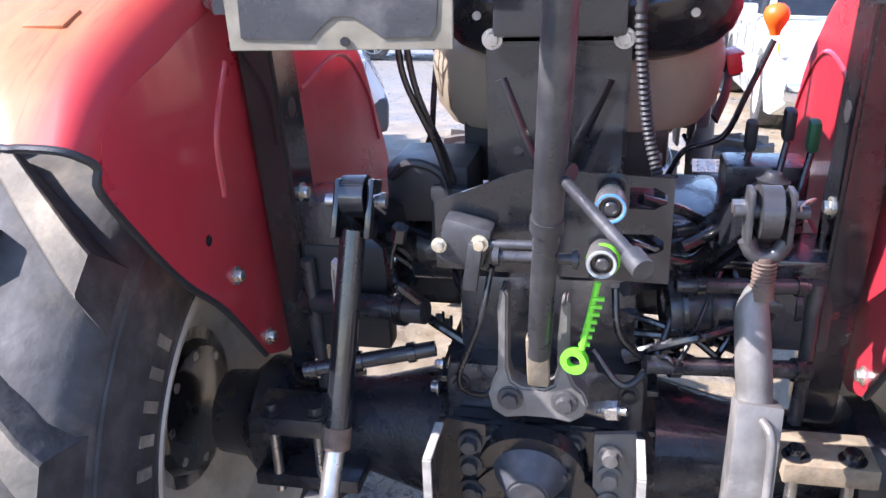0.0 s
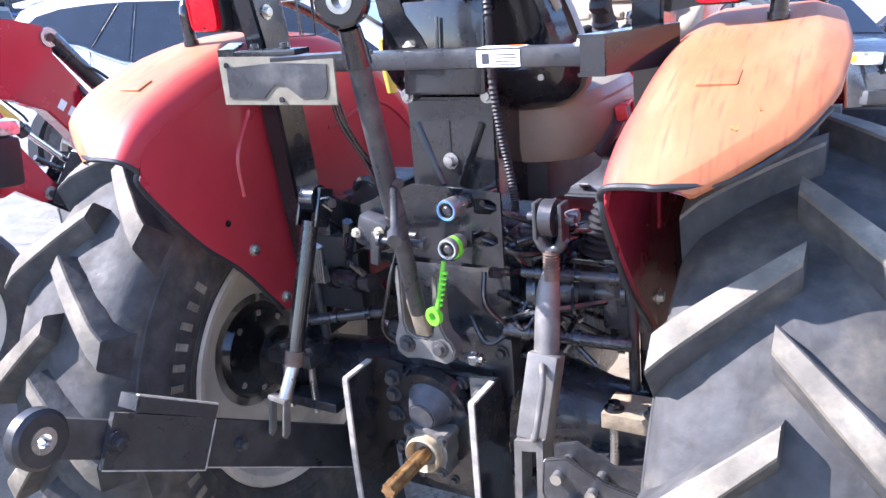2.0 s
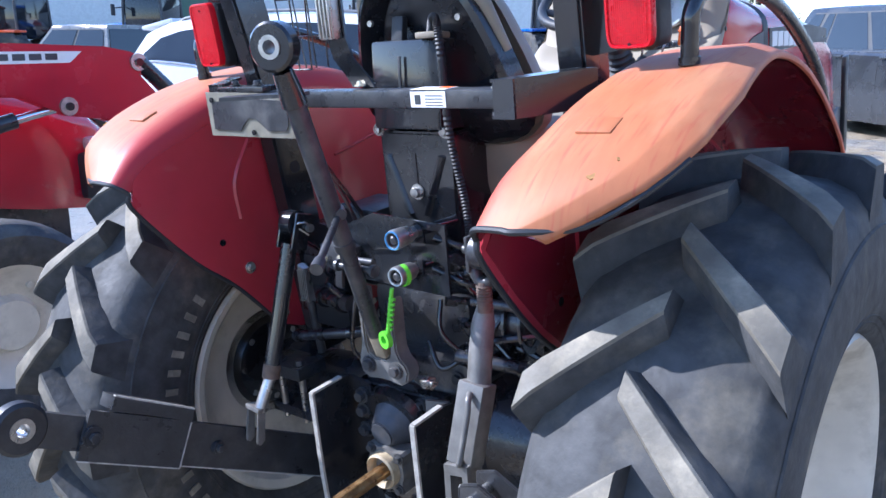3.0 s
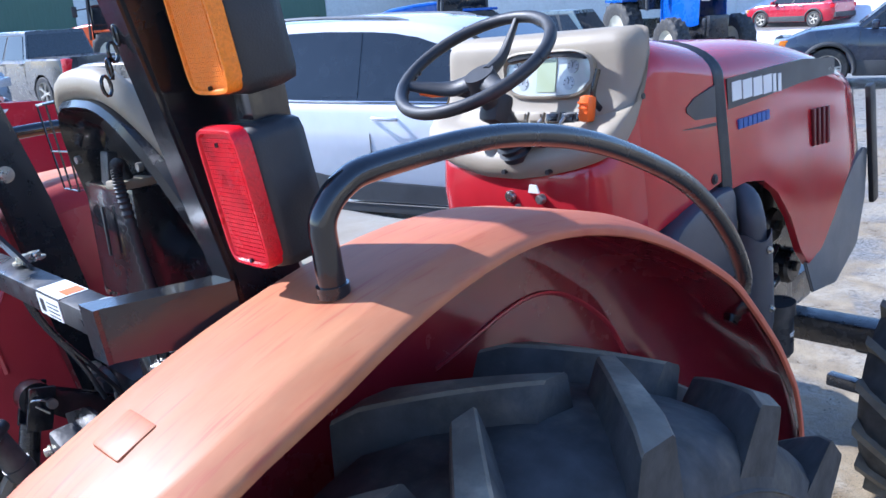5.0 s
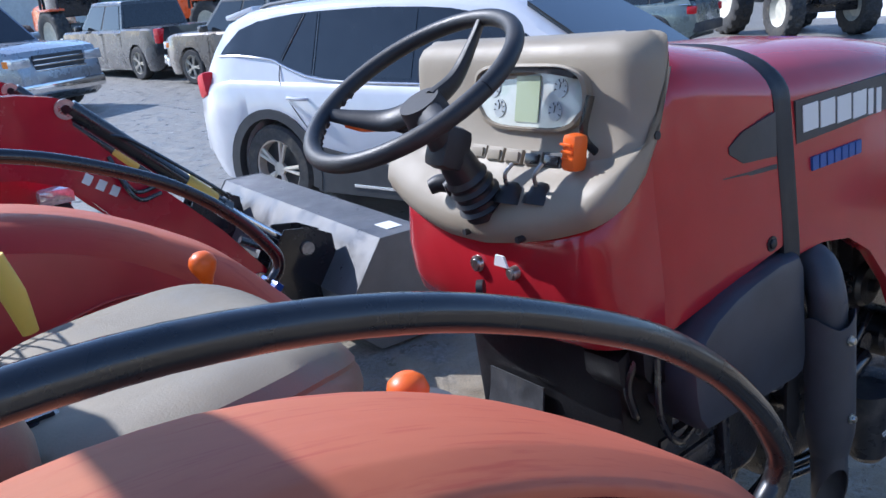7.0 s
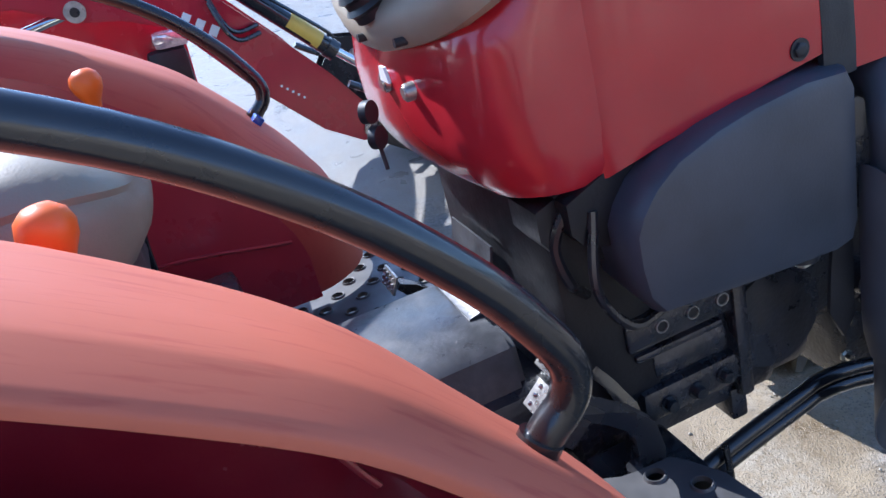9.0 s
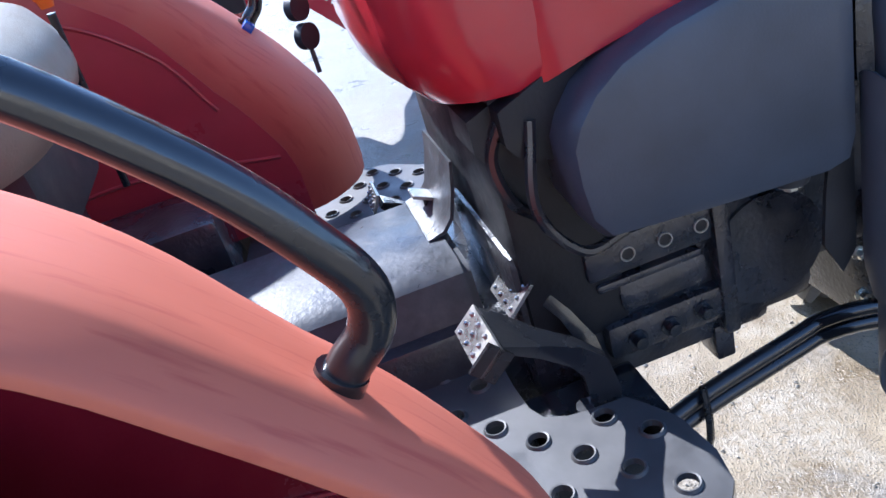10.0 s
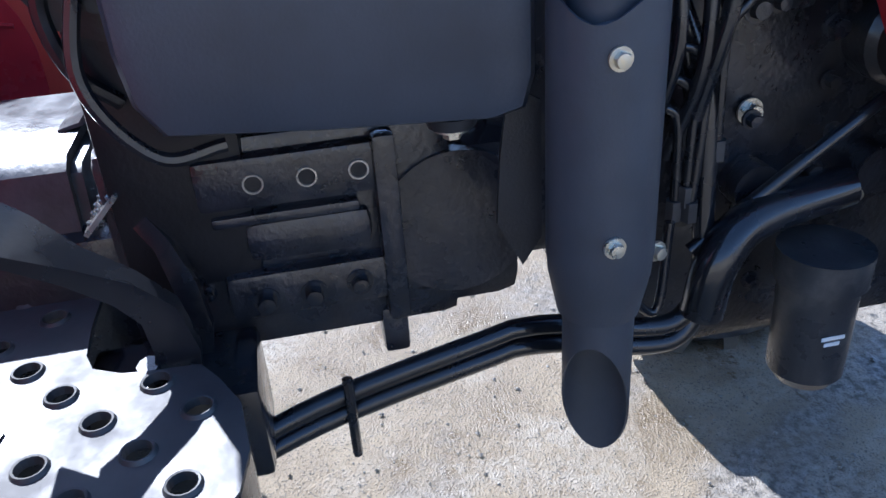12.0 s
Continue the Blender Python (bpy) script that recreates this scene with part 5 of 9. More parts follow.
for k in range(14):
    s = 1 if k % 3 else -1
    a = Vector((s * rnd.uniform(0.12, 0.24), rnd.uniform(-0.63, -0.52), rnd.uniform(0.88, 1.16)))
    b = Vector((s * rnd.uniform(0.26, 0.42), rnd.uniform(-0.58, -0.30), rnd.uniform(0.84, 1.16)))
    m = a.lerp(b, 0.5) + Vector((0, -rnd.uniform(0.0, 0.05), rnd.uniform(-0.07, 0.04)))
    bm = B()
    tube(bm, [a, a.lerp(m, 0.6) + Vector((0, -0.015, 0.01)), m, b], rnd.choice((0.004, 0.006, 0.008, 0.009)), 8, 6)
    hose = part("hydraulic_line", bm, BLACK, tractor)
    if k % 2:
        bm = B()
        d = (m - a).normalized()
        rod(bm, a - d * 0.004, a + d * 0.022, 0.013, 6)
        part("hose_fitting", bm, CAST, hose)
for k in range(30):
    s = 1 if k % 2 else -1
    x, z = s * rnd.uniform(0.17, 0.20), rnd.uniform(0.50, 0.92)
    bm = B()
    hexbolt(bm, (x, rnd.uniform(-0.60, -0.30), z), (s, 0, 0), rnd.choice((0.008, 0.011)), 0.012)
    part("bolt", bm, CAST if k % 5 else STEEL, housing)
# long ratchet of the right lift and sway links under it
for a, b, r in (((0.345, -0.60, 0.50), (0.385, -1.02, 0.47), 0.020), ((0.42, -0.66, 0.56), (0.45, -0.66, 0.46), 0.012)):
    bm = B()
    rod(bm, a, b, r, 16)
    part("sway_link", bm, STEEL, tractor, "worn bare-metal sway link")

# gear lever bellows and the right stabiliser below it
bm = B()
prof = []
for k in range(9):
    r = 0.052 - 0.0035 * k
    prof += [(0.014 * k, r), (0.014 * k + 0.006, r + 0.003), (0.014 * k + 0.011, r - 0.007)]
lathe(bm, prof + [(0.13, 0.012), (0.13, 0.0)], 22, Matrix.Translation((0.335, -0.47, 1.075)) @ pose(0, 0, 0, 0, -84, 0))
bellows = part("bellows", bm, PLASTIC, tractor, "black rubber lever bellows")
bm = B()
box(bm, (0.335, -0.47, 1.068), (0.125, 0.12, 0.014), (0, 0, 0), 0.004)
part("base_plate", bm, BLACK, bellows)
stab = B()
for off in (-0.028, 0.028):
    slab(stab, [(0.355, 0.81), (0.40, 0.825), (0.47, 0.79), (0.56, 0.775), (0.57, 0.745), (0.48, 0.745), (0.42, 0.74), (0.37, 0.70), (0.35, 0.74)], 1, -0.86 + off, -0.852 + off, bevel=0.002)
stab = part("stabiliser_bracket", stab, GREYLINK, tractor, "scuffed grey stabiliser bracket")
for x, z in ((0.385, 0.785), (0.45, 0.765), (0.54, 0.76)):
    bm = B()
    rod(bm, (x, -0.905, z), (x, -0.80, z), 0.011, 14)
    part("pin", bm, STEEL, stab)
bm = B()
tube(bm, [(0.40, -0.90, 0.735), (0.43, -0.91, 0.70), (0.47, -0.90, 0.68), (0.52, -0.88, 0.69), (0.55, -0.87, 0.73)], 0.009, 10, 6)
part("bow_shackle", bm, STEEL, stab)
bm = B()
box(bm, (0.415, -0.895, 0.70), (0.055, 0.05, 0.075), (0, 12, 0), 0.012)
part("clevis", bm, GREYLINK, stab)
bm = B()
tube(bm, [(0.36, -0.875, 0.70), (0.37, -0.89, 0.60), (0.39, -0.92, 0.50)], 0.016, 12, 5)
part("check_rod", bm, GREYLINK, stab)

# wire rack beside the seat
bm = B()
tube(bm, [(-0.50, -0.44, 1.738), (-0.385, -0.44, 1.745), (-0.385, -0.38, 1.745), (-0.50, -0.38, 1.738), (-0.50, -0.44, 1.738)], 0.0034, 6, 1)
rack = part("wire_rack", bm, BLACK, tractor, "thin black wire rack")
for run in (((-0.50, -0.44, 1.738), (-0.478, -0.44, 1.556), (-0.478, -0.38, 1.556), (-0.50, -0.38, 1.738)), ((-0.445, -0.44, 1.741), (-0.438, -0.44, 1.556), (-0.438, -0.38, 1.556), (-0.445, -0.38, 1.741)),
            ((-0.385, -0.44, 1.745), (-0.392, -0.44, 1.556), (-0.392, -0.38, 1.556), (-0.385, -0.38, 1.745)), ((-0.49, -0.44, 1.638), (-0.388, -0.44, 1.641), (-0.388, -0.38, 1.641)), ((-0.478, -0.44, 1.556), (-0.392, -0.44, 1.556))):
    bm = B()
    tube(bm, run, 0.0024, 6, 1)
    part("wire", bm, BLACK, rack)

# ---- seat ----
bm = B()
slab(bm, [(-0.10, 1.085), (0.115, 1.085), (0.12, 1.415), (-0.10, 1.415)], 1, -0.520, -0.30, bevel=0.006)
base = part("seat_base", bm, BLACK, tractor, "black sheet-metal seat suspension tower")
for a, b in (((-0.075, 1.36), (-0.02, 1.22)), ((0.09, 1.36), (0.03, 1.22)), ((-0.085, 1.13), (-0.03, 1.13)), ((0.045, 1.13), (0.10, 1.13))):
    bm = B()
    tube(bm, [(a[0], -0.519, a[1]), (b[0], -0.519, b[1])], 0.014, 10, 1, flat=0.45)
    part("stamped_rib", bm, BLACK, base)
bm = B()
box(bm, (0.003, -0.5205, 1.325), (0.009, 0.003, 0.085))
part("slot", bm, PLASTIC, base)
for x, z in ((-0.05, 1.245), (0.075, 1.18)):
    bm = B()
    rod(bm, (x, -0.5195, z), (x, -0.5215, z), 0.007, 12)
    part("slot", bm, PLASTIC, base)
bm = B()
hexbolt(bm, (0.005, -0.521, 1.275), (0, -1, 0), 0.013, 0.013)
part("bolt", bm, STEEL, base)
bm = B()
box(bm, (0.013, -0.462, 1.516), (0.20, 0.155, 0.198), (-5, 0, 0), 0.010)
upper = part("seat_tower_top", bm, BLACK, base)
for x in (-0.088, 0.108):
    bm = B()
    hexbolt(bm, (x, -0.530, 1.421), (0, -1, 0), 0.011)
    part("bolt", bm, STEEL, upper)
bm = B()
box(bm, (-0.018, -0.505, 1.640), (0.034, 0.020, 0.062), (-12, 0, 0), 0.006)
part("weight_lever", bm, PLASTIC, upper, "dark grey adjuster paddle")
bm = B()
box(bm, (0.008, -0.5475, 1.545), (0.007, 0.004, 0.085), (-5, 0, 0), 0.001)
part("slot", bm, PLASTIC, upper)
bm = B()
box(bm, (0.085, -0.515, 1.626), (0.055, 0.06, 0.014), (-5, 0, 8), 0.004)
part("cap", bm, BEIGE, upper, "pale scuffed plastic cap")
bm = B()
run = [(0.085, -0.52, 1.635), (0.105, -0.535, 1.662), (0.125, -0.55, 1.655), (0.132, -0.552, 1.60), (0.130, -0.545, 1.45), (0.138, -0.54, 1.36), (0.150, -0.535, 1.28), (0.168, -0.55, 1.21), (0.172, -0.56, 1.17)]
tube(bm, run, [0.0075 if k % 2 else 0.0100 for k in range(161)], 10, 20)
part("harness", bm, PLASTIC, base, "black corrugated cable conduit")
# seat back shell and cushions
bm = B()


def seat_outline(w, z0, z1):
    pts = []
    for k in range(28):
        a = 2 * math.pi * k / 28
        c, s_ = math.cos(a), math.sin(a)
        taper = 0.84 - 0.25 * math.copysign(abs(s_) ** 0.6, s_)
        pts.append((0.045 + w * taper * math.copysign(abs(c) ** 0.6, c), (z0 + z1) / 2 + (z1 - z0) / 2 * math.copysign(abs(s_) ** 0.6, s_)))
    return pts


def seat_lean(z):
    return -0.26 * (z - 1.42)


rings = []
for y, w, z0, z1 in ((-0.408, 0.10, 1.56, 1.68), (-0.412, 0.165, 1.52, 1.72), (-0.455, 0.195, 1.485, 1.748), (-0.470, 0.208, 1.46, 1.757), (-0.462, 0.235, 1.40, 1.767), (-0.42, 0.255, 1.37, 1.775)):
    rings.append([(x, y + seat_lean(z), z) for x, z in seat_outline(w, z0, z1)])
loft(bm, rings)
seat_back = part("seat_back", bm, BLACK, tractor, "black plastic seat back shell with grey vinyl pad")
bm = B()
rings = []
for y, w, z0, z1 in ((-0.402, 0.245, 1.375, 1.776), (-0.420, 0.260, 1.366, 1.790), (-0.405, 0.263, 1.362, 1.792), (-0.385, 0.260, 1.366, 1.788), (-0.366, 0.246, 1.385, 1.775), (-0.352, 0.215, 1.41, 1.745), (-0.346, 0.15, 1.47, 1.69)):
    rings.append([(x, y + seat_lean(z) + (0.03 * ((x - 0.045) / 0.25) ** 2), z) for x, z in seat_outline(w, z0, z1)])
loft(bm, rings)
part("back_pad", bm, VINYL, seat_back)
bm = B()
roll = [(x, -0.435 + seat_lean(z), z + 0.012) for x, z in seat_outline(0.245, 1.37, 1.775)[27::-1] if z > 1.50]
roll.sort(key=lambda p: p[0])
tube(bm, roll, [0.010 + 0.017 * math.sin(math.pi * k / (len(roll) - 1)) for k in range(len(roll))], 12, 4)
part("top_roll", bm, VINYL, seat_back)
for x, z in ((-0.08, 1.66), (0.17, 1.66), (-0.12, 1.45), (0.21, 1.45)):
    bm = B()
    rod(bm, (x, -0.464 + seat_lean(z), z), (x, -0.472 + seat_lean(z), z), 0.007, 10)
    part("rivet", bm, STEEL, seat_back)
bm = B()
rings = []
for z, w, y0, y1 in ((1.245, 0.20, -0.38, 0.02), (1.25, 0.235, -0.39, 0.06), (1.28, 0.258, -0.40, 0.085), (1.325, 0.268, -0.40, 0.092), (1.345, 0.266, -0.40, 0.090), (1.352, 0.262, -0.40, 0.086), (1.36, 0.264, -0.40, 0.087), (1.385, 0.252, -0.395, 0.07), (1.402, 0.222, -0.38, 0.035), (1.410, 0.17, -0.33, -0.01), (1.408, 0.09, -0.25, -0.06)):
    ring = []
    for k in range(48):
        a = 2 * math.pi * k / 48
        c, s_ = math.cos(a), math.sin(a)
        x = w * math.copysign(abs(c) ** 0.6, c)
        y = (y0 + y1) / 2 + (y1 - y0) / 2 * math.copysign(abs(s_) ** 0.6, s_)
        ring.append((x + 0.022, y, z + 0.020 * (abs(x) / 0.25) ** 2 * (z > 1.3) + 0.02 * (y + 0.15) - (0.03 * max(0.0, (y + 0.04) / 0.13) ** 2 if z > 1.3 else 0)))
    rings.append(ring)
loft(bm, rings)
part("seat_cushion", bm, VINYL, tractor, "grey-beige vinyl seat cushion, lightly worn")
bm = B()
box(bm, (0.300, -0.195, 1.332), (0.022, 0.075, 0.040), (0, -12, 6), 0.005)
buckle = part("seat_belt_buckle", bm, mat("belt_buckle", (0.10, 0.02, 0.03), 0.5, bump=0.3, bscale=300), tractor, "dark red seat belt buckle")
bm = B()
box(bm, (0.303, -0.195, 1.351), (0.026, 0.080, 0.006), (0, -12, 6), 0.002)
for y in (-0.232, -0.158):
    box(bm, (0.304, y, 1.335), (0.026, 0.006, 0.036), (0, -12, 6), 0.002)
part("rim", bm, REDLENS, buckle)
bm = B()
tube(bm, [(0.27, -0.30, 1.25), (0.29, -0.26, 1.29), (0.297, -0.22, 1.32)], 0.014, 8, 6, flat=0.3)
part("strap", bm, PLASTIC, buckle)
bm = B()
box(bm, (0, -0.16, 1.22), (0.34, 0.40, 0.16), (0, 0, 0), 0.02)
part("seat_pedestal", bm, PLASTIC, tractor, "black seat pedestal")
bm = B()
tube(bm, [(-0.30, -0.262, 1.39), (-0.30, -0.268, 1.46), (-0.30, -0.278, 1.53)], [0.014, 0.021, 0.017], 14, 5)
part("left_lever", bm, YELLOW, tractor, "pale yellow hand lever grip")


# ---- levers with orange knobs ----
def knob(bm, p, r=0.026):
    lathe(bm, [(-0.036, 0.010), (-0.026, 0.0125), (-0.016, 0.018), (-0.006, r * 0.90), (0.006, r), (0.018, r * 0.86), (0.026, r * 0.5), (0.028, 0)], 24, Matrix.Translation(p) @ pose(0, 0, 0, 0, -90, 0))


for name, tip, foot in (("lever", (0.410, 0.02, 1.388), (0.215, 0.01, 1.05)), ("lever", (-0.293, 0.043, 1.402), (-0.33, 0.02, 1.05)), ):
    bm, foot, tip = B(), Vector(foot), Vector(tip)
    tube(bm, [foot, foot * 0.82 + tip * 0.18, foot.lerp(tip, 0.42) + Vector((0.03 if tip.x > 0 else 0, 0, -0.05)), foot.lerp(tip, 0.62) + Vector((0.03 if tip.x > 0 else 0, 0, -0.03)), tip - Vector((0, 0, 0.045))], 0.007, 10, 6)
    lv = part("lever", bm, BLACK, tractor, "thin black lever with orange knob")
    bm = B()
    knob(bm, tip)
    part("knob", bm, ORANGE, lv)
for x, y, z, cap_paint in ((0.333, -0.307, 1.224, PLASTIC), (0.384, -0.354, 1.255, PLASTIC), (0.424, -0.354, 1.236, DEEPGREEN)):
    bm = B()
    tube(bm, [(x - 0.03, y - 0.04, 1.03), (x - 0.02, y - 0.03, 1.12), (x, y, z - 0.03)], 0.006, 8, 6)
    spool = part("spool_lever", bm, BLACK, tractor, "black spool valve lever")
    bm = B()
    box(bm, (x, y, z), (0.02, 0.03, 0.055), (10, 0, 0), 0.008)
    part("grip", bm, cap_paint, spool)

# ---- dashboard, cowl and bonnet ----
bm = B()
def hood_ring(y, hw, zt, zb, lean=0.0, sh=0.115):
    """A closed ring: rounded top, flat sides, open below but for a lip."""
    pts = [(hw - 0.012, y, zb), (hw, y, zb + 0.004)]
    for i in range(7):
        f = i / 6
        pts.append((hw - 0.012 * f, y, zb + (zt - sh - zb) * (0.15 + 0.85 * f)))
    for i in range(1, 9):
        a = i / 9 * math.pi / 2
        pts.append(((hw - 0.012 - 0.19) + 0.19 * math.cos(a), y + lean * math.sin(a), zt - sh + sh * math.sin(a)))
    half = pts + [(0, y + lean, zt + 0.006)]
    other = [(-x, yy, z) for x, yy, z in reversed(half[:-1])]
    outer = half + other
    inner = [(x * 0.97, yy, z - 0.012 if abs(x) < hw - 0.03 else z) for x, yy, z in outer]
    return outer + inner[::-1]


rings = []
for y, hw, zt, zb in ((0.585, 0.286, 1.60, 1.188), (0.603, 0.3035, 1.635, 1.192), (0.636, 0.314, 1.668, 1.204), (0.66, 0.318, 1.686, 1.211), (0.72, 0.325, 1.678, 1.225), (0.82, 0.332, 1.655, 1.245), (0.905, 0.336, 1.634, 1.258)):
    rings.append(hood_ring(y, hw, zt, zb, 0.0, 0.10))
loft(bm, rings)
cowl = part("cowl", bm, RED, tractor, "glossy red cowl under the dashboard")
bm = B()
rings = []
for z, yc, w, a, e in ((1.19, 0.490, 0.284, 0.07, 0.040), (1.192, 0.462, 0.294, 0.085, 0.063), (1.215, 0.440, 0.3015, 0.085, 0.083), (1.26, 0.430, 0.3025, 0.08, 0.095), (1.32, 0.428, 0.3005, 0.07, 0.107),
                       (1.372, 0.436, 0.2985, 0.055, 0.114), (1.40, 0.452, 0.2975, 0.04, 0.113), (1.45, 0.50, 0.2955, 0.02, 0.085), (1.52, 0.575, 0.294, 0.005, 0.025), (1.60, 0.600, 0.291, 0.0, 0.005)):
    yc += 0.012 if z < 1.39 else 0.0
    r = max(0.004, min(0.105, 0.598 - yc - 0.014, 0.075 + 2.0 * (z - 1.185)))
    half = []
    for k in range(7):
        f = k / 6
        half.append(((w - r) * f, yc + 0.014 * f * f))
    for k in range(1, 9):
        q = math.pi / 2 * k / 8
        half.append((w - r + r * math.sin(q), yc + 0.014 + r * (1 - math.cos(q))))
    for f in (0.5, 1.0):
        half.append((w + 0.001 * f, half[14][1] + (0.608 - half[14][1]) * f))
    rings.append([(-x, y, z) for x, y in reversed(half[1:])] + [(x, y, z) for x, y in half])
loft(bm, rings, closed=False, cap=False)
part("cowl_rear", bm, RED, cowl, "red lower cowl panel with key switch")
for x, z, r in ((0.015, 1.328, 0.0155), (0.112, 1.328, 0.0125)):
    bm = B()
    lathe(bm, [(0.035, r), (0.0, r), (-0.003, r * 0.9), (-0.003, r * 0.7), (-0.005, r * 0.68), (-0.005, 0)], 22, Matrix.Translation((x, 0.436, z)) @ pose(0, 0, 0, 0, 0, 90))
    part("key_switch", bm, STEEL, cowl)
bm = B()
for x, z in ((0.085, 1.313), (0.098, 1.280)):
    lathe(bm, [(-0.006, 0), (-0.006, 0.016), (0.006, 0.016), (0.006, 0)], 20, Matrix.Translation((x, 0.386, z)) @ pose(0, 0, 0, 0, 0, 40))
rod(bm, (0.098, 0.386, 1.268), (0.104, 0.386, 1.235), 0.003, 8)
part("key", bm, PLASTIC, cowl, "black ignition keys on a ring")
bm = B()
slab(bm, [(0.10, 1.352), (0.135, 1.352), (0.128, 1.372), (0.107, 1.372)], 1, 0.4145, 0.4105)
part("decal", bm, DECAL, cowl)

# dashboard shell: a rounded beige bezel, bowed in plan, with a hooded instrument panel
DASH = [(0.436, 1.375), (0.428, 1.385), (0.422, 1.405), (0.428, 1.428), (0.448, 1.452), (0.485, 1.475), (0.522, 1.492), (0.540, 1.520), (0.552, 1.548), (0.566, 1.60), (0.572, 1.645), (0.574, 1.668),
        (0.582, 1.688), (0.60, 1.701), (0.647, 1.703)]
DX = 0.070
bm = B()
rings = []
EDGE, ROUND = 0.312, 0.055
HEM = None
for i, (y, z) in enumerate(DASH):
    bow = float(np.interp(z, (1.37, 1.45, 1.52, 1.60), (0.035, 0.035, 0.02, 0.008)))
    edge = EDGE - (0.0, 0.004, 0.013, 0.027, 0.034)[max(0, i - 10)]
    front = [((edge - ROUND) * t, y + bow * t * t) for t in (k / 10 - 1 for k in range(21))]
    ye = front[-1][1]
    right = []
    for k in range(1, 7):
        a = math.pi / 2 * k / 6
        right.append((edge - ROUND + ROUND * math.sin(a), min(0.640, ye + ROUND * (1 - math.cos(a)))))
    for f in (0.33, 0.66, 1.0):
        right.append((edge, right[5][1] + (0.648 - right[5][1]) * f))
    plan = [(-x, yy) for x, yy in reversed(right)] + front + right
    if HEM is None:
        HEM = [float(np.interp(abs(x) + yy - 0.44, (0.05, 0.14, 0.22, 0.28, 0.35, 0.415, 0.46, 0.495, 0.52), (1.376, 1.387, 1.400, 1.414, 1.436, 1.463, 1.51, 1.576, 1.645))) for x, yy in plan]
    rings.append([(x, yy, h + (z - 1.375) * (1.703 - h) / (1.703 - 1.375)) for (x, yy), h in zip(plan, HEM)])
low = [(x * 0.96, y + 0.02, z - 0.004) for x, y, z in rings[0]]
loft(bm, [low] + rings + [[(x, y + 0.006, z - 0.05) for x, y, z in rings[-1]]], closed=False, cap=False)
dash = part("dashboard", bm, BEIGE, tractor, "beige plastic dashboard with instrument cluster")
g = []
for k in range(36):
    a = 2 * math.pi * k / 36
    c, s_ = math.cos(a), math.sin(a)
    g.append(((0.132 + 0.10 * 0.05 * s_) * math.copysign(abs(c) ** 0.5, c) * (1.0 if s_ > -0.2 else 0.94), 0.050 * math.copysign(abs(s_) ** 0.62, s_)))


def on_dash(u, v, h):
    """A place on the steep instrument face, h in front of it."""
    return Vector((DX + u, 0.570 + 0.24 * v - 0.97 * h + 0.10 * u * u, 1.607 + 0.97 * v + 0.24 * h))


bm = B()
loft(bm, [[on_dash(u * 1.09, v * 1.16, -0.006) for u, v in g], [on_dash(u * 1.09, v * 1.16, 0.012 + 0.012 * max(0, v / 0.05)) for u, v in g],
          [on_dash(u * 1.03, v * 1.06, 0.014 + 0.012 * max(0, v / 0.05)) for u, v in g], [on_dash(u * 1.0, v * 1.0, 0.004) for u, v in g]])
part("bezel", bm, BEIGE, dash, "beige rim round the instruments")
bm = B()
loft(bm, [[on_dash(0.118 * t, 0.043 - 0.010 * t * t, h) for h in (0.009, 0.020)] + [on_dash(0.122 * t, 0.053 - 0.010 * t * t, h) for h in (0.021, 0.009)] for t in (k / 8 - 1 for k in range(17))])
part("visor", bm, PLASTIC, dash, "black shading visor over the instruments")
bm = B()
loft(bm, [[on_dash(u * 1.01, v * 1.01, 0.000) for u, v in g], [on_dash(u * 1.01, v * 1.01, 0.0075) for u, v in g]])
cluster = part("instrument_glass", bm, DIAL, dash, "glossy grey-green instrument glass")
for u, v in ((-0.092, 0.016), (-0.074, -0.020), (0.080, 0.018), (0.070, -0.021)):
    bm = B()
    c = on_dash(u, v, 0.0075)
    rod(bm, c, c + Vector((0, -0.0012, 0.0003)), 0.0165, 22)
    dial = part("dial", bm, DIALFACE, cluster, "small pale round gauge")
    for a in range(-30, 240, 45):
        bm = B()
        box(bm, on_dash(u + 0.0125 * math.cos(radians(a)), v + 0.0125 * math.sin(radians(a)), 0.0092), (0.0018, 0.001, 0.004), (0, 90 - a, 0))
        part("dial_mark", bm, DARKDEC, dial)
    bm = B()
    box(bm, on_dash(u, v + 0.003, 0.0096), (0.0018, 0.001, 0.014), (0, 20, 0))
    part("needle", bm, DARKDEC, dial)
bm = B()
loft(bm, [[on_dash(u, v, h) for u, v in ((-0.030, -0.042), (0.030, -0.042), (0.032, 0.038), (-0.028, 0.038))] for h in (0.007, 0.0095)])
part("display", bm, LCD, cluster, "pale green display panel")
for k, x in enumerate((-0.052, 0.0, 0.052, 0.104, 0.150, 0.192)):
    bm = B()
    yy = 0.5285 + 0.35 * (x - DX) ** 2
    box(bm, (x, yy + 0.002, 1.510), (0.044, 0.010, 0.026), (-28, 0, 0), 0.003)
    sw = part("rocker_switch", bm, BEIGE if k < 4 else PLASTIC, dash)
    bm = B()
    box(bm, (x, yy - 0.003, 1.511), (0.034, 0.007, 0.018), (-20, 0, 0), 0.002)
    part("rocker", bm, BEIGE if k < 3 else BLACK, sw)
bm = B()
tube(bm, [(0.232, 0.555, 1.52), (0.228, 0.53, 1.56), (0.238, 0.545, 1.62)], 0.007, 10, 6, flat=0.6)
thr = part("throttle_lever", bm, BLACK, dash)
bm = B()
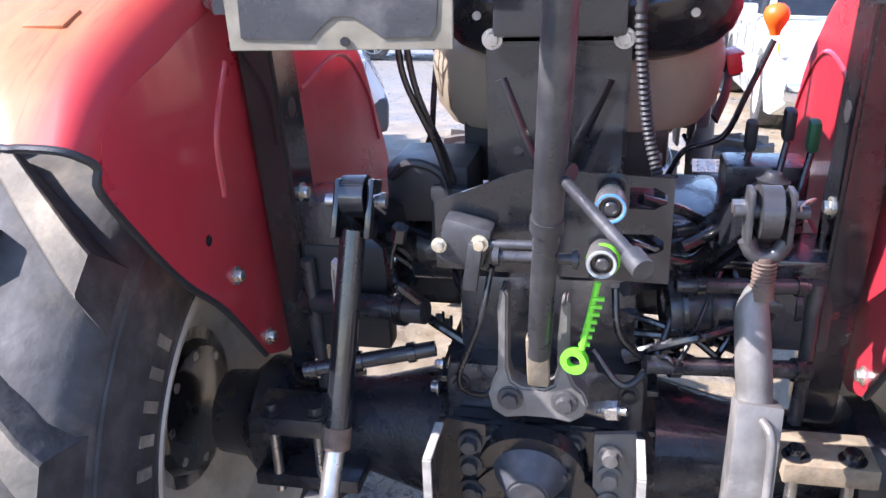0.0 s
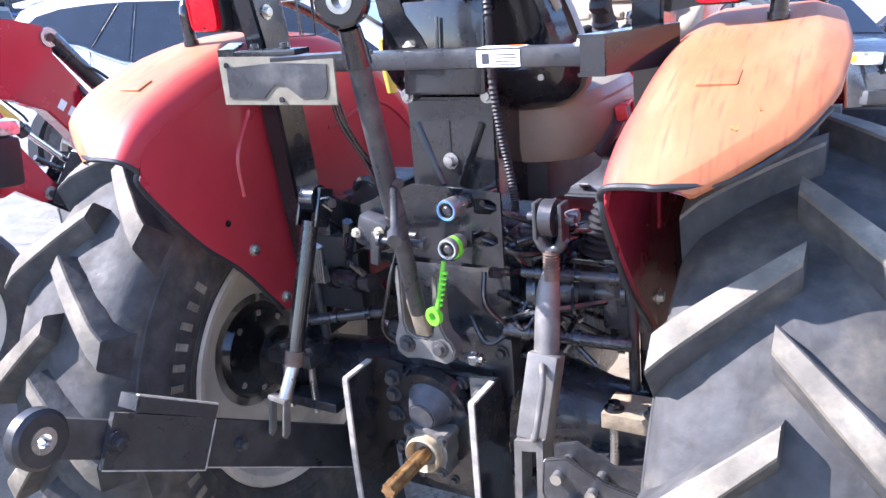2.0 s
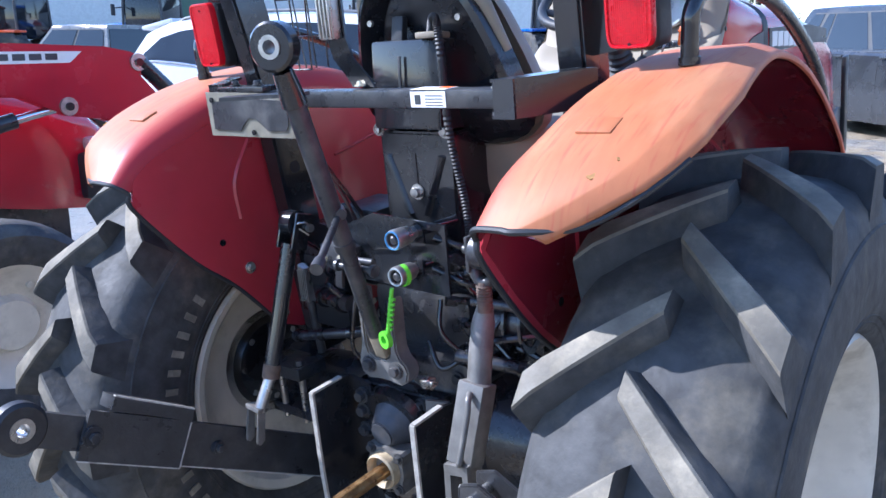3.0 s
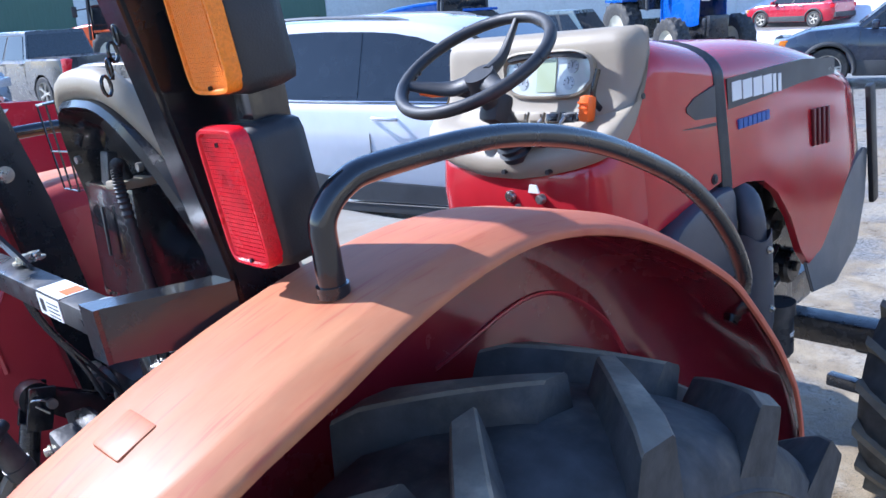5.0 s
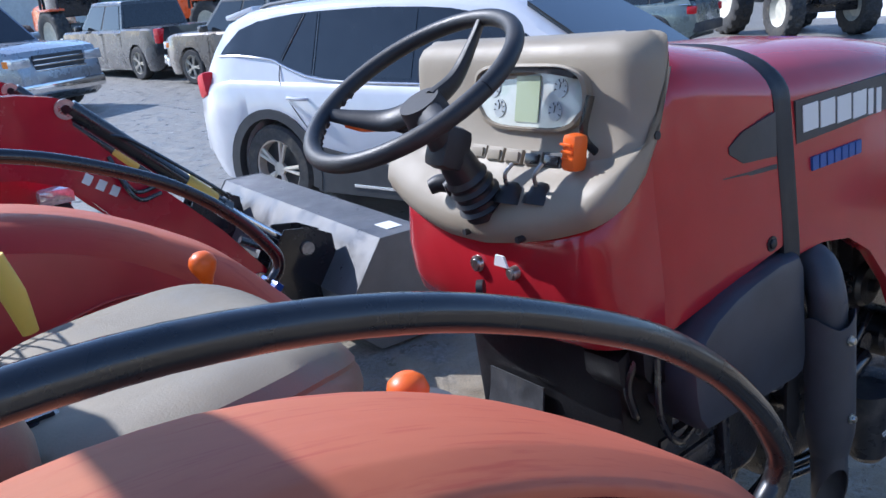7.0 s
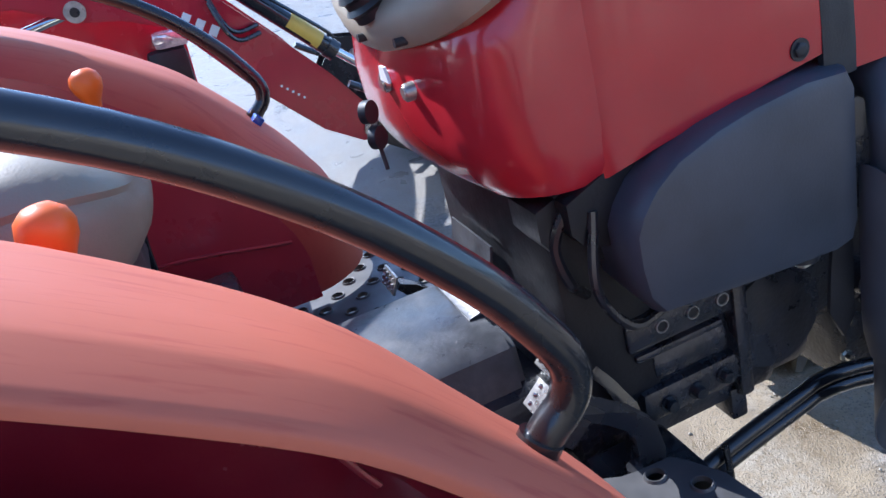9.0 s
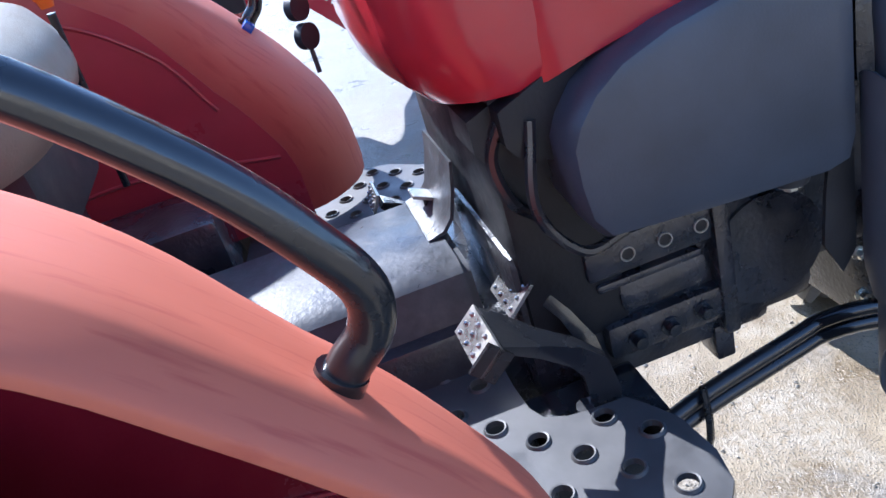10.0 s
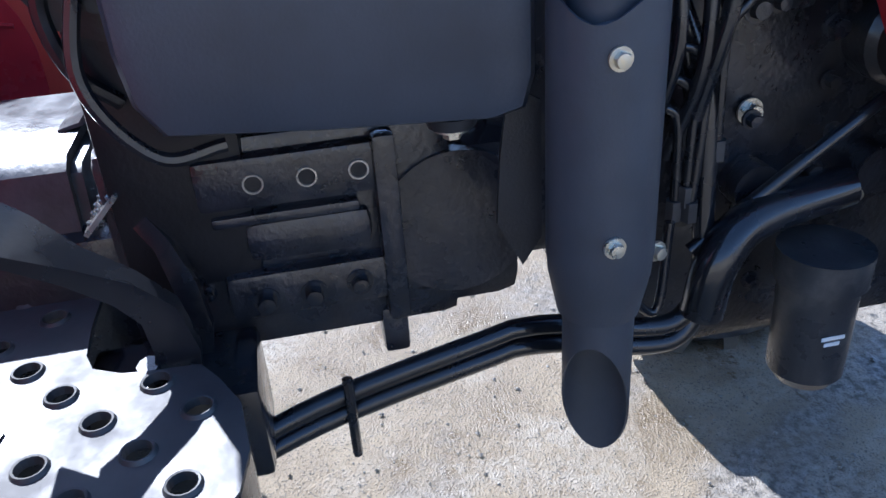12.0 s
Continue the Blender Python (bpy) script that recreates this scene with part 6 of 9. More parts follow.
box(bm, (0.222, 0.512, 1.535), (0.030, 0.035, 0.062), (-10, 4, 0), 0.011)
kn = part("knob", bm, ORANGE, thr, "ribbed orange throttle knob")
for k in range(4):
    bm = B()
    box(bm, (0.222, 0.4945, 1.516 + 0.012 * k), (0.024, 0.004, 0.004), (-10, 4, 0), 0.001)
    part("rib", bm, ORANGE, kn)
for x, y, z in ((0.108, 0.462, 1.460), (0.168, 0.474, 1.462)):
    bm = B()
    lathe(bm, [(-0.01, 0.030), (0.0, 0.028), (0.010, 0.020), (0.018, 0.017), (0.026, 0.010), (0.028, 0.0)], 18, Matrix.Translation((x, y, z)) @ pose(0, 0, 0, 0, -70, 90))
    boot = part("boot", bm, PLASTIC, dash, "black rubber lever boot")
    bm = B()
    tube(bm, [(x, y - 0.005, z + 0.02), (x + 0.008, y - 0.012, z + 0.045), (x + 0.012, y + 0.004, z + 0.06)], 0.0035, 8, 5)
    part("lever_stub", bm, STEEL, boot)
for x, y, z in ((-0.118, 0.441, 1.400), (0.023, 0.4205, 1.397), (0.152, 0.432, 1.400)):
    bm = B()
    rod(bm, (x, y + 0.01, z), (x, y - 0.006, z + 0.001), 0.006, 12)
    part("screw", bm, PLASTIC, dash)

bm = B()
rod(bm, (0.300, 0.606, 1.545), (0.3145, 0.606, 1.545), 0.007, 14)
part("screw", bm, PLASTIC, dash)

# steering column and wheel
axis = Vector((0, -0.434, 0.901))
WC = Vector((0.05, 0.335, 1.676))
COL0, COL1 = WC - axis * 0.268, WC - axis * 0.055
bm = B()
tube(bm, [COL0, COL0.lerp(COL1, 0.25), COL0.lerp(COL1, 0.5), COL0.lerp(COL1, 0.8), COL1], [0.040, 0.037, 0.032, 0.027, 0.030], 20, 6)
col = part("steering_column", bm, PLASTIC, tractor, "black steering column with rubber boot")
for f in (0.08, 0.17, 0.26, 0.35):
    bm = B()
    lathe(bm, [(-0.010, 0.034), (0, 0.047 - 0.022 * f), (0.010, 0.034)], 22, Matrix.Translation(COL0.lerp(COL1, f)) @ axis.to_track_quat("X", "Z").to_matrix().to_4x4())
    part("boot_fold", bm, PLASTIC, col)
bm = B()
box(bm, COL0.lerp(COL1, 0.66), (0.062, 0.058, 0.075), (-26, 0, 0), 0.018)
part("column_shroud", bm, PLASTIC, col)
bm = B()
tube(bm, [COL0.lerp(COL1, 0.78), WC + Vector((-0.05, 0.0, -0.062)), WC + Vector((-0.09, -0.02, -0.060))], [0.017, 0.015, 0.011], 10, 5)
stalk = part("stalk", bm, PLASTIC, col)
bm = B()
tube(bm, [WC + Vector((-0.082, -0.018, -0.060)), WC + Vector((-0.112, -0.032, -0.057)), WC + Vector((-0.142, -0.045, -0.052))], [0.013, 0.016, 0.012], 10, 4, flat=0.8)
part("stalk_tip", bm, ORANGE, stalk, "orange signal stalk tip")
for x in (-0.10, -0.06):
    bm = B()
    tube(bm, [COL0 + Vector((x * 0.4, 0.02, 0.02)), COL0 + Vector((x, -0.01, 0.04)), COL0 + Vector((x * 1.2, -0.03, 0.035))], [0.010, 0.018, 0.014], 10, 5)
    part("column_lever", bm, PLASTIC, col)
bm = B()
WM = Matrix.Translation(WC) @ axis.to_track_quat("Z", "Y").to_matrix().to_4x4()
ringpts = [WM @ Vector((0.187 * math.cos(a), 0.187 * math.sin(a), 0.0)) for a in (2 * math.pi * k / 56 for k in range(56))]
tube(bm, ringpts + ringpts[:1], 0.0145, 14, 1, cap=False)
wheel = part("steering_wheel", bm, PLASTIC, tractor, "black three-spoke steering wheel with moulded finger grips")
bm = B()
for k in range(26):
    a = radians(-175 + 170 * k / 25)
    bmesh.ops.create_icosphere(bm, subdivisions=1, radius=0.0095, matrix=WM @ Matrix.Translation((0.180 * math.cos(a), 0.180 * math.sin(a), -0.007)))
part("finger_grip", bm, PLASTIC, wheel)
for a in (90, 205, 335):
    bm = B()
    c, s_ = math.cos(radians(a)), math.sin(radians(a))
    tube(bm, [WM @ Vector((0.02 * c, 0.02 * s_, -0.045)), WM @ Vector((0.08 * c, 0.08 * s_, -0.045)), WM @ Vector((0.14 * c, 0.14 * s_, -0.022)), WM @ Vector((0.185 * c, 0.185 * s_, 0.0))],
         [0.026, 0.022, 0.016, 0.012], 12, 5, flat=0.6)
    part("spoke", bm, PLASTIC, wheel)
bm = B()
rod(bm, WM @ Vector((0, 0, -0.065)), WM @ Vector((0, 0, -0.028)), 0.040, 24, 0.036)
part("hub", bm, PLASTIC, wheel)

# bonnet with seam strip, badges and louvres
bm = B()
rings = []
for y, hw, zt, zb in ((0.955, 0.338, 1.622, 1.225), (1.03, 0.342, 1.615, 1.225), (1.12, 0.346, 1.606, 1.205), (1.20, 0.348, 1.597, 1.15), (1.28, 0.35, 1.586, 1.05), (1.34, 0.35, 1.575, 0.93),
                      (1.40, 0.35, 1.562, 0.86), (1.50, 0.35, 1.538, 0.88), (1.60, 0.35, 1.508, 0.96), (1.70, 0.348, 1.472, 1.05), (1.78, 0.342, 1.44, 1.10), (1.85, 0.325, 1.40, 1.12), (1.885, 0.29, 1.36, 1.14)):
    rings.append(hood_ring(y, hw, zt, zb, 0.0, 0.10))
loft(bm, rings)
hood = part("bonnet", bm, RED, tractor, "glossy red tractor bonnet")
bm = B()
rings = []
for y in (0.905, 0.918, 0.931, 0.944, 0.957):
    rings.append(hood_ring(y, 0.338 + (0.003 if y in (0.918, 0.944) else 0.0), 1.628 + (0.003 if y in (0.918, 0.944) else 0), 1.222, 0.0, 0.10))
loft(bm, rings)
part("seam_strip", bm, PLASTIC, hood, "black rubber seam strip")
for s in (1, -1):
    for k in range(4):
        bm = B()
        box(bm, (s * 0.3465, 1.455 + 0.034 * k, 1.285 - 0.004 * k), (0.010, 0.017, 0.115), (0, 0, 0), 0.004)
        part("louvre", bm, mat("louvre_dark_red", (0.12, 0.006, 0.012), 0.5), hood)
    bm = B()
    slab(bm, [(1.385, 0.87), (1.50, 0.885), (1.60, 0.965), (1.70, 1.05), (1.78, 1.105), (1.85, 1.13), (1.89, 1.12), (1.87, 0.95), (1.80, 0.80), (1.62, 0.72), (1.44, 0.75)], 0, s * 0.335, s * 0.347, bevel=0.004)
    part("lower_side_panel", bm, SILVER, hood, "silver-grey lower nose panel")
bm = B()
slab(bm, [(-0.30, 0.80), (0.30, 0.80), (0.31, 1.1), (0.29, 1.34), (0.2, 1.38), (-0.2, 1.38), (-0.29, 1.34), (-0.31, 1.1)], 1, 1.86, 1.92, bevel=0.015)
part("grille", bm, PLASTIC, hood)
for x in (0.355, -0.355):
    bm = B()
    box(bm, (x, 1.905, 1.13), (0.02, 0.05, 0.42), (6, 0, 0), 0.008)
    part("nose_trim", bm, PLASTIC, hood)
# brand strip, set as plain shapes


def hood_side(y):
    return float(np.interp(y, (0.66, 0.905, 0.955, 1.12, 1.28, 1.6), (0.318, 0.336, 0.338, 0.346, 0.35, 0.35))) - 0.0112


def side_strip(bm, rows, proud):
    """A thin flush strip along the bonnet's side from rows of y, lower z and upper z."""
    loft(bm, [[(hood_side(y) - 0.004, y, z0), (hood_side(y) + proud, y, z0), (hood_side(y) + proud, y, z1), (hood_side(y) - 0.004, y, z1)] for y, z0, z1 in rows])


bm = B()
side_strip(bm, [(0.965, 1.44, 1.52), (1.12, 1.438, 1.514), (1.28, 1.436, 1.507), (1.38, 1.435, 1.502), (1.62, 1.42, 1.47)], 0.004)
strip = part("badge_strip", bm, DARKDEC, hood, "dark badge strip with pale block letters blanked out")
for k, w in enumerate((0.046, 0.046, 0.046, 0.046, 0.018, 0.018)):
    y = 0.985 + 0.054 * min(k, 4) + 0.03 * max(0, k - 4)
    z = 1.482 - 0.004 * k
    bm = B()
    side_strip(bm, [(y, z - 0.025, z + 0.025), (y + w, z - 0.026, z + 0.024)], 0.0058)
    part("badge_block", bm, DECAL, strip)
for k in range(7):
    y, z = 1.005 + 0.024 * k, 1.392 - 0.001 * k
    bm = B()
    side_strip(bm, [(y, z - 0.013, z + 0.013), (y + 0.019, z - 0.013, z + 0.013)], 0.010)
    part("model_block", bm, BLUEDEC, hood, "blue model name as plain blocks")
bm = B()
side_strip(bm, [(0.775, 1.470, 1.482), (0.81, 1.445, 1.50), (0.90, 1.435, 1.515)], 0.0075)
part("dark_decal", bm, DARKDEC, cowl)
bm = B()
side_strip(bm, [(0.755, 1.425, 1.432), (0.90, 1.412, 1.42)], 0.0075)
part("dark_decal", bm, DARKDEC, cowl)
bm = B()
hexbolt(bm, (0.333, 0.872, 1.277), (1, 0, 0), 0.010, 0.004)
part("bolt", bm, PLASTIC, cowl)

# engine bay and front axle
bm = B()
box(bm, (0, 1.35, 0.98), (0.40, 0.86, 0.46), (0, 0, 0), 0.04)
engine = part("engine", bm, CAST, tractor, "black diesel engine block")
bm = B()
box(bm, (0, 1.40, 0.70), (0.34, 0.62, 0.30), (0, 0, 0), 0.04)
part("oil_sump", bm, CAST, engine)
for k in range(4):
    bm = B()
    box(bm, (0.205, 1.08 + 0.16 * k, 1.08), (0.06, 0.10, 0.12), (0, 0, 0), 0.02)
    part("port", bm, CAST, engine)
    bm = B()
    rod(bm, (0.16, 1.08 + 0.16 * k, 0.82), (0.24, 1.08 + 0.16 * k, 0.82), 0.03, 16)
    part("core_plug", bm, CAST, engine)
bm = B()
box(bm, (0, 1.72, 0.50), (1.05, 0.10, 0.10), (0, 0, 0), 0.02)
box(bm, (0, 1.55, 0.60), (0.30, 0.7, 0.12), (0, 0, 0), 0.02)
for s in (1, -1):
    box(bm, (s * 0.50, 1.72, 0.44), (0.10, 0.12, 0.22), (0, 0, 0), 0.02)
part("front_axle", bm, CAST, tractor)
for s in (1, -1):
    bm = B()
    hubm = Matrix.Translation((s * 0.62, 1.72, 0.335)) @ Matrix.Diagonal((s, 1, 1, 1))
    lathe(bm, [(-0.09, 0.20), (-0.12, 0.25), (-0.12, 0.33), (-0.08, 0.365), (0, 0.372), (0.08, 0.365), (0.12, 0.33), (0.12, 0.25), (0.09, 0.20)], 44)
    fw = part("front_tyre", bm, RUBBER, tractor, "black front tractor tyre", at=hubm)
    bm = B()
    lathe(bm, [(-0.09, 0.21), (-0.07, 0.18), (-0.02, 0.12), (-0.02, 0.0)], 36)
    lathe(bm, [(0.09, 0.21), (0.07, 0.18), (0.03, 0.12), (0.03, 0.0)], 36)
    part("rim", bm, RIM, fw)
    bm = B()
    rings = []
    for k in range(5):
        f = k / 4
        x, sweep = -0.008 + 0.125 * f, 0.22 * f
        base, tp = 0.355 - 0.03 * f, 0.395 - 0.012 * f
        rings.append([(x, rad * math.sin(sweep + w / rad), rad * math.cos(sweep + w / rad)) for rad, w in ((base, -0.024), (tp, -0.014), (tp, 0.014), (base, 0.024))])
    loft(bm, rings)
    lug = part("lug", bm, LUG, fw)
    for k in range(16):
        for flip in (0, 1):
            m = pose(0, 0, 0, 360 * (k + 0.5 * flip) / 16) @ Matrix.Diagonal((-1 if flip else 1, 1, 1, 1))
            if not k and not flip:
                continue
            c = lug.copy()
            scene.collection.objects.link(c)
            c.parent, c.matrix_basis = fw, m

# fuel tank
bm = B()
TANK = [(0.596, 1.045), (0.590, 1.09), (0.590, 1.135), (0.602, 1.160), (0.625, 1.188), (0.66, 1.212), (0.72, 1.232), (0.78, 1.243), (0.86, 1.25), (0.925, 1.245), (0.937, 1.22), (0.937, 1.03), (0.928, 1.0), (0.90, 0.993), (0.75, 1.003), (0.615, 1.016)]
rings = []
cy, cz = 0.75, 1.12
for x, g in ((0.16, 0.95), (0.30, 0.985), (0.335, 1.0), (0.352, 0.985), (0.362, 0.95), (0.366, 0.86)):
    rings.append([(x, cy + (y - cy) * g, cz + (z - cz) * g) for y, z in TANK])
loft(bm, rings)
part("fuel_tank", bm, TANKBLACK, tractor, "matt black plastic fuel tank")
bm = B()
rod(bm, (0.33, 0.862, 0.998), (0.33, 0.862, 0.986), 0.026, 22, 0.022)
plug_seat = part("drain_plug", bm, GREYLINK, tractor, "drain plug with a bare hexagon under the fuel tank")
bm = B()
rod(bm, (0.33, 0.862, 0.987), (0.33, 0.862, 0.982), 0.017, 22)
part("washer", bm, ZINC, plug_seat)
bm = B()
rod(bm, (0.33, 0.862, 0.982), (0.33, 0.862, 0.974), 0.009, 6)
part("hexagon", bm, ZINC, plug_seat)
bm = B()
tube(bm, [(0.30, 0.575, 1.16), (0.315, 0.555, 1.06), (0.31, 0.60, 0.985), (0.30, 0.66, 0.985)], 0.007, 8, 8)
part("fuel_hose", bm, BLACK, tractor)
bm = B()
tube(bm, [(0.28, 0.56, 1.18), (0.27, 0.53, 1.12), (0.27, 0.54, 1.06), (0.25, 0.57, 1.02)], 0.008, 8, 8)
part("fuel_hose", bm, BLACK, tractor)
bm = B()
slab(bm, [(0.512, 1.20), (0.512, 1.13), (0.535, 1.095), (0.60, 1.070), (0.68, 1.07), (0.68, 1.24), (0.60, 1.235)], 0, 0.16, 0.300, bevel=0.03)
part("tank_shoulder", bm, DEEPBLACK, tractor, "recessed black shoulder of the tank")
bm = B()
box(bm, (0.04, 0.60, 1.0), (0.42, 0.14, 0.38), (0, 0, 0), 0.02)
part("firewall", bm, DEEPBLACK, tractor, "black panel under the cowl")

# gearbox side with bolts
bm = B()
box(bm, (0.10, 0.70, 0.845), (0.28, 0.36, 0.25), (0, 0, 0), 0.02)
gear = part("gearbox", bm, CAST, tractor, "black cast gearbox side with bolt holes")
for c, sz, r in (((0.24, 0.715, 0.925), (0.035, 0.20, 0.055), 0.008), ((0.235, 0.72, 0.855), (0.04, 0.135, 0.05), 0.018), ((0.245, 0.72, 0.795), (0.03, 0.19, 0.055), 0.012),
                 ((0.25, 0.805, 0.85), (0.03, 0.025, 0.22), 0.008), ((0.22, 0.80, 0.715), (0.05, 0.03, 0.06), 0.006), ((0.243, 0.70, 0.885), (0.03, 0.15, 0.012), 0.004)):
    bm = B()
    box(bm, c, sz, (0, 0, 0), r)
    part("casting_boss", bm, CAST, gear)
bm = B()
rod(bm, (-0.2, 0.88, 0.84), (0.245, 0.88, 0.84), 0.085, 34)
part("clutch_housing", bm, CAST, gear, "rounded black clutch housing")
bm = B()
box(bm, (0.10, 0.88, 0.83), (0.28, 0.15, 0.20), (0, 0, 0), 0.03)
part("casting_boss", bm, CAST, gear)
for y in (0.673, 0.726, 0.778):
    bm = B()
    lathe(bm, [(0, 0.0105), (0.003, 0.0105), (0.003, 0.0088), (-0.0005, 0.0084)], 20, Matrix.Translation((0.2575, y, 0.925)))
    rim_ = part("tapped_hole", bm, STEEL, gear)
    bm = B()
    rod(bm, (0.2576, y, 0.925), (0.2582, y, 0.925), 0.0084, 18)
    part("bore", bm, DEEPBLACK, rim_)
for y, z in ((0.665, 0.792), (0.715, 0.792), (0.765, 0.797)):
    bm = B()
    hexbolt(bm, (0.26, y, z), (1, 0, 0), 0.010, 0.012)
    part("bolt", bm, BLACK, gear)
for y, z in ((0.60, 0.82), (0.605, 0.80), (0.585, 0.845)):
    bm = B()
    hexbolt(bm, (0.24, y, z), (1, 0, 0), 0.006)
    part("bolt", bm, BLACK, gear)

# transmission tunnel and foot plates
bm = B()
slab(bm, [(-0.14, 0.795), (0.175, 0.795), (0.155, 0.925), (0.135, 0.937), (-0.10, 0.937), (-0.12, 0.925)], 1, 0.06, 0.49, bevel=0.012)
tunnel = part("tunnel_cover", bm, TUNNEL, tractor, "worn grey steel tunnel cover in the footwell")
bm = B()
slab(bm, [(0.455, 0.936), (0.484, 0.942), (0.500, 0.960), (0.512, 1.00), (0.520, 1.045), (0.516, 1.046), (0.507, 1.001), (0.495, 0.963), (0.480, 0.946), (0.455, 0.940)], 0, -0.10, 0.06)
part("tunnel_upstand", bm, TUNNEL, tunnel)


def geometry_nearest(p, a, b):
    """The point of the line from a to b that lies nearest to p."""
    p, a, b = (Vector((*v, 0)) for v in (p, a, b))
    d = b - a
    return a + d * max(0.0, min(1.0, (p - a).dot(d) / d.length_squared))


def foot_plate(s):
    """A perforated plate with a notch for the pedals; its holes stand on a slanted lattice."""
    outline = [(0.14, 0.10), (0.70, 0.18), (0.70, 0.42), (0.665, 0.50), (0.635, 0.527), (0.605, 0.553), (0.575, 0.59), (0.553, 0.622), (0.532, 0.638), (0.485, 0.646), (0.42, 0.638), (0.38, 0.618),
               (0.352, 0.60), (0.349, 0.55), (0.345, 0.525), (0.33, 0.497), (0.305, 0.487), (0.25, 0.484), (0.16, 0.486)]
    holes = []
    for i in range(-7, 7):
        for j in range(-4, 4):
            x, y = 0.416 + 0.0487 * i + 0.004 * j, 0.515 + 0.0397 * i + 0.0862 * j
            if x < 0.155 or y < 0.15 + 0.14 * (x - 0.14) or (x > 0.235 and y > 0.485 and x < 0.365) or x > 0.67 or math.hypot(x - 0.41, y - 0.41) < 0.035:
                continue
            edge = min((Vector((x, y, 0)) - geometry_nearest((x, y), outline[k], outline[(k + 1) % len(outline)])).length for k in range(len(outline)))
            odd = sum((v0 > y) != (v1 > y) and x < u0 + (y - v0) / (v1 - v0) * (u1 - u0) for (u0, v0), (u1, v1) in zip(outline, outline[1:] + outline[:1])) % 2
            if odd and edge > 0.02:
                holes.append((x, y))
    cut = [[(s * u, v) for u, v in circle(x, y, 0.0125, 16)] for x, y in holes]
    bm = B()
    slab(bm, [(s * u, v) for u, v in outline], 2, 0.783, 0.789, holes=cut)
    p = part("foot_plate", bm, PLATEM, tractor, "bright perforated metal foot plate", smooth=False)
    bm = B()
    slab(bm, [(s * u, v) for u, v in outline[1:13]] + [(s * (u - 0.01), v - 0.012) for u, v in outline[12:0:-1]], 2, 0.72, 0.786)
    part("skirt", bm, BLACK, p)
    for x, y in holes:
        bm = B()
        lathe(bm, [(0.0, 0.0125), (0.0035, 0.0125), (0.0040, 0.0145), (0.0, 0.0165)], 16, Matrix.Translation((s * x, y, 0.789)) @ pose(0, 0, 0, 0, -90, 0))
        part("hole_rim", bm, PLATEM, p)
    return p


plate_r, plate_l = foot_plate(1), foot_plate(-1)
bm = B()
box(bm, (0.410, 0.408, 0.7905), (0.014, 0.055, 0.002), (0, 0, -10))
part("slot", bm, BLACK, plate_r)
bm = B()
tube(bm, [(0.395, 0.40, 0.775), (0.41, 0.388, 0.82), (0.44, 0.386, 0.865)], 0.0065, 10, 5)
heel = part("heel_pedal", bm, BLACK, tractor, "small heel pedal in a slot")
bm = B()
lathe(bm, [(-0.003, 0.0), (-0.003, 0.027), (0.001, 0.029), (0.003, 0.026), (0.003, 0.0)], 24, Matrix.Translation((0.443, 0.384, 0.874)) @ Vector((0.28, -0.68, 0.68)).to_track_quat("X", "Z").to_matrix().to_4x4())
part("pad", bm, WORN, heel)


# black box added below the notch as its shade; the rod is the pedal pivot
bm = B()
box(bm, (0.312, 0.565, 0.705), (0.12, 0.17, 0.11), (0, 0, 0), 0.008)
rod(bm, (0.20, 0.57, 0.72), (0.39, 0.57, 0.72), 0.018, 16)
part("notch_filler", bm, BLACK, tractor, "black box added to darken the foot plate notch, with pedal pivot rod")


# pedals
def pedal(name, label, sections, pad, flange=0.0):
    """A flat bar whose section turns from wide to tall, and a studded pad between two pairs of its corners."""
    bm = B()
    rings = []
    for i, (p, hx, hn) in enumerate(sections):
        p = Vector(p)
        d = (Vector(sections[min(i + 1, len(sections) - 1)][0]) - Vector(sections[max(i - 1, 0)][0])).normalized()
        n = d.cross(Vector((1, 0, 0))).normalized() * hn
        w = Vector((hx, 0, 0))
        rings.append([p + n + w, p + n - w, p - n - w, p - n + w])
    loft(bm, rings)
    bar = part(name, bm, BLACK, tractor, label)
    low, high, width = Vector(pad[0]), Vector(pad[1]), pad[2]
    across = Vector((width / 2, 0, 0))
    up = (high - low)
    nrm = up.cross(Vector((1, 0, 0))).normalized()
    nrm = nrm if nrm.y < 0 else -nrm
    bm = B()
    loft(bm, [[q - across, q + across, q + across - nrm * 0.005, q - across - nrm * 0.005] for q in (low, high)])
    face = part("pad", bm, STEEL, bar, "studded bare steel pad")
    for i in range(4):
        for j in range(3):
            bm = B()
            c = low + up * (0.18 + 0.32 * j) + across * (-0.75 + 0.5 * i)
            bmesh.ops.create_icosphere(bm, subdivisions=1, radius=0.0036, matrix=Matrix.Translation(c + nrm * 0.001))
            part("stud", bm, STEEL, face)
    if flange:
        bm = B()
        o = low + across
        t_ = high + across
        side = Vector((0.005, 0, 0))
        loft(bm, [[q + nrm * 0.014, q - nrm * (flange - 0.014), q - nrm * (flange - 0.014) - side, q + nrm * 0.014 - side] for q in (o, t_)])
        part("side_flange", bm, BLACK, face)
    return bar


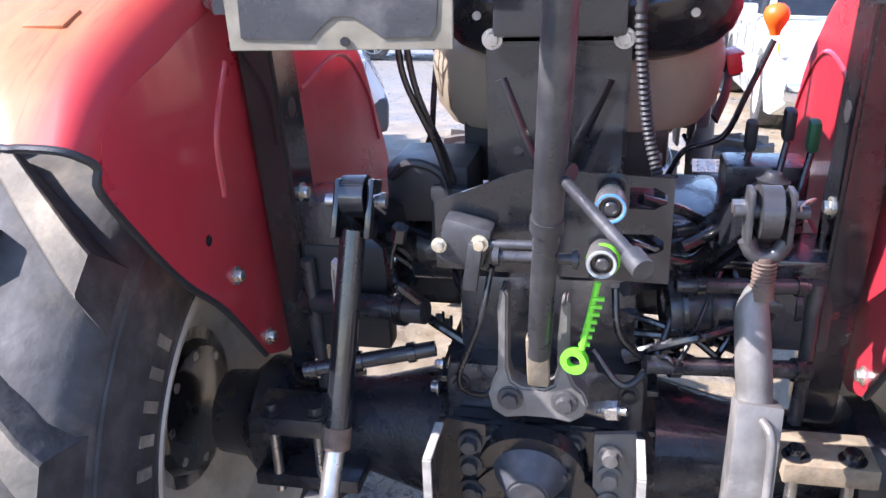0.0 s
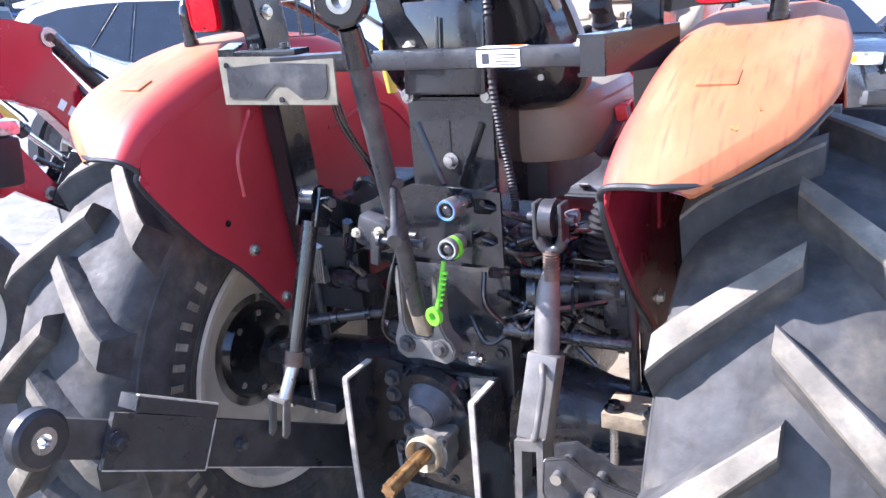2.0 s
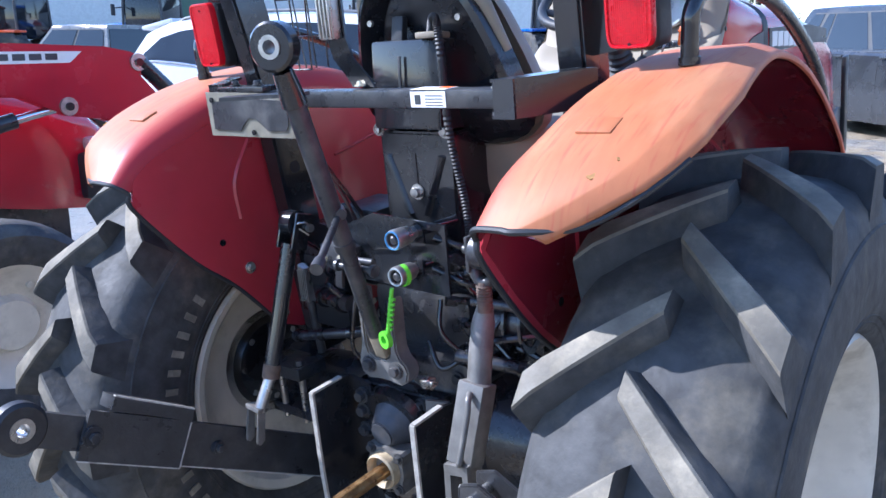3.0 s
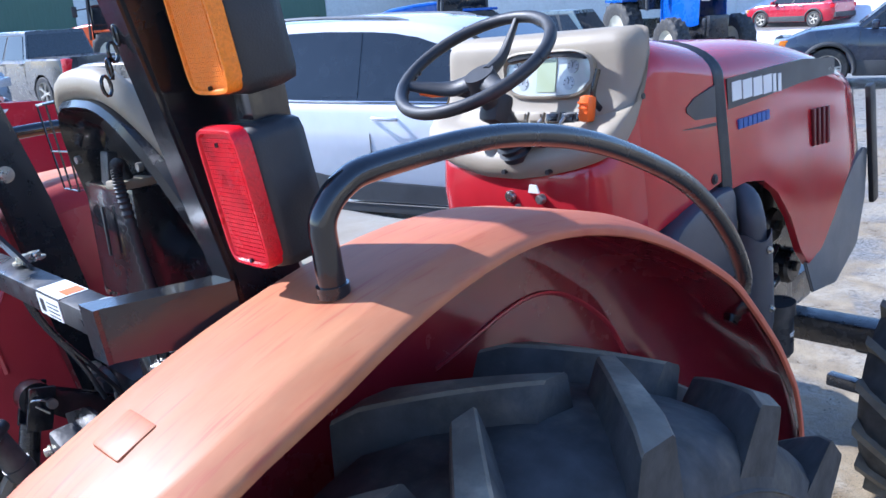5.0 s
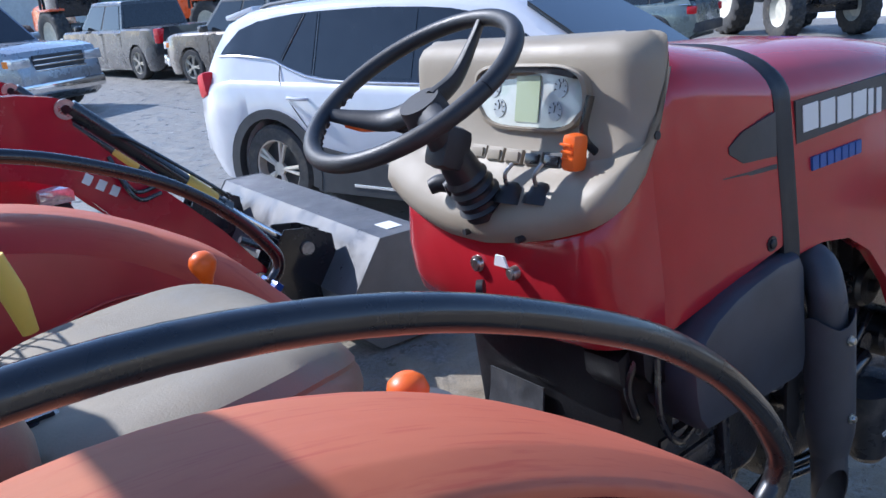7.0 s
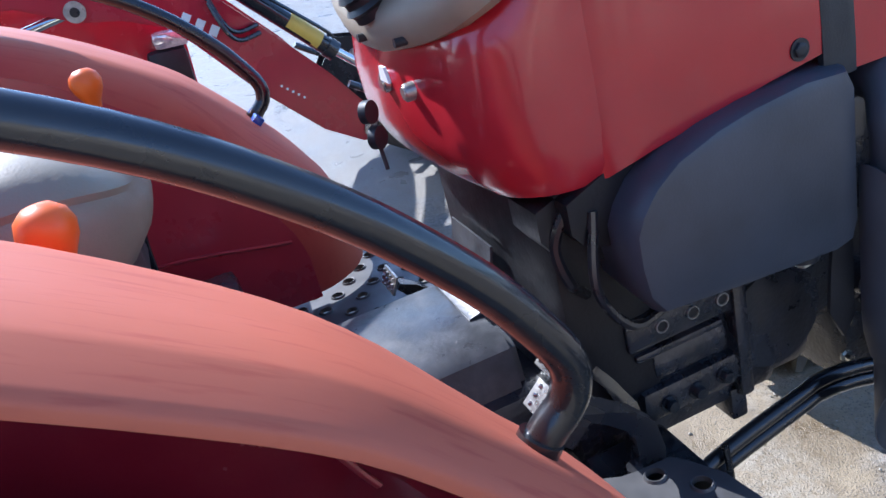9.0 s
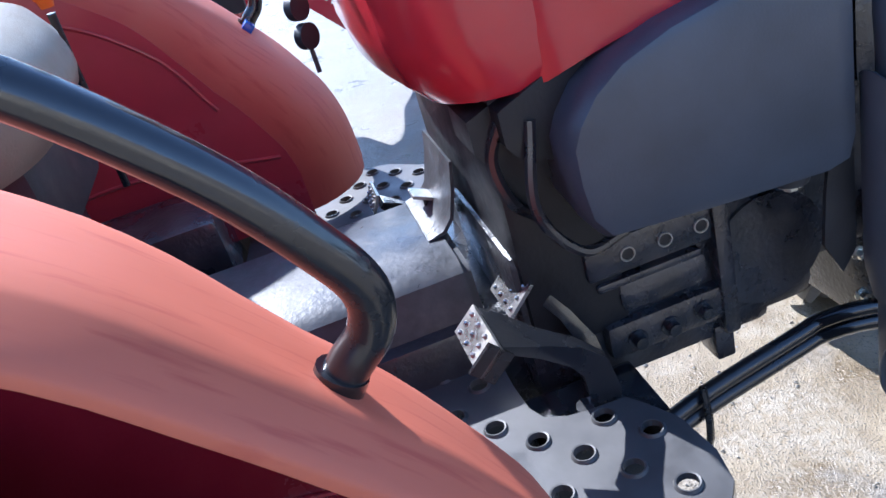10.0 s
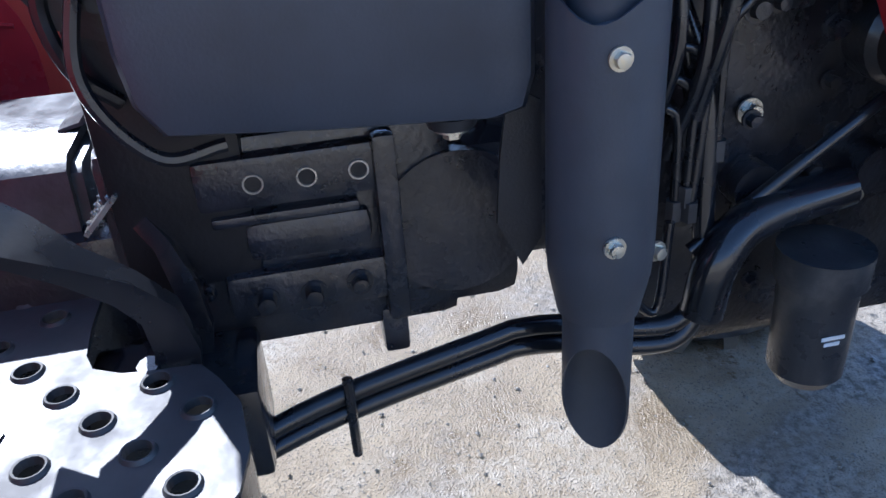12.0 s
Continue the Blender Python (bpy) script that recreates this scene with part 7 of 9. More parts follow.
PEDAL = "black pedal arm with studded steel pad"
pedal("brake_pedal", PEDAL, [((0.352, 0.458, 0.958), 0.046, 0.005), ((0.349, 0.478, 0.942), 0.040, 0.006), ((0.345, 0.512, 0.910), 0.022, 0.009), ((0.340, 0.550, 0.876), 0.013, 0.014),
       ((0.336, 0.573, 0.845), 0.010, 0.018), ((0.333, 0.580, 0.80), 0.010, 0.021), ((0.330, 0.565, 0.72), 0.010, 0.024)], ((0.36, 0.425, 0.944), (0.36, 0.455, 0.971), 0.102), 0.034)
pedal("brake_pedal", PEDAL, [((0.215, 0.535, 0.918), 0.030, 0.005), ((0.225, 0.552, 0.905), 0.022, 0.009), ((0.248, 0.574, 0.873), 0.012, 0.009), ((0.272, 0.590, 0.835), 0.009, 0.012),
       ((0.284, 0.594, 0.79), 0.009, 0.015), ((0.286, 0.580, 0.72), 0.009, 0.018)], ((0.212, 0.504, 0.894), (0.212, 0.541, 0.932), 0.084))
pedal("clutch_pedal", PEDAL, [((-0.29, 0.428, 0.872), 0.020, 0.006), ((-0.29, 0.455, 0.848), 0.010, 0.014), ((-0.29, 0.50, 0.80), 0.009, 0.018), ((-0.29, 0.54, 0.74), 0.009, 0.018)],
      ((-0.29, 0.408, 0.868), (-0.29, 0.424, 0.902), 0.075))
bm = B()
tube(bm, [(-0.05, 0.484, 0.962), (-0.05, 0.482, 0.935), (-0.05, 0.470, 0.905), (-0.05, 0.472, 0.865)], 0.006, 10, 5)
lock = part("lock_pedal", bm, BLACK, tractor, "thin black lever with a flat bare top")
bm = B()
slab(bm, [(0.463, 0.975), (0.505, 0.955), (0.503, 0.950), (0.461, 0.970)], 0, -0.070, -0.030, bevel=0.001)
part("lever_top", bm, STEEL, lock)

# exhaust with heat shield
EX = (0.372, 0.992)
bm = B()
prof = []
seg = 28
rings = []
for z in (1.13, 1.0, 0.80):
    rings.append([(EX[0] + 0.036 * math.cos(a), EX[1] + 0.036 * math.sin(a), z) for a in (2 * math.pi * k / seg for k in range(seg))])
cutr = []
for k in range(seg):
    a = 2 * math.pi * k / seg
    cutr.append((EX[0] + 0.036 * math.cos(a), EX[1] + 0.036 * math.sin(a), 0.666 + 0.096 * math.cos(a + 0.52)))
rings.append(cutr)
rings.append([(EX[0] + (x - EX[0]) * 0.93, EX[1] + (y - EX[1]) * 0.93, z) for x, y, z in cutr])
rings.append([(EX[0] + 0.0335 * math.cos(a), EX[1] + 0.0335 * math.sin(a), 0.95) for a in (2 * math.pi * k / seg for k in range(seg))])
loft(bm, rings)
pipe = part("exhaust_pipe", bm, SATIN, tractor, "matt black exhaust pipe with slanted outlet")
bm = B()
tube(bm, [(EX[0], EX[1], 1.10), (EX[0] - 0.004, EX[1], 1.15), (EX[0] - 0.04, EX[1] + 0.02, 1.195), (0.22, 1.03, 1.20)], 0.0355, 22, 6)
part("exhaust_bend", bm, SATIN, pipe)
bm = B()
rings = []
for z, r in ((0.79, 0.041), (0.835, 0.050), (0.86, 0.052), (1.05, 0.052), (1.095, 0.052)):
    ring = [(EX[0] - 0.002 + r * math.cos(a), EX[1] + r * math.sin(a), z + (0.012 * math.sin(3 * a) if z > 1.08 else 0)) for a in (radians(-115 + 230 * k / 20) for k in range(21))]
    rings.append(ring + [(EX[0] + (x - EX[0]) * 0.955, EX[1] + (y - EX[1]) * 0.955, zz) for x, y, zz in reversed(ring)])
loft(bm, rings)
shield = part("heat_shield", bm, SATIN, pipe, "matt black curved heat shield")
for y, z in ((0.983, 1.057), (0.985, 0.885)):
    bm = B()
    hexbolt(bm, (EX[0] + 0.0495, y, z), (1, 0, 0), 0.0072, 0.007)
    part("bolt", bm, ZINC, shield, "zinc hexagon bolt")
bm = B()
hexbolt(bm, (0.385, 1.043, 0.852), (1, 0.3, 0), 0.0072, 0.007)
part("bolt", bm, ZINC, shield)
bm = B()
slab(bm, [(0.915, 1.02), (0.945, 1.0), (0.945, 0.86), (0.925, 0.83), (0.90, 0.88), (0.905, 0.95)], 0, 0.33, 0.336)
part("shield_flap", bm, PLASTIC, pipe)

# hydraulic pipes running forward under the platform
for dz, r in ((0.0, 0.0125), (0.026, 0.0125)):
    bm = B()
    tube(bm, [(0.33, 0.50, 0.585 + dz), (0.30, 0.60, 0.605 + dz), (0.27, 0.72, 0.628 + dz), (0.265, 0.90, 0.668 + dz), (0.265, 0.94, 0.676 + dz), (0.268, 1.0, 0.672 + dz), (0.27, 1.09, 0.650 + dz), (0.27, 1.14, 0.655 + dz), (0.262, 1.165, 0.70 + dz), (0.255, 1.165, 0.80), (0.24, 1.16, 0.95 - 2 * dz), (0.22, 1.13, 1.05)], r, 12, 6)
    part("hydraulic_pipe", bm, BLACK, tractor)
bm = B()
tube(bm, [(0.34, 0.55, 0.79), (0.325, 0.56, 0.70), (0.33, 0.54, 0.60)], 0.012, 8, 4)
part("pipe_clip", bm, BLACK, tractor)
bm = B()
tube(bm, [(0.285, 0.735, 0.69), (0.292, 0.735, 0.64), (0.288, 0.735, 0.60), (0.28, 0.735, 0.575)], 0.006, 8, 5)
part("pipe_clip", bm, BLACK, tractor)
for pts, r in ((((0.25, 1.09, 0.90), (0.27, 1.11, 1.02), (0.25, 1.10, 1.12), (0.2, 1.06, 1.15)), 0.008), (((0.24, 1.12, 0.88), (0.27, 1.14, 1.0), (0.25, 1.14, 1.14), (0.2, 1.1, 1.18)), 0.008),
               (((0.26, 1.14, 0.93), (0.28, 1.16, 1.06), (0.26, 1.18, 1.2), (0.2, 1.2, 1.28)), 0.009), (((0.262, 1.147, 0.767), (0.264, 1.25, 0.842), (0.266, 1.365, 0.926)), 0.0085),
               (((0.28, 1.16, 0.69), (0.285, 1.17, 0.76), (0.27, 1.22, 0.80), (0.26, 1.34, 0.82)), 0.026), (((0.28, 1.06, 0.81), (0.29, 1.065, 0.74), (0.285, 1.10, 0.71), (0.28, 1.11, 0.82)), 0.006)):
    bm = B()
    tube(bm, pts, r, 12, 7)
    part("engine_pipe", bm, BLACK, tractor)
bm = B()
rod(bm, (0.29, 1.305, 0.72), (0.29, 1.305, 0.59), 0.047, 32, 0.046)
rod(bm, (0.29, 1.305, 0.59), (0.29, 1.305, 0.575), 0.046, 32, 0.036)
rod(bm, (0.29, 1.305, 0.76), (0.29, 1.305, 0.72), 0.055, 24)
filt = part("oil_filter", bm, GREYLINK, tractor, "dark grey spin-on oil filter with small white print")
bm = B()
for k in range(2):
    box(bm, (0.3375 - 0.0006 * k, 1.300, 0.662 - 0.009 * k), (0.001, 0.030 - 0.01 * k, 0.005))
part("print", bm, DECAL, filt)

rnd = random.Random(11)
for x, pts in ((0.262, ((1.07, 1.010), (1.126, 1.008), (1.149, 0.982), (1.149, 0.931), (1.146, 0.872), (1.142, 0.82))), (0.258, ((1.07, 0.978), (1.119, 0.974), (1.138, 0.948), (1.139, 0.899), (1.138, 0.838))),
               (0.254, ((1.07, 0.948), (1.112, 0.941), (1.124, 0.918), (1.127, 0.85), (1.127, 0.82))), (0.25, ((1.23, 1.09), (1.196, 1.046), (1.176, 1.023), (1.172, 0.983), (1.175, 0.885)))):
    bm = B()
    tube(bm, [(x, y, z) for y, z in pts], 0.0058, 10, 7)
    line_ = part("fuel_line", bm, BLACK, tractor, "bent black steel fuel line")
    bm = B()
    y, z = pts[-1]
    rod(bm, (x, y, z - 0.012), (x, y, z + 0.012), 0.010, 6)
    part("pipe_nut", bm, GREYLINK, line_)
for k in range(22):
    bm = B()
    hexbolt(bm, (0.205 + 0.03 * (k % 2), rnd.uniform(1.02, 1.5), rnd.uniform(0.66, 1.1)), (1, 0, 0), rnd.choice((0.008, 0.011)), 0.012)
    part("bolt", bm, CAST if k % 4 else ZINC, tractor)
for y, z, r in ((1.40, 0.98, 0.055), (1.22, 1.08, 0.04), (1.52, 0.80, 0.06)):
    bm = B()
    lathe(bm, [(0.0, r), (0.04, r), (0.05, r * 0.85), (0.05, r * 0.3), (0.065, r * 0.28), (0.065, 0)], 26, Matrix.Translation((0.20, y, z)))
    part("engine_cover", bm, CAST, tractor, "round black engine cover")

# ---- vehicles of the yard ----
def car_wheel(r, w, parent, x, y, paint=RIM, spokes=5):
    m = Matrix.Translation((x, y, r)) @ pose(0, 0, 0, 0, 0, 90 if y > 0 else -90)
    bm = B()
    lathe(bm, [(-w / 2, r * 0.66), (-w / 2, r * 0.92), (-w * 0.4, r * 0.985), (0, r), (w * 0.4, r * 0.985), (w / 2, r * 0.92), (w / 2, r * 0.66), (w * 0.3, r * 0.64), (-w * 0.3, r * 0.64), (-w / 2, r * 0.66)], 36)
    t = part("wheel", bm, RUBBER, parent, at=m)
    bm = B()
    lathe(bm, [(w * 0.47, r * 0.67), (w * 0.44, r * 0.62), (w * 0.1, r * 0.6)], 36)
    rod(bm, (w * 0.28, 0, 0), (w * 0.42, 0, 0), r * 0.15, 18)
    for k in range(spokes):
        a = 2 * math.pi * k / spokes
        for o in (-0.13, 0.13):
            tube(bm, [(w * 0.36, r * 0.1 * math.cos(a), r * 0.1 * math.sin(a)), (w * 0.42, r * 0.63 * math.cos(a + o), r * 0.63 * math.sin(a + o))], r * 0.045, 6, 1)
    part("rim", bm, paint, t)
    bm = B()
    rod(bm, (w * 0.05, 0, 0), (w * 0.12, 0, 0), r * 0.6, 28)
    part("brake_disc", bm, DARKCLAD, t)


def car(name, label, paint, m, kind="suv", length=4.6, width=1.84, roof=1.66, belt=1.02, hood=1.02, wheel_r=0.35, axles=(0.95, 3.68), clad=True, rear_lamp=True, rail=False):
    """A parked car: x from the rear to the nose, y across, on the ground."""
    ob = thing(name, label, "pickup truck" if kind == "pickup" else "car", m=m)
    L, hw = length, width / 2
    wb = 0.22
    if kind == "suv":
        tops = [(0.0, 0.62), (0.04, belt - 0.02), (0.5, belt + 0.01), (1.6, belt), (L - 1.55, belt - 0.02), (L - 1.35, hood), (L - 0.6, hood - 0.06), (L - 0.15, hood - 0.22), (L, 0.62)]
    elif kind == "pickup":
        tops = [(0.0, 0.75), (0.03, belt + 0.05), (1.8, belt + 0.05), (1.86, belt), (L - 1.7, belt), (L - 1.5, hood), (L - 0.5, hood - 0.02), (L - 0.12, hood - 0.10), (L, 0.75)]
    else:
        tops = [(0.0, 0.6), (0.1, belt), (1.2, belt), (L - 1.6, belt), (L - 1.4, hood), (L - 0.4, hood - 0.12), (L, 0.55)]
    xs = sorted({x for x, _ in tops} | {0.2, 0.4, 0.7, 1.2, 2.0, 2.4, 2.8, 3.2, L - 0.3, L - 0.9} | {a + d for a in axles for d in (-wheel_r - 0.06, -wheel_r * 0.75, -wheel_r * 0.3, wheel_r * 0.3, wheel_r * 0.75, wheel_r + 0.06)})
    rings = []
    for x in xs:
        if not 0 <= x <= L:
            continue
        zt = float(np.interp(x, [a for a, _ in tops], [b for _, b in tops]))
        e = min(x, L - x)
        w = hw * (1 - 0.16 * max(0, 1 - e / 0.5) ** 2)
        zb = wb + 0.18 * max(0, 1 - e / 0.25)
        for a in axles:
            if abs(x - a) < wheel_r + 0.055:
                zb = max(zb, wheel_r + math.sqrt(max(0, (wheel_r + 0.055) ** 2 - (x - a) ** 2)) * 0.98)
        mid = min(max(0.72, zb + 0.03), zt - 0.05)
        half = [(w * 0.95, zb), (w, max(zb + 0.01, min(0.5, mid - 0.02))), (w * 1.0, mid), (w * 0.985, zt - 0.06), (w * 0.955, zt - 0.012), (w * 0.90, zt)]
        rings.append([(x, y, z) for y, z in half] + [(x, 0, zt + 0.03 * min(1, e / 0.5))] + [(x, -y, z) for y, z in reversed(half)])
    bm = B()
    loft(bm, rings)
    body = part("body", bm, paint, ob, crease=28)
    bm = B()
    box(bm, (L / 2, 0, 0.40), (L * 0.94, width * 0.80, 0.30))
    part("underbody", bm, DARKCLAD, ob)
    # greenhouse
    if kind == "suv":
        b0, b1, r0, r1 = 0.10, L - 1.30, 0.55, L - 2.15
    elif kind == "pickup":
        b0, b1, r0, r1 = 1.86, L - 1.45, 2.0, L - 2.15
    else:
        b0, b1, r0, r1 = 0.7, L - 1.35, 1.3, L - 2.2
    bw, rw = hw * 0.93, hw * 0.76
    zb2 = belt - 0.03

    def cabin(f, v, s, h=0.0):
        """A place on the side of the cabin: f along, v up, s the side."""
        x = (b0 + (b1 - b0) * f) * (1 - v) + (r0 + (r1 - r0) * f) * v
        return Vector((x, s * ((bw * (1 - v) + rw * v) + h), zb2 + (roof - 0.03 - zb2) * v))

    bm = B()
    rr = []
    for v in (0.0, 0.3, 0.6, 0.86, 0.96, 1.0):
        k = 1 if v < 0.97 else 0.94
        ring = []
        for f in (0, 0.15, 0.4, 0.7, 0.9, 1.0):
            p = cabin(f, v, 1)
            ring.append((p.x, p.y * k, p.z + (0.02 * math.sin(math.pi * f) if v > 0.9 else 0)))
        for f in (1.0, 0.9, 0.7, 0.4, 0.15, 0):
            p = cabin(f, v, -1)
            ring.append((p.x, p.y * k, p.z + (0.02 * math.sin(math.pi * f) if v > 0.9 else 0)))
        rr.append(ring)
    loft(bm, rr)
    part("cabin", bm, paint, ob, crease=50)
    panes = {"suv": ((0.03, 0.19, 0.10), (0.205, 0.30, 0.06), (0.315, 0.615, 0.0), (0.645, 0.965, 0.0)), "pickup": ((0.06, 0.46, 0.0), (0.50, 0.95, 0.0)), "sedan": ((0.08, 0.46, 0.0), (0.49, 0.93, 0.0))}[kind]
    for s in (1, -1):
        bm = B()
        lo, hi = panes[0][0], panes[-1][1]
        q = [cabin(lo, 0.24, s, 0.0), cabin(0.25, 0.10, s, 0.0), cabin(hi + 0.012, 0.05, s, 0.0), cabin(hi, 0.89, s, 0.001), cabin(lo + 0.05, 0.89, s, 0.001)]
        loft(bm, [q, [p + Vector((0, s * 0.004, 0)) for p in q]])
        part("window_surround", bm, DARKCLAD, ob)
        for f0, f1, rise in panes:
            bm = B()
            q = [cabin(f0, 0.08 + rise * 1.6, s, 0.004), cabin(f1, 0.08, s, 0.004), cabin(f1 if f1 < 0.9 else f1 - 0.01, 0.86, s, 0.006), cabin(f0 + rise * 0.5, 0.86, s, 0.006)]
            vs = [bm.verts.new(p) for p in q]
            face = bm.faces.new(vs)
            ext = bmesh.ops.extrude_face_region(bm, geom=[face])["geom"]
            bmesh.ops.translate(bm, vec=(0, s * 0.006, 0), verts=[g for g in ext if isinstance(g, bmesh.types.BMVert)])
            part("side_window", bm, GLASS, ob)
        bm = B()
        tube(bm, [cabin(0.02, 0.02, s, 0.008), cabin(0.3, 0.02, s, 0.008), cabin(0.97, 0.02, s, 0.008)], 0.011, 6, 3)
        part("belt_trim", bm, CHROME if clad else DARKCLAD, ob)
    for f, zlo, zhi, n in ((1.0, 0.08, 0.92, 1), (0.0, 0.12, 0.88, -1)):
        bm = B()
        q = [cabin(f, zlo, 1, -0.06), cabin(f, zlo, -1, -0.06), cabin(f, zhi, -1, -0.06), cabin(f, zhi, 1, -0.06)]
        off = Vector((n * 0.012, 0, 0.006))
        loft(bm, [[p for p in q], [p + off for p in q]])
        part("windscreen" if n > 0 else "rear_window", bm, GLASS, ob)
    for s in (1, -1):
        for x in axles:
            car_wheel(wheel_r, 0.235, ob, x, s * (hw - 0.12), RIM)
            if clad:
                bm = B()
                pts = [(x + (wheel_r + 0.075) * math.cos(a), s * (hw + 0.004), wheel_r + (wheel_r + 0.075) * math.sin(a)) for a in (radians(-12 + 204 * k / 16) for k in range(17))]
                tube(bm, pts, 0.038, 8, 1, flat=1.0)
                part("arch_trim", bm, DARKCLAD, ob)
        if clad:
            bm = B()
            box(bm, (sum(axles) / 2, s * (hw - 0.005), 0.36), (axles[1] - axles[0] - 2 * wheel_r - 0.1, 0.03, 0.24), (0, 0, 0), 0.01)
            part("sill_cladding", bm, DARKCLAD, ob)
        seams = {"suv": (axles[0] + 0.52, (axles[0] + axles[1]) / 2 + 0.1, axles[1] - 0.48), "pickup": (1.9, 2.9, L - 1.75), "sedan": (1.5, 2.4, 3.3)}[kind]
        for x in seams:
            bm = B()
            box(bm, (x, s * (hw - 0.0), 0.70), (0.006, 0.006, belt - 0.45))
            part("door_seam", bm, DARKCLAD, ob)
        for x in seams[:2]:
            bm = B()
            box(bm, (x + 0.14, s * (hw + 0.012), belt - 0.09), (0.20, 0.035, 0.035), (0, 0, 0), 0.012)
            part("door_handle", bm, CHROME if clad else paint, ob)
        bm = B()
        box(bm, (b1 - 0.32, s * (hw + 0.10), belt + 0.07), (0.12, 0.20, 0.14), (0, 0, 0), 0.04)
        part("wing_mirror", bm, paint, ob)
        bm = B()
        box(bm, (0.115, s * (hw - 0.165), belt - 0.14), (0.20, 0.22, 0.17 if kind != "pickup" else 0.34), (0, 0, s * 10), 0.03)
        part("tail_light", bm, REDLENS, ob)
        bm = B()
        box(bm, (L - 0.13, s * (hw - 0.25), hood - 0.27), (0.20, 0.38, 0.17), (0, 0, 0), 0.03)
        hl = part("headlight", bm, HEADLAMP, ob)
        bm = B()
        box(bm, (L - 0.20, s * (hw - 0.085), hood - 0.27), (0.16, 0.06, 0.12), (0, 0, 0), 0.02)
        part("indicator", bm, AMBER, hl)
        if rail:
            bm = B()
            tube(bm, [(r0 + 0.15, s * (rw - 0.05), roof - 0.03), (r0 + 0.35, s * (rw - 0.05), roof + 0.03), ((r0 + r1) / 2, s * (rw - 0.05), roof + 0.05), (r1 - 0.35, s * (rw - 0.05), roof + 0.03), (r1 - 0.1, s * (rw - 0.05), roof - 0.03)], 0.02, 8, 5)
            part("roof_rail", bm, DARKCLAD, ob)
    bm = B()
    box(bm, (L - 0.045, 0, hood - 0.32), (0.06, width * 0.52, 0.30), (0, 0, 0), 0.02)
    grille = part("grille", bm, DARKCLAD, ob)
    bm = B()
    for k in range(3):
        box(bm, (L - 0.01, 0, hood - 0.24 - 0.09 * k), (0.02, width * 0.54, 0.025), (0, 0, 0), 0.006)
    part("grille_bar", bm, CHROME, grille)
    bm = B()
    box(bm, (L - 0.02, 0, 0.48), (0.16, width * 0.86, 0.20), (0, 0, 0), 0.04)
    part("bumper", bm, CHROME if kind == "pickup" else DARKCLAD, ob)
    bm = B()
    box(bm, (0.02, 0, 0.50), (0.16, width * 0.86, 0.22), (0, 0, 0), 0.04)
    part("bumper", bm, CHROME if kind == "pickup" else DARKCLAD, ob)
    if kind == "pickup":
        bm = B()
        box(bm, (0.95, 0, belt + 0.056), (1.62, width * 0.80, 0.012))
        part("bed_floor", bm, DARKCLAD, ob)
    return ob


def heading(x, y, deg, z=0.0, s=1.0):
    return pose(x, y, z, 0, 0, deg) @ Matrix.Diagonal((s, s, s, 1))


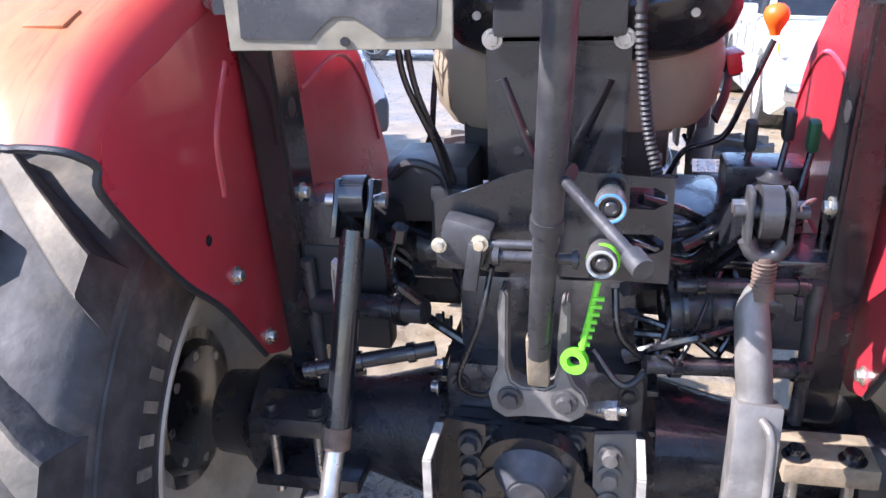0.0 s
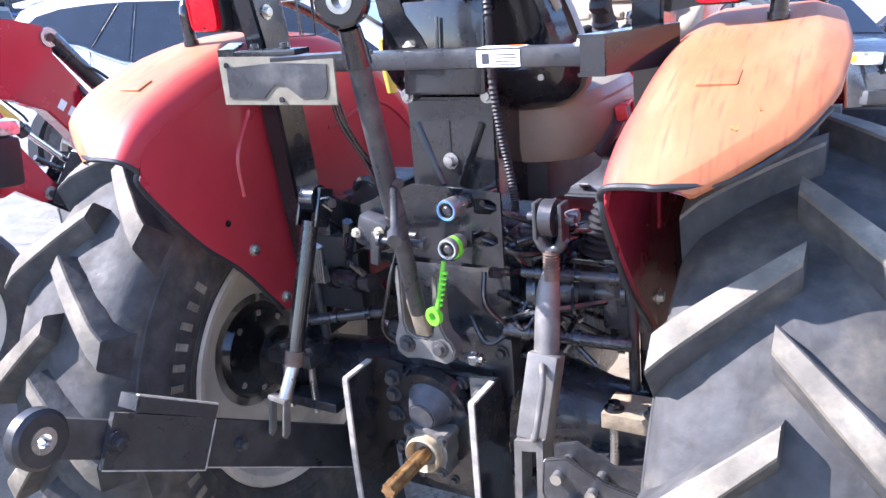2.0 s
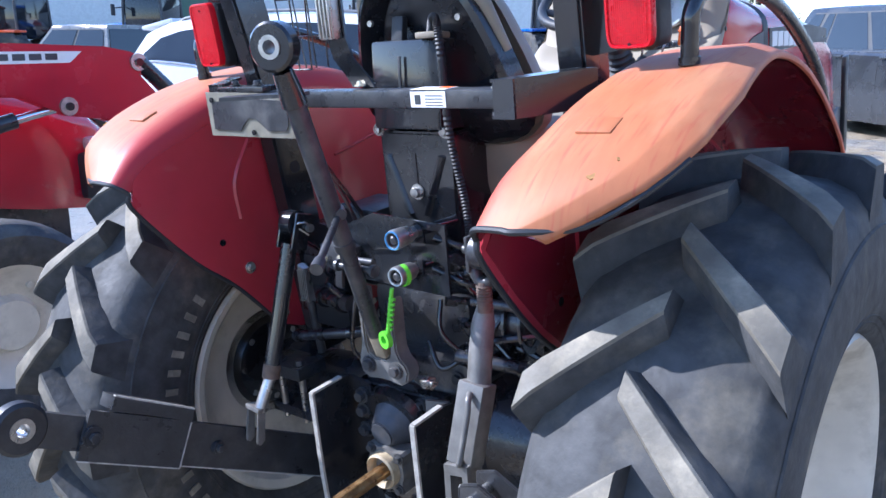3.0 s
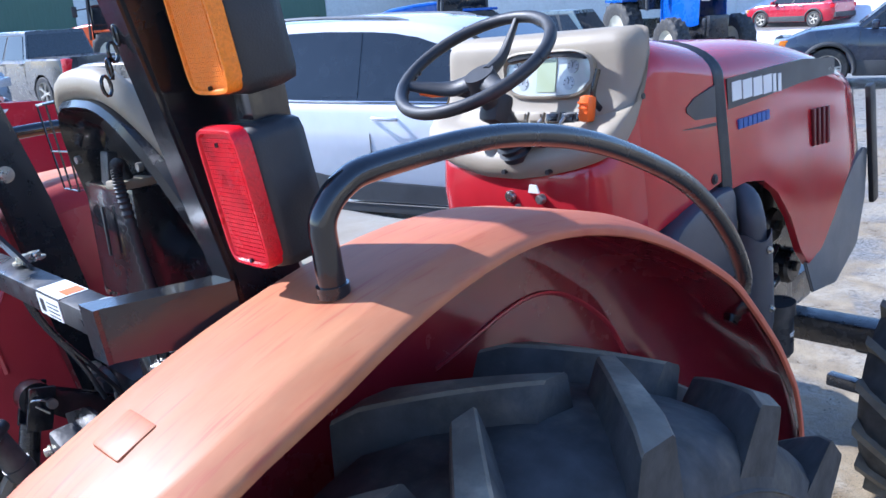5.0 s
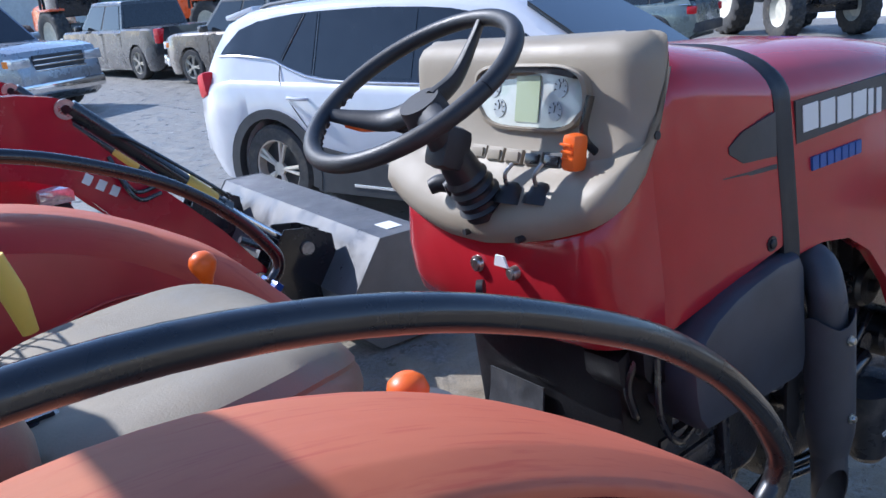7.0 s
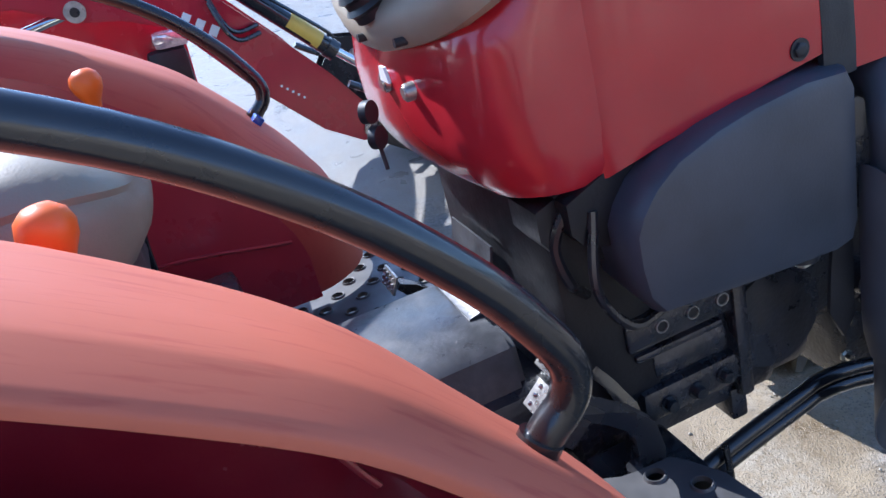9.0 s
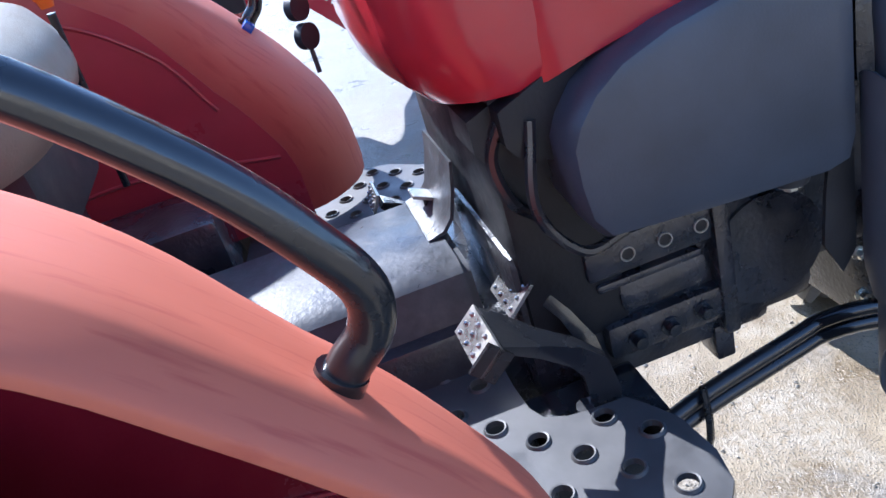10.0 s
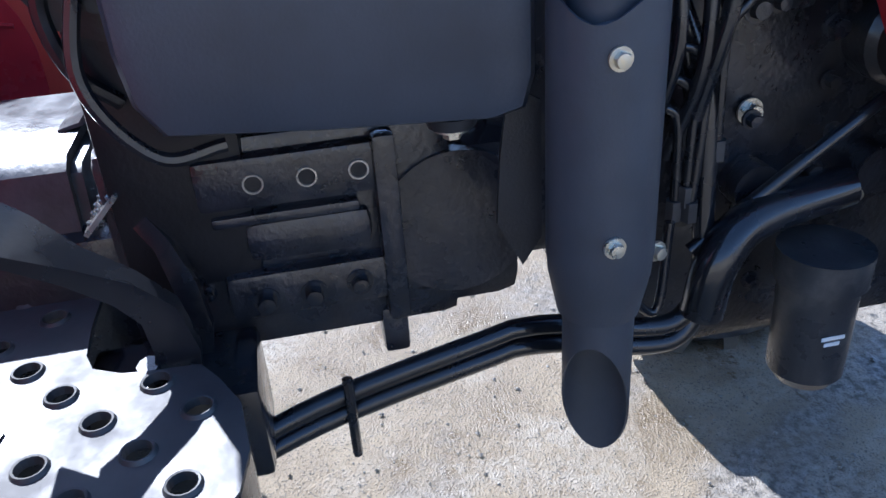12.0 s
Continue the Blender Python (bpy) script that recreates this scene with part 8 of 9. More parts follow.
def crossover(name, label, paint, m):
    """The white sport utility car: x from the rear to the nose, with a rising window line and a raked tail."""
    ob = thing(name, label, "car", m=m)
    L, hw, axles, wr = 4.65, 0.92, (0.93, 3.65), 0.36
    ROOF = ((0.0, 0.98), (0.06, 1.10), (0.20, 1.30), (0.34, 1.50), (0.55, 1.575), (0.9, 1.612), (1.5, 1.638), (2.1, 1.638), (2.6, 1.615), (3.0, 1.555), (3.35, 1.36), (3.75, 1.10), (3.9, 1.055), (4.25, 1.0), (4.5, 0.90), (4.65, 0.66))
    BELT = ((0.0, 0.93), (0.2, 1.02), (0.5, 1.06), (1.6, 1.045), (3.2, 1.025), (3.8, 1.00), (4.3, 0.93), (4.5, 0.84), (4.65, 0.62))

    def section(x):
        zr, zb = float(np.interp(x, [a for a, _ in ROOF], [c for _, c in ROOF])), float(np.interp(x, [a for a, _ in BELT], [c for _, c in BELT]))
        e, f = x, L - x
        w = hw * (1 - 0.13 * max(0, 1 - e / 0.45) ** 2 - 0.22 * max(0, 1 - f / 0.7) ** 2)
        k = min(1.0, max(0.0, (zr - zb - 0.03) / 0.5))
        rw = w * (0.93 - 0.17 * k)
        low = 0.24 + 0.20 * max(0, 1 - min(e, f) / 0.25)
        for a in axles:
            if abs(x - a) < wr + 0.06:
                low = max(low, wr + math.sqrt(max(0, (wr + 0.06) ** 2 - (x - a) ** 2)))
        sill = max(low + 0.01, 0.45)
        mid = min(max(0.70, sill + 0.02), zb - 0.10)
        return [(w * 0.95, low), (w * 0.985, min(sill, mid - 0.02)), (w, mid), (w * 0.995, zb - 0.07), (w * 0.965, zb - 0.012), (w * 0.945, zb),
                (w * 0.945 + (rw - w * 0.945) * 0.5, zb + (zr - 0.065 - zb) * 0.5), (rw, zr - 0.065 * max(k, 0.2)), (rw - 0.035, zr - 0.025), (rw - 0.11, zr), (0.0, zr + 0.022 * k + 0.01)]

    def side(x, z, s, h):
        sec = section(x)
        zs, ys = [q[1] for q in sec[2:9]], [q[0] for q in sec[2:9]]
        return Vector((x, s * (float(np.interp(z, zs, ys)) + h), z))

    def along(chain, u):
        d = [0.0]
        for p, q in zip(chain, chain[1:]):
            d.append(d[-1] + math.dist(p, q))
        return float(np.interp(u * d[-1], d, [p[0] for p in chain])), float(np.interp(u * d[-1], d, [p[1] for p in chain]))

    def panel(name, low, high, material, s, h, t, parent):
        """A thin pane that lies on the car's side between a lower and an upper line."""
        bm = B()
        rows = []
        for k in range(17):
            (x0, z0), (x1, z1) = along(low, k / 16), along(high, k / 16)
            line = [(x0 + (x1 - x0) * v, z0 + (z1 - z0) * v) for v in (0, 0.25, 0.5, 0.75, 1)]
            rows.append([side(x, z, s, h + t) for x, z in line] + [side(x, z, s, h - 0.01) for x, z in reversed(line)])
        loft(bm, rows)
        return part(name, bm, material, parent)

    xs = sorted({a for a, _ in ROOF} | {a for a, _ in BELT} | {0.12, 0.28, 0.44, 0.7, 1.2, 1.8, 2.35, 2.8, 3.2, 4.1, 4.4} | {a + d for a in axles for d in (-0.42, -0.41, -0.35, -0.25, -0.12, 0.0, 0.12, 0.25, 0.35, 0.41, 0.42)})
    rings = []
    for x in xs:
        half = section(x)
        rings.append([(x, y, z) for y, z in half] + [(x, -y, z) for y, z in reversed(half[:-1])])
    bm = B()
    loft(bm, rings)
    body = part("body", bm, paint, ob, crease=32)
    bm = B()
    box(bm, (L / 2, 0, 0.42), (L * 0.93, 1.46, 0.32))
    part("underbody", bm, DARKCLAD, ob)
    for s in (1, -1):
        panel("window_surround", [(0.30, 1.24), (0.55, 1.245), (0.92, 1.215), (1.08, 1.165), (1.38, 1.085), (1.75, 1.062), (3.60, 1.045)], [(0.36, 1.31), (0.46, 1.42), (0.75, 1.505), (1.2, 1.548), (1.9, 1.562), (2.5, 1.54), (2.85, 1.48), (3.15, 1.355), (3.50, 1.12)], GLASS, s, 0.0, 0.006, ob)
        for low, high in (([(0.36, 1.262), (0.55, 1.268), (0.93, 1.238), (1.03, 1.215)], [(0.50, 1.41), (0.78, 1.490), (1.215, 1.532)]), ([(1.07, 1.200), (1.37, 1.112)], [(1.265, 1.536), (1.37, 1.540)]),
                          ([(1.41, 1.105), (1.78, 1.085), (2.30, 1.080)], [(1.41, 1.536), (1.9, 1.544), (2.30, 1.532)]), ([(2.52, 1.078), (3.50, 1.065)], [(2.52, 1.518), (2.83, 1.458), (3.12, 1.335), (3.42, 1.13)])):
            panel("side_window", low, high, GLASS, s, 0.003, 0.007, ob)
        bm = B()
        tube(bm, [side(x, z, s, 0.008) for x, z in ((0.30, 1.235), (0.55, 1.24), (0.92, 1.21), (1.08, 1.16), (1.38, 1.08), (1.75, 1.055), (2.6, 1.046), (3.58, 1.038))], 0.008, 6, 3)
        part("belt_trim", bm, CHROME, ob)
        bm = B()
        tube(bm, [side(x, z, s, 0.007) for x, z in ((1.045, 1.205), (1.24, 1.535))], 0.007, 6, 1)
        tube(bm, [side(x, z, s, 0.007) for x, z in ((1.39, 1.10), (1.39, 1.54))], 0.006, 6, 1)
        part("pillar_trim", bm, BLACK, ob)
        for x in axles:
            car_wheel(wr, 0.235, ob, x, s * (hw - 0.13), RIM)
            bm = B()
            outer = [(x + (wr + 0.14) * math.cos(a), wr + (wr + 0.125) * math.sin(a)) for a in (radians(-14 + 208 * k / 18) for k in range(19))]
            inner = [(x + (wr + 0.05) * math.cos(a), wr + (wr + 0.05) * math.sin(a)) for a in (radians(-14 + 208 * k / 18) for k in range(19))]
            vs = [[bm.verts.new(Vector((u, s * (hw + o), z))) for u, z in r] for r, o in ((outer, -0.01), (outer, 0.012), (inner, 0.012), (inner, -0.06))]
            for p, q in zip(vs, vs[1:]):
                for k in range(18):
                    bm.faces.new((p[k], p[k + 1], q[k + 1], q[k]))
            part("arch_trim", bm, DARKCLAD, ob)
        bm = B()
        slab(bm, [(axles[0] + 0.44, 0.22), (axles[1] - 0.44, 0.22), (axles[1] - 0.46, 0.44), (axles[0] + 1.2, 0.47), (axles[0] + 0.47, 0.58)], 1, s * (hw - 0.06), s * (hw + 0.008), bevel=0.006)
        sill = part("sill_cladding", bm, DARKCLAD, ob)
        bm = B()
        box(bm, (2.5, s * (hw + 0.009), 0.30), (1.5, 0.008, 0.022), (0, 0, 0), 0.003)
        part("sill_trim", bm, CHROME, sill)
        for pts in (((1.02, 1.18), (1.06, 1.04), (1.20, 0.86), (1.40, 0.62), (1.44, 0.5)), ((2.41, 1.06), (2.42, 0.8), (2.43, 0.5)), ((3.55, 1.04), (3.44, 0.85), (3.22, 0.5))):
            bm = B()
            tube(bm, [side(x, z, s, 0.0) for x, z in pts], 0.004, 6, 4)
            part("door_seam", bm, DARKCLAD, ob)
        for x in (1.26, 2.56):
            bm = B()
            tube(bm, [side(x - 0.11, 0.935, s, 0.004), side(x - 0.07, 0.937, s, 0.034), side(x + 0.05, 0.932, s, 0.036), side(x + 0.10, 0.93, s, 0.006)], 0.014, 8, 4)
            part("door_handle", bm, paint, ob)
        bm = B()
        box(bm, (3.38, s * (hw + 0.10), 1.12), (0.13, 0.24, 0.15), (0, 0, s * 8), 0.05)
        mir = part("wing_mirror", bm, paint, ob)
        bm = B()
        box(bm, (3.39, s * (hw + 0.085), 1.045), (0.12, 0.24, 0.05), (0, 0, s * 8), 0.02)
        part("mirror_foot", bm, DARKCLAD, mir)
        bm = B()
        box(bm, (0.10, s * (hw - 0.125), 1.0), (0.20, 0.12, 0.20), (0, -14, s * 24), 0.04)
        part("tail_light", bm, REDLENS, ob)
        bm = B()
        box(bm, (4.42, s * (hw - 0.20), 0.80), (0.20, 0.30, 0.13), (0, 0, 0), 0.03)
        part("headlight", bm, HEADLAMP, ob)
        bm = B()
        tube(bm, [(x, s * (0.60 - 0.02 * abs(x - 1.7)), float(np.interp(x, [a for a, _ in ROOF], [c for _, c in ROOF])) + o) for x, o in ((0.62, 0.0), (0.80, 0.018), (1.6, 0.024), (2.4, 0.016), (2.62, -0.005))], 0.014, 8, 5)
        part("roof_rail", bm, SILVER, ob)
    bm = B()
    loft(bm, [[(3.08, 0.60, 1.525 + h), (3.08, -0.60, 1.525 + h), (3.40, -0.66, 1.345 + h), (3.72, -0.70, 1.135 + h), (3.72, 0.70, 1.135 + h), (3.40, 0.66, 1.345 + h)] for h in (-0.01, 0.022)])
    part("windscreen", bm, GLASS, ob)
    bm = B()
    loft(bm, [[(0.09 + o, 0.58, 1.12), (0.09 + o, -0.58, 1.12), (0.33 + o, -0.52, 1.46), (0.33 + o, 0.52, 1.46)] for o in (-0.015, 0.04)])
    part("rear_window", bm, GLASS, ob)
    bm = B()
    box(bm, (0.36, 0, 1.555), (0.34, 1.16, 0.04), (0, -12, 0), 0.015)
    part("spoiler", bm, paint, ob)
    for x in (0.04, 4.60):
        bm = B()
        box(bm, (x, 0, 0.48), (0.16, 1.50, 0.24), (0, 0, 0), 0.05)
        part("bumper", bm, DARKCLAD, ob)
    return ob


crossover("white_suv", "white sport utility car with grey wheel-arch cladding", WHITE, heading(-6.32, 2.86, 18.5, s=1.035))
car("slate_suv", "slate-green sport utility car with red tail lamps", SLATE, heading(-9.84, 14.6, 196, s=0.92), roof=1.70)
car("black_pickup", "dark grey pickup truck parked far off", CHAR, heading(-17.9, 6.5, -171, s=0.95), "pickup", 5.8, 2.0, 1.90, 1.18, 1.18, 0.40, (1.15, 4.75), False)
car("taupe_pickup", "taupe pickup truck with muddy wheels", TAUPE, heading(-12.3, 7.76, -164, s=0.94), "pickup", 5.6, 1.98, 1.86, 1.14, 1.14, 0.39, (1.1, 4.55), False)
car("silver_pickup", "silver-blue pickup truck seen from the front", STEELBLUE, heading(-19.3, -0.15, 30), "pickup", 5.8, 2.03, 1.92, 1.20, 1.20, 0.41, (1.15, 4.8), False)
car("navy_suv", "navy blue car with chrome grille", NAVY, heading(-1.4, 15.8, 200), roof=1.74, hood=1.06)
car("charcoal_pickup", "charcoal pickup truck parked beyond the tractor", CHAR, heading(4.4, 13.6, 172), "pickup", 5.8, 2.0, 1.90, 1.16, 1.16, 0.40, (1.15, 4.75), False)
car("pale_pickup", "pale green pickup truck facing the tractor", mat("pale_car_paint", (0.55, 0.57, 0.55), 0.3, coat=0.6, var=0.05), heading(2.75, 12.3, -92), "pickup", 5.6, 2.0, 1.86, 1.16, 1.16, 0.40, (1.1, 4.6), False)
car("charcoal_truck", "charcoal blue truck with chrome mirrors parked behind the tractor", CHAR, heading(-2.85, 14.08, -40), length=4.9, width=2.0, roof=1.98, belt=1.28, hood=1.26, wheel_r=0.41, axles=(1.0, 3.9), clad=False)
car("red_suv", "dark red car far off beside a snow bank", BRIGHTRED, heading(-13.5, 38, 170), roof=1.7)


# ---- the neighbouring loader tractor ----
loader = thing("loader_tractor", "bright red tractor with front loader and steel bucket", "tractor", m=pose(-2.9, 0.36, 0, 0, 0, 0))


def arm(x, name="loader_arm"):
    bm = B()
    outline = [(-2.56, 1.50), (-1.26, 1.49), (-0.66, 1.47), (-0.31, 1.455), (-0.18, 1.43), (-0.11, 1.40), (-0.10, 1.35), (-0.14, 1.32), (0.04, 1.12), (0.22, 0.94), (0.43, 0.72), (0.61, 0.49), (0.63, 0.44),
               (0.59, 0.38), (0.52, 0.38), (0.35, 0.48), (0.10, 0.72), (-0.11, 0.97), (-0.20, 1.06), (-0.36, 1.12), (-0.52, 1.145), (-0.73, 1.24), (-1.36, 1.27), (-2.56, 1.26)]
    slab(bm, outline, 0, x - 0.05, x + 0.05, bevel=0.008)
    a = part(name, bm, BRIGHTRED, loader, "bright red loader boom")
    for y, z in ((-0.15, 1.38), (-0.52, 1.19), (0.57, 0.43)):
        bm = B()
        rod(bm, (x + 0.05, y, z), (x + 0.062, y, z), 0.042, 24)
        part("pin_boss", bm, STEEL, a)
        bm = B()
        rod(bm, (x + 0.062, y, z), (x + 0.072, y, z), 0.019, 18)
        part("pin", bm, BLACK, a)
    bm = B()
    rod(bm, (x + 0.03, -0.13, 1.38), (x + 0.03, 0.45, 0.83), 0.040, 20)
    cyl = part("cylinder", bm, BLACK, loader, "black hydraulic bucket cylinder")
    bm = B()
    rod(bm, (x + 0.03, 0.44, 0.84), (x + 0.03, 0.83, 0.52), 0.02, 16)
    part("piston_rod", bm, CHROME, cyl)
    bm = B()
    rod(bm, (x + 0.03, 0.435, 0.845), (x + 0.03, 0.47, 0.81), 0.046, 20)
    part("gland", bm, BLACK, cyl)
    bm = B()
    rod(bm, (x + 0.03, 0.29, 0.985), (x + 0.03, 0.41, 0.870), 0.0412, 20)
    part("warning_label", bm, YELLOW, cyl, "yellow warning label")
    bm = B()
    tube(bm, [(x + 0.07, 0.0, 1.25), (x + 0.085, 0.1, 1.20), (x + 0.085, 0.40, 0.95), (x + 0.07, 0.47, 0.88)], 0.008, 8, 6)
    part("steel_pipe", bm, BLACK, cyl)
    bm = B()
    rod(bm, (x + 0.01, -1.30, 1.02), (x + 0.01, -0.75, 1.14), 0.036, 18)
    lift = part("lift_cylinder", bm, BLACK, loader, "black loader lift cylinder")
    bm = B()
    rod(bm, (x + 0.01, -0.76, 1.138), (x + 0.01, -0.52, 1.19), 0.02, 16)
    part("piston_rod", bm, CHROME, lift)
    for dx, dz in ((0.0, 0.0), (0.03, -0.03)):
        bm = B()
        tube(bm, [(x + 0.055 + dx, -0.02, 1.16 + dz), (x + 0.09 + dx, 0.02, 1.04 + dz), (x + 0.08 + dx, 0.07, 0.99 + dz), (x + 0.06 + dx, 0.16, 1.0 + dz)], 0.010, 8, 6)
        part("hose", bm, BLACK, cyl)
    for z, off in ((0.56, 0.05), (0.46, -0.05)):
        bm = B()
        tube(bm, [(x + off, 0.50, z + 0.10), (x + off, 0.68, z), (x + off, 0.86, z - 0.02)], 0.018, 8, 3)
        part("hitch_link", bm, BLACK, loader, "black bucket linkage bar")
    for off in (-0.075, 0.065):
        bm = B()
        slab(bm, [(0.72, 0.66), (0.86, 0.64), (0.98, 0.58), (1.0, 0.40), (0.94, 0.22), (0.76, 0.26), (0.56, 0.38), (0.60, 0.47)], 0, x + off, x + off + 0.014, bevel=0.004)
        part("quick_hitch", bm, BLACK, loader, "black bucket hitch plate")
    bm = B()
    rod(bm, (x + 0.06, 0.83, 0.54), (x + 0.095, 0.83, 0.54), 0.035, 18)
    part("hitch_pin", bm, STEEL, loader)
    return a


right_boom = arm(0.31)
arm(-0.85)
bm = B()
slab(bm, [(-1.5, 1.385), (-0.49, 1.385), (-0.43, 1.435), (-1.5, 1.445)], 0, 0.3605, 0.363)
lab = part("brand_label", bm, DECAL, right_boom, "white label, lettering blanked out")
for k in range(9):
    bm = B()
    box(bm, (0.3635, -1.15 + 0.072 * k, 1.413), (0.002, 0.055, 0.028))
    part("label_bar", bm, DARKDEC, lab)
for k in range(3):
    bm = B()
    box(bm, (0.3615, -0.12 + 0.05 * k, 1.08 - 0.035 * k), (0.003, 0.035, 0.045), (-35, 0, 0))
    part("model_mark", bm, DECAL, right_boom)
for k in range(5):
    bm = B()
    rod(bm, (0.360, 0.20 + 0.022 * k, 0.72 - 0.018 * k), (0.362, 0.20 + 0.022 * k, 0.72 - 0.018 * k), 0.006, 8)
    part("rivet", bm, DECAL, right_boom)
bm = B()
section = [(1.07, 0.60), (1.33, 0.60), (1.33, 0.585), (1.09, 0.585), (0.94, 0.30), (0.96, 0.12), (1.04, 0.05), (1.59, 0.03), (1.59, 0.015), (1.02, 0.03), (0.91, 0.12), (0.88, 0.32)]
slab(bm, section, 0, -1.20, 0.70)
bucket = part("bucket", bm, BUCKET, loader, "worn grey steel loader bucket")
for x in (-1.215, 0.70):
    bm = B()
    slab(bm, [(1.065, 0.603), (1.335, 0.603), (1.36, 0.50), (1.60, 0.03), (1.02, 0.025), (0.905, 0.12), (0.875, 0.32)], 0, x, x + 0.015, bevel=0.002)
    part("bucket_side", bm, BUCKET, bucket)
bm = B()
box(bm, (0.55, 1.22, 0.6015), (0.12, 0.09, 0.003))
part("bucket_label", bm, DECAL, bucket)
for x in (0.69, 0.66):
    bm = B()
    rod(bm, (x, 1.30, 0.60), (x, 1.30, 0.606), 0.009, 10)
    part("rivet", bm, STEEL, bucket)
bm = B()
rings = [hood_ring(y, hw, zt, zb, 0.0, 0.10) for y, hw, zt, zb in ((-1.9, 0.33, 1.45, 0.85), (-1.2, 0.33, 1.36, 0.75), (-0.7, 0.32, 1.24, 0.66), (-0.38, 0.30, 1.14, 0.62), (-0.28, 0.26, 1.06, 0.64))]
loft(bm, [[(x - 0.32, y + 0.16, z) for x, y, z in r] for r in rings])
part("bonnet", bm, BRIGHTRED, loader, "bright red bonnet with black lamp panels")
for x in (-0.07, -0.57):
    bm = B()
    box(bm, (x + 0.02, -0.19, 0.96), (0.16, 0.16, 0.08), (0, 0, 0), 0.03)
    part("headlight", bm, HEADLAMP, loader)
    bm = B()
    box(bm, (x + 0.035, -0.22, 0.80), (0.16, 0.18, 0.24), (0, 0, 0), 0.03)
    part("nose_panel", bm, PLASTIC, loader)
bm = B()
box(bm, (-0.32, -1.1, 0.62), (0.5, 1.5, 0.4), (0, 0, 0), 0.04)
box(bm, (-0.32, -1.08, 0.40), (1.9, 0.12, 0.14), (0, 0, 0), 0.03)
part("chassis", bm, CAST, loader)
for x in (0.74, -1.38):
    bm = B()
    hubm = Matrix.Translation((x, -1.08, 0.39))
    lathe(bm, [(-0.12, 0.25), (-0.15, 0.30), (-0.15, 0.37), (-0.1, 0.405), (0, 0.415), (0.1, 0.405), (0.15, 0.37), (0.15, 0.30), (0.12, 0.25)], 40)
    ft = part("front_tyre", bm, RUBBER, loader, at=hubm)
    bm = B()
    lathe(bm, [(0.12, 0.26), (0.09, 0.22), (0.05, 0.12), (0.09, 0.10), (0.09, 0)], 30)
    lathe(bm, [(-0.12, 0.26), (-0.09, 0.22), (-0.05, 0.12), (-0.05, 0)], 30)
    for k in range(6):
        a = 2 * math.pi * k / 6
        rod(bm, (0.05, 0.17 * math.cos(a), 0.17 * math.sin(a)), (0.085, 0.17 * math.cos(a), 0.17 * math.sin(a)), 0.014, 10)
    part("rim", bm, RIM, ft)
for x in (0.22, -0.86):
    bm = B()
    hubm = Matrix.Translation((x, -3.0, 0.72))
    lathe(bm, [(-0.17, 0.40), (-0.21, 0.55), (-0.19, 0.66), (0, 0.72), (0.19, 0.66), (0.21, 0.55), (0.17, 0.40)], 44)
    rt = part("rear_tyre", bm, RUBBER, loader, at=hubm)
    bm = B()
    lathe(bm, [(0.17, 0.41), (0.13, 0.37), (0.04, 0.30), (0.0, 0.20), (0.05, 0.10), (0.05, 0.0)], 36)
    lathe(bm, [(-0.17, 0.41), (-0.13, 0.37), (-0.04, 0.30), (-0.02, 0.20), (-0.02, 0.0)], 36)
    part("rim", bm, RIM, rt)
    bm = B()
    rings = []
    for k in range(13):
        t = radians(20 + 140 * k / 12)
        y, z = -3.0 - 0.80 * math.cos(t), 0.72 + 0.80 * math.sin(t)
        rings.append([(x - 0.20, y, z), (x + 0.20, y, z), (x + 0.20, y * 0.995 - 0.015, z - 0.03), (x - 0.20, y * 0.995 - 0.015, z - 0.03)])
    loft(bm, rings)
    part("mudguard", bm, BRIGHTRED, loader)
bm = B()
box(bm, (-0.32, -2.55, 0.78), (0.42, 1.7, 0.46), (0, 0, 0), 0.05)
rod(bm, (0.12, -3.0, 0.72), (-0.76, -3.0, 0.72), 0.11, 20)
part("gearbox", bm, CAST, loader)
bm = B()
box(bm, (-0.32, -2.85, 1.12), (0.48, 0.46, 0.12), (0, 0, 0), 0.04)
box(bm, (-0.32, -3.08, 1.38), (0.46, 0.10, 0.46), (-8, 0, 0), 0.04)
part("seat", bm, PLASTIC, loader)

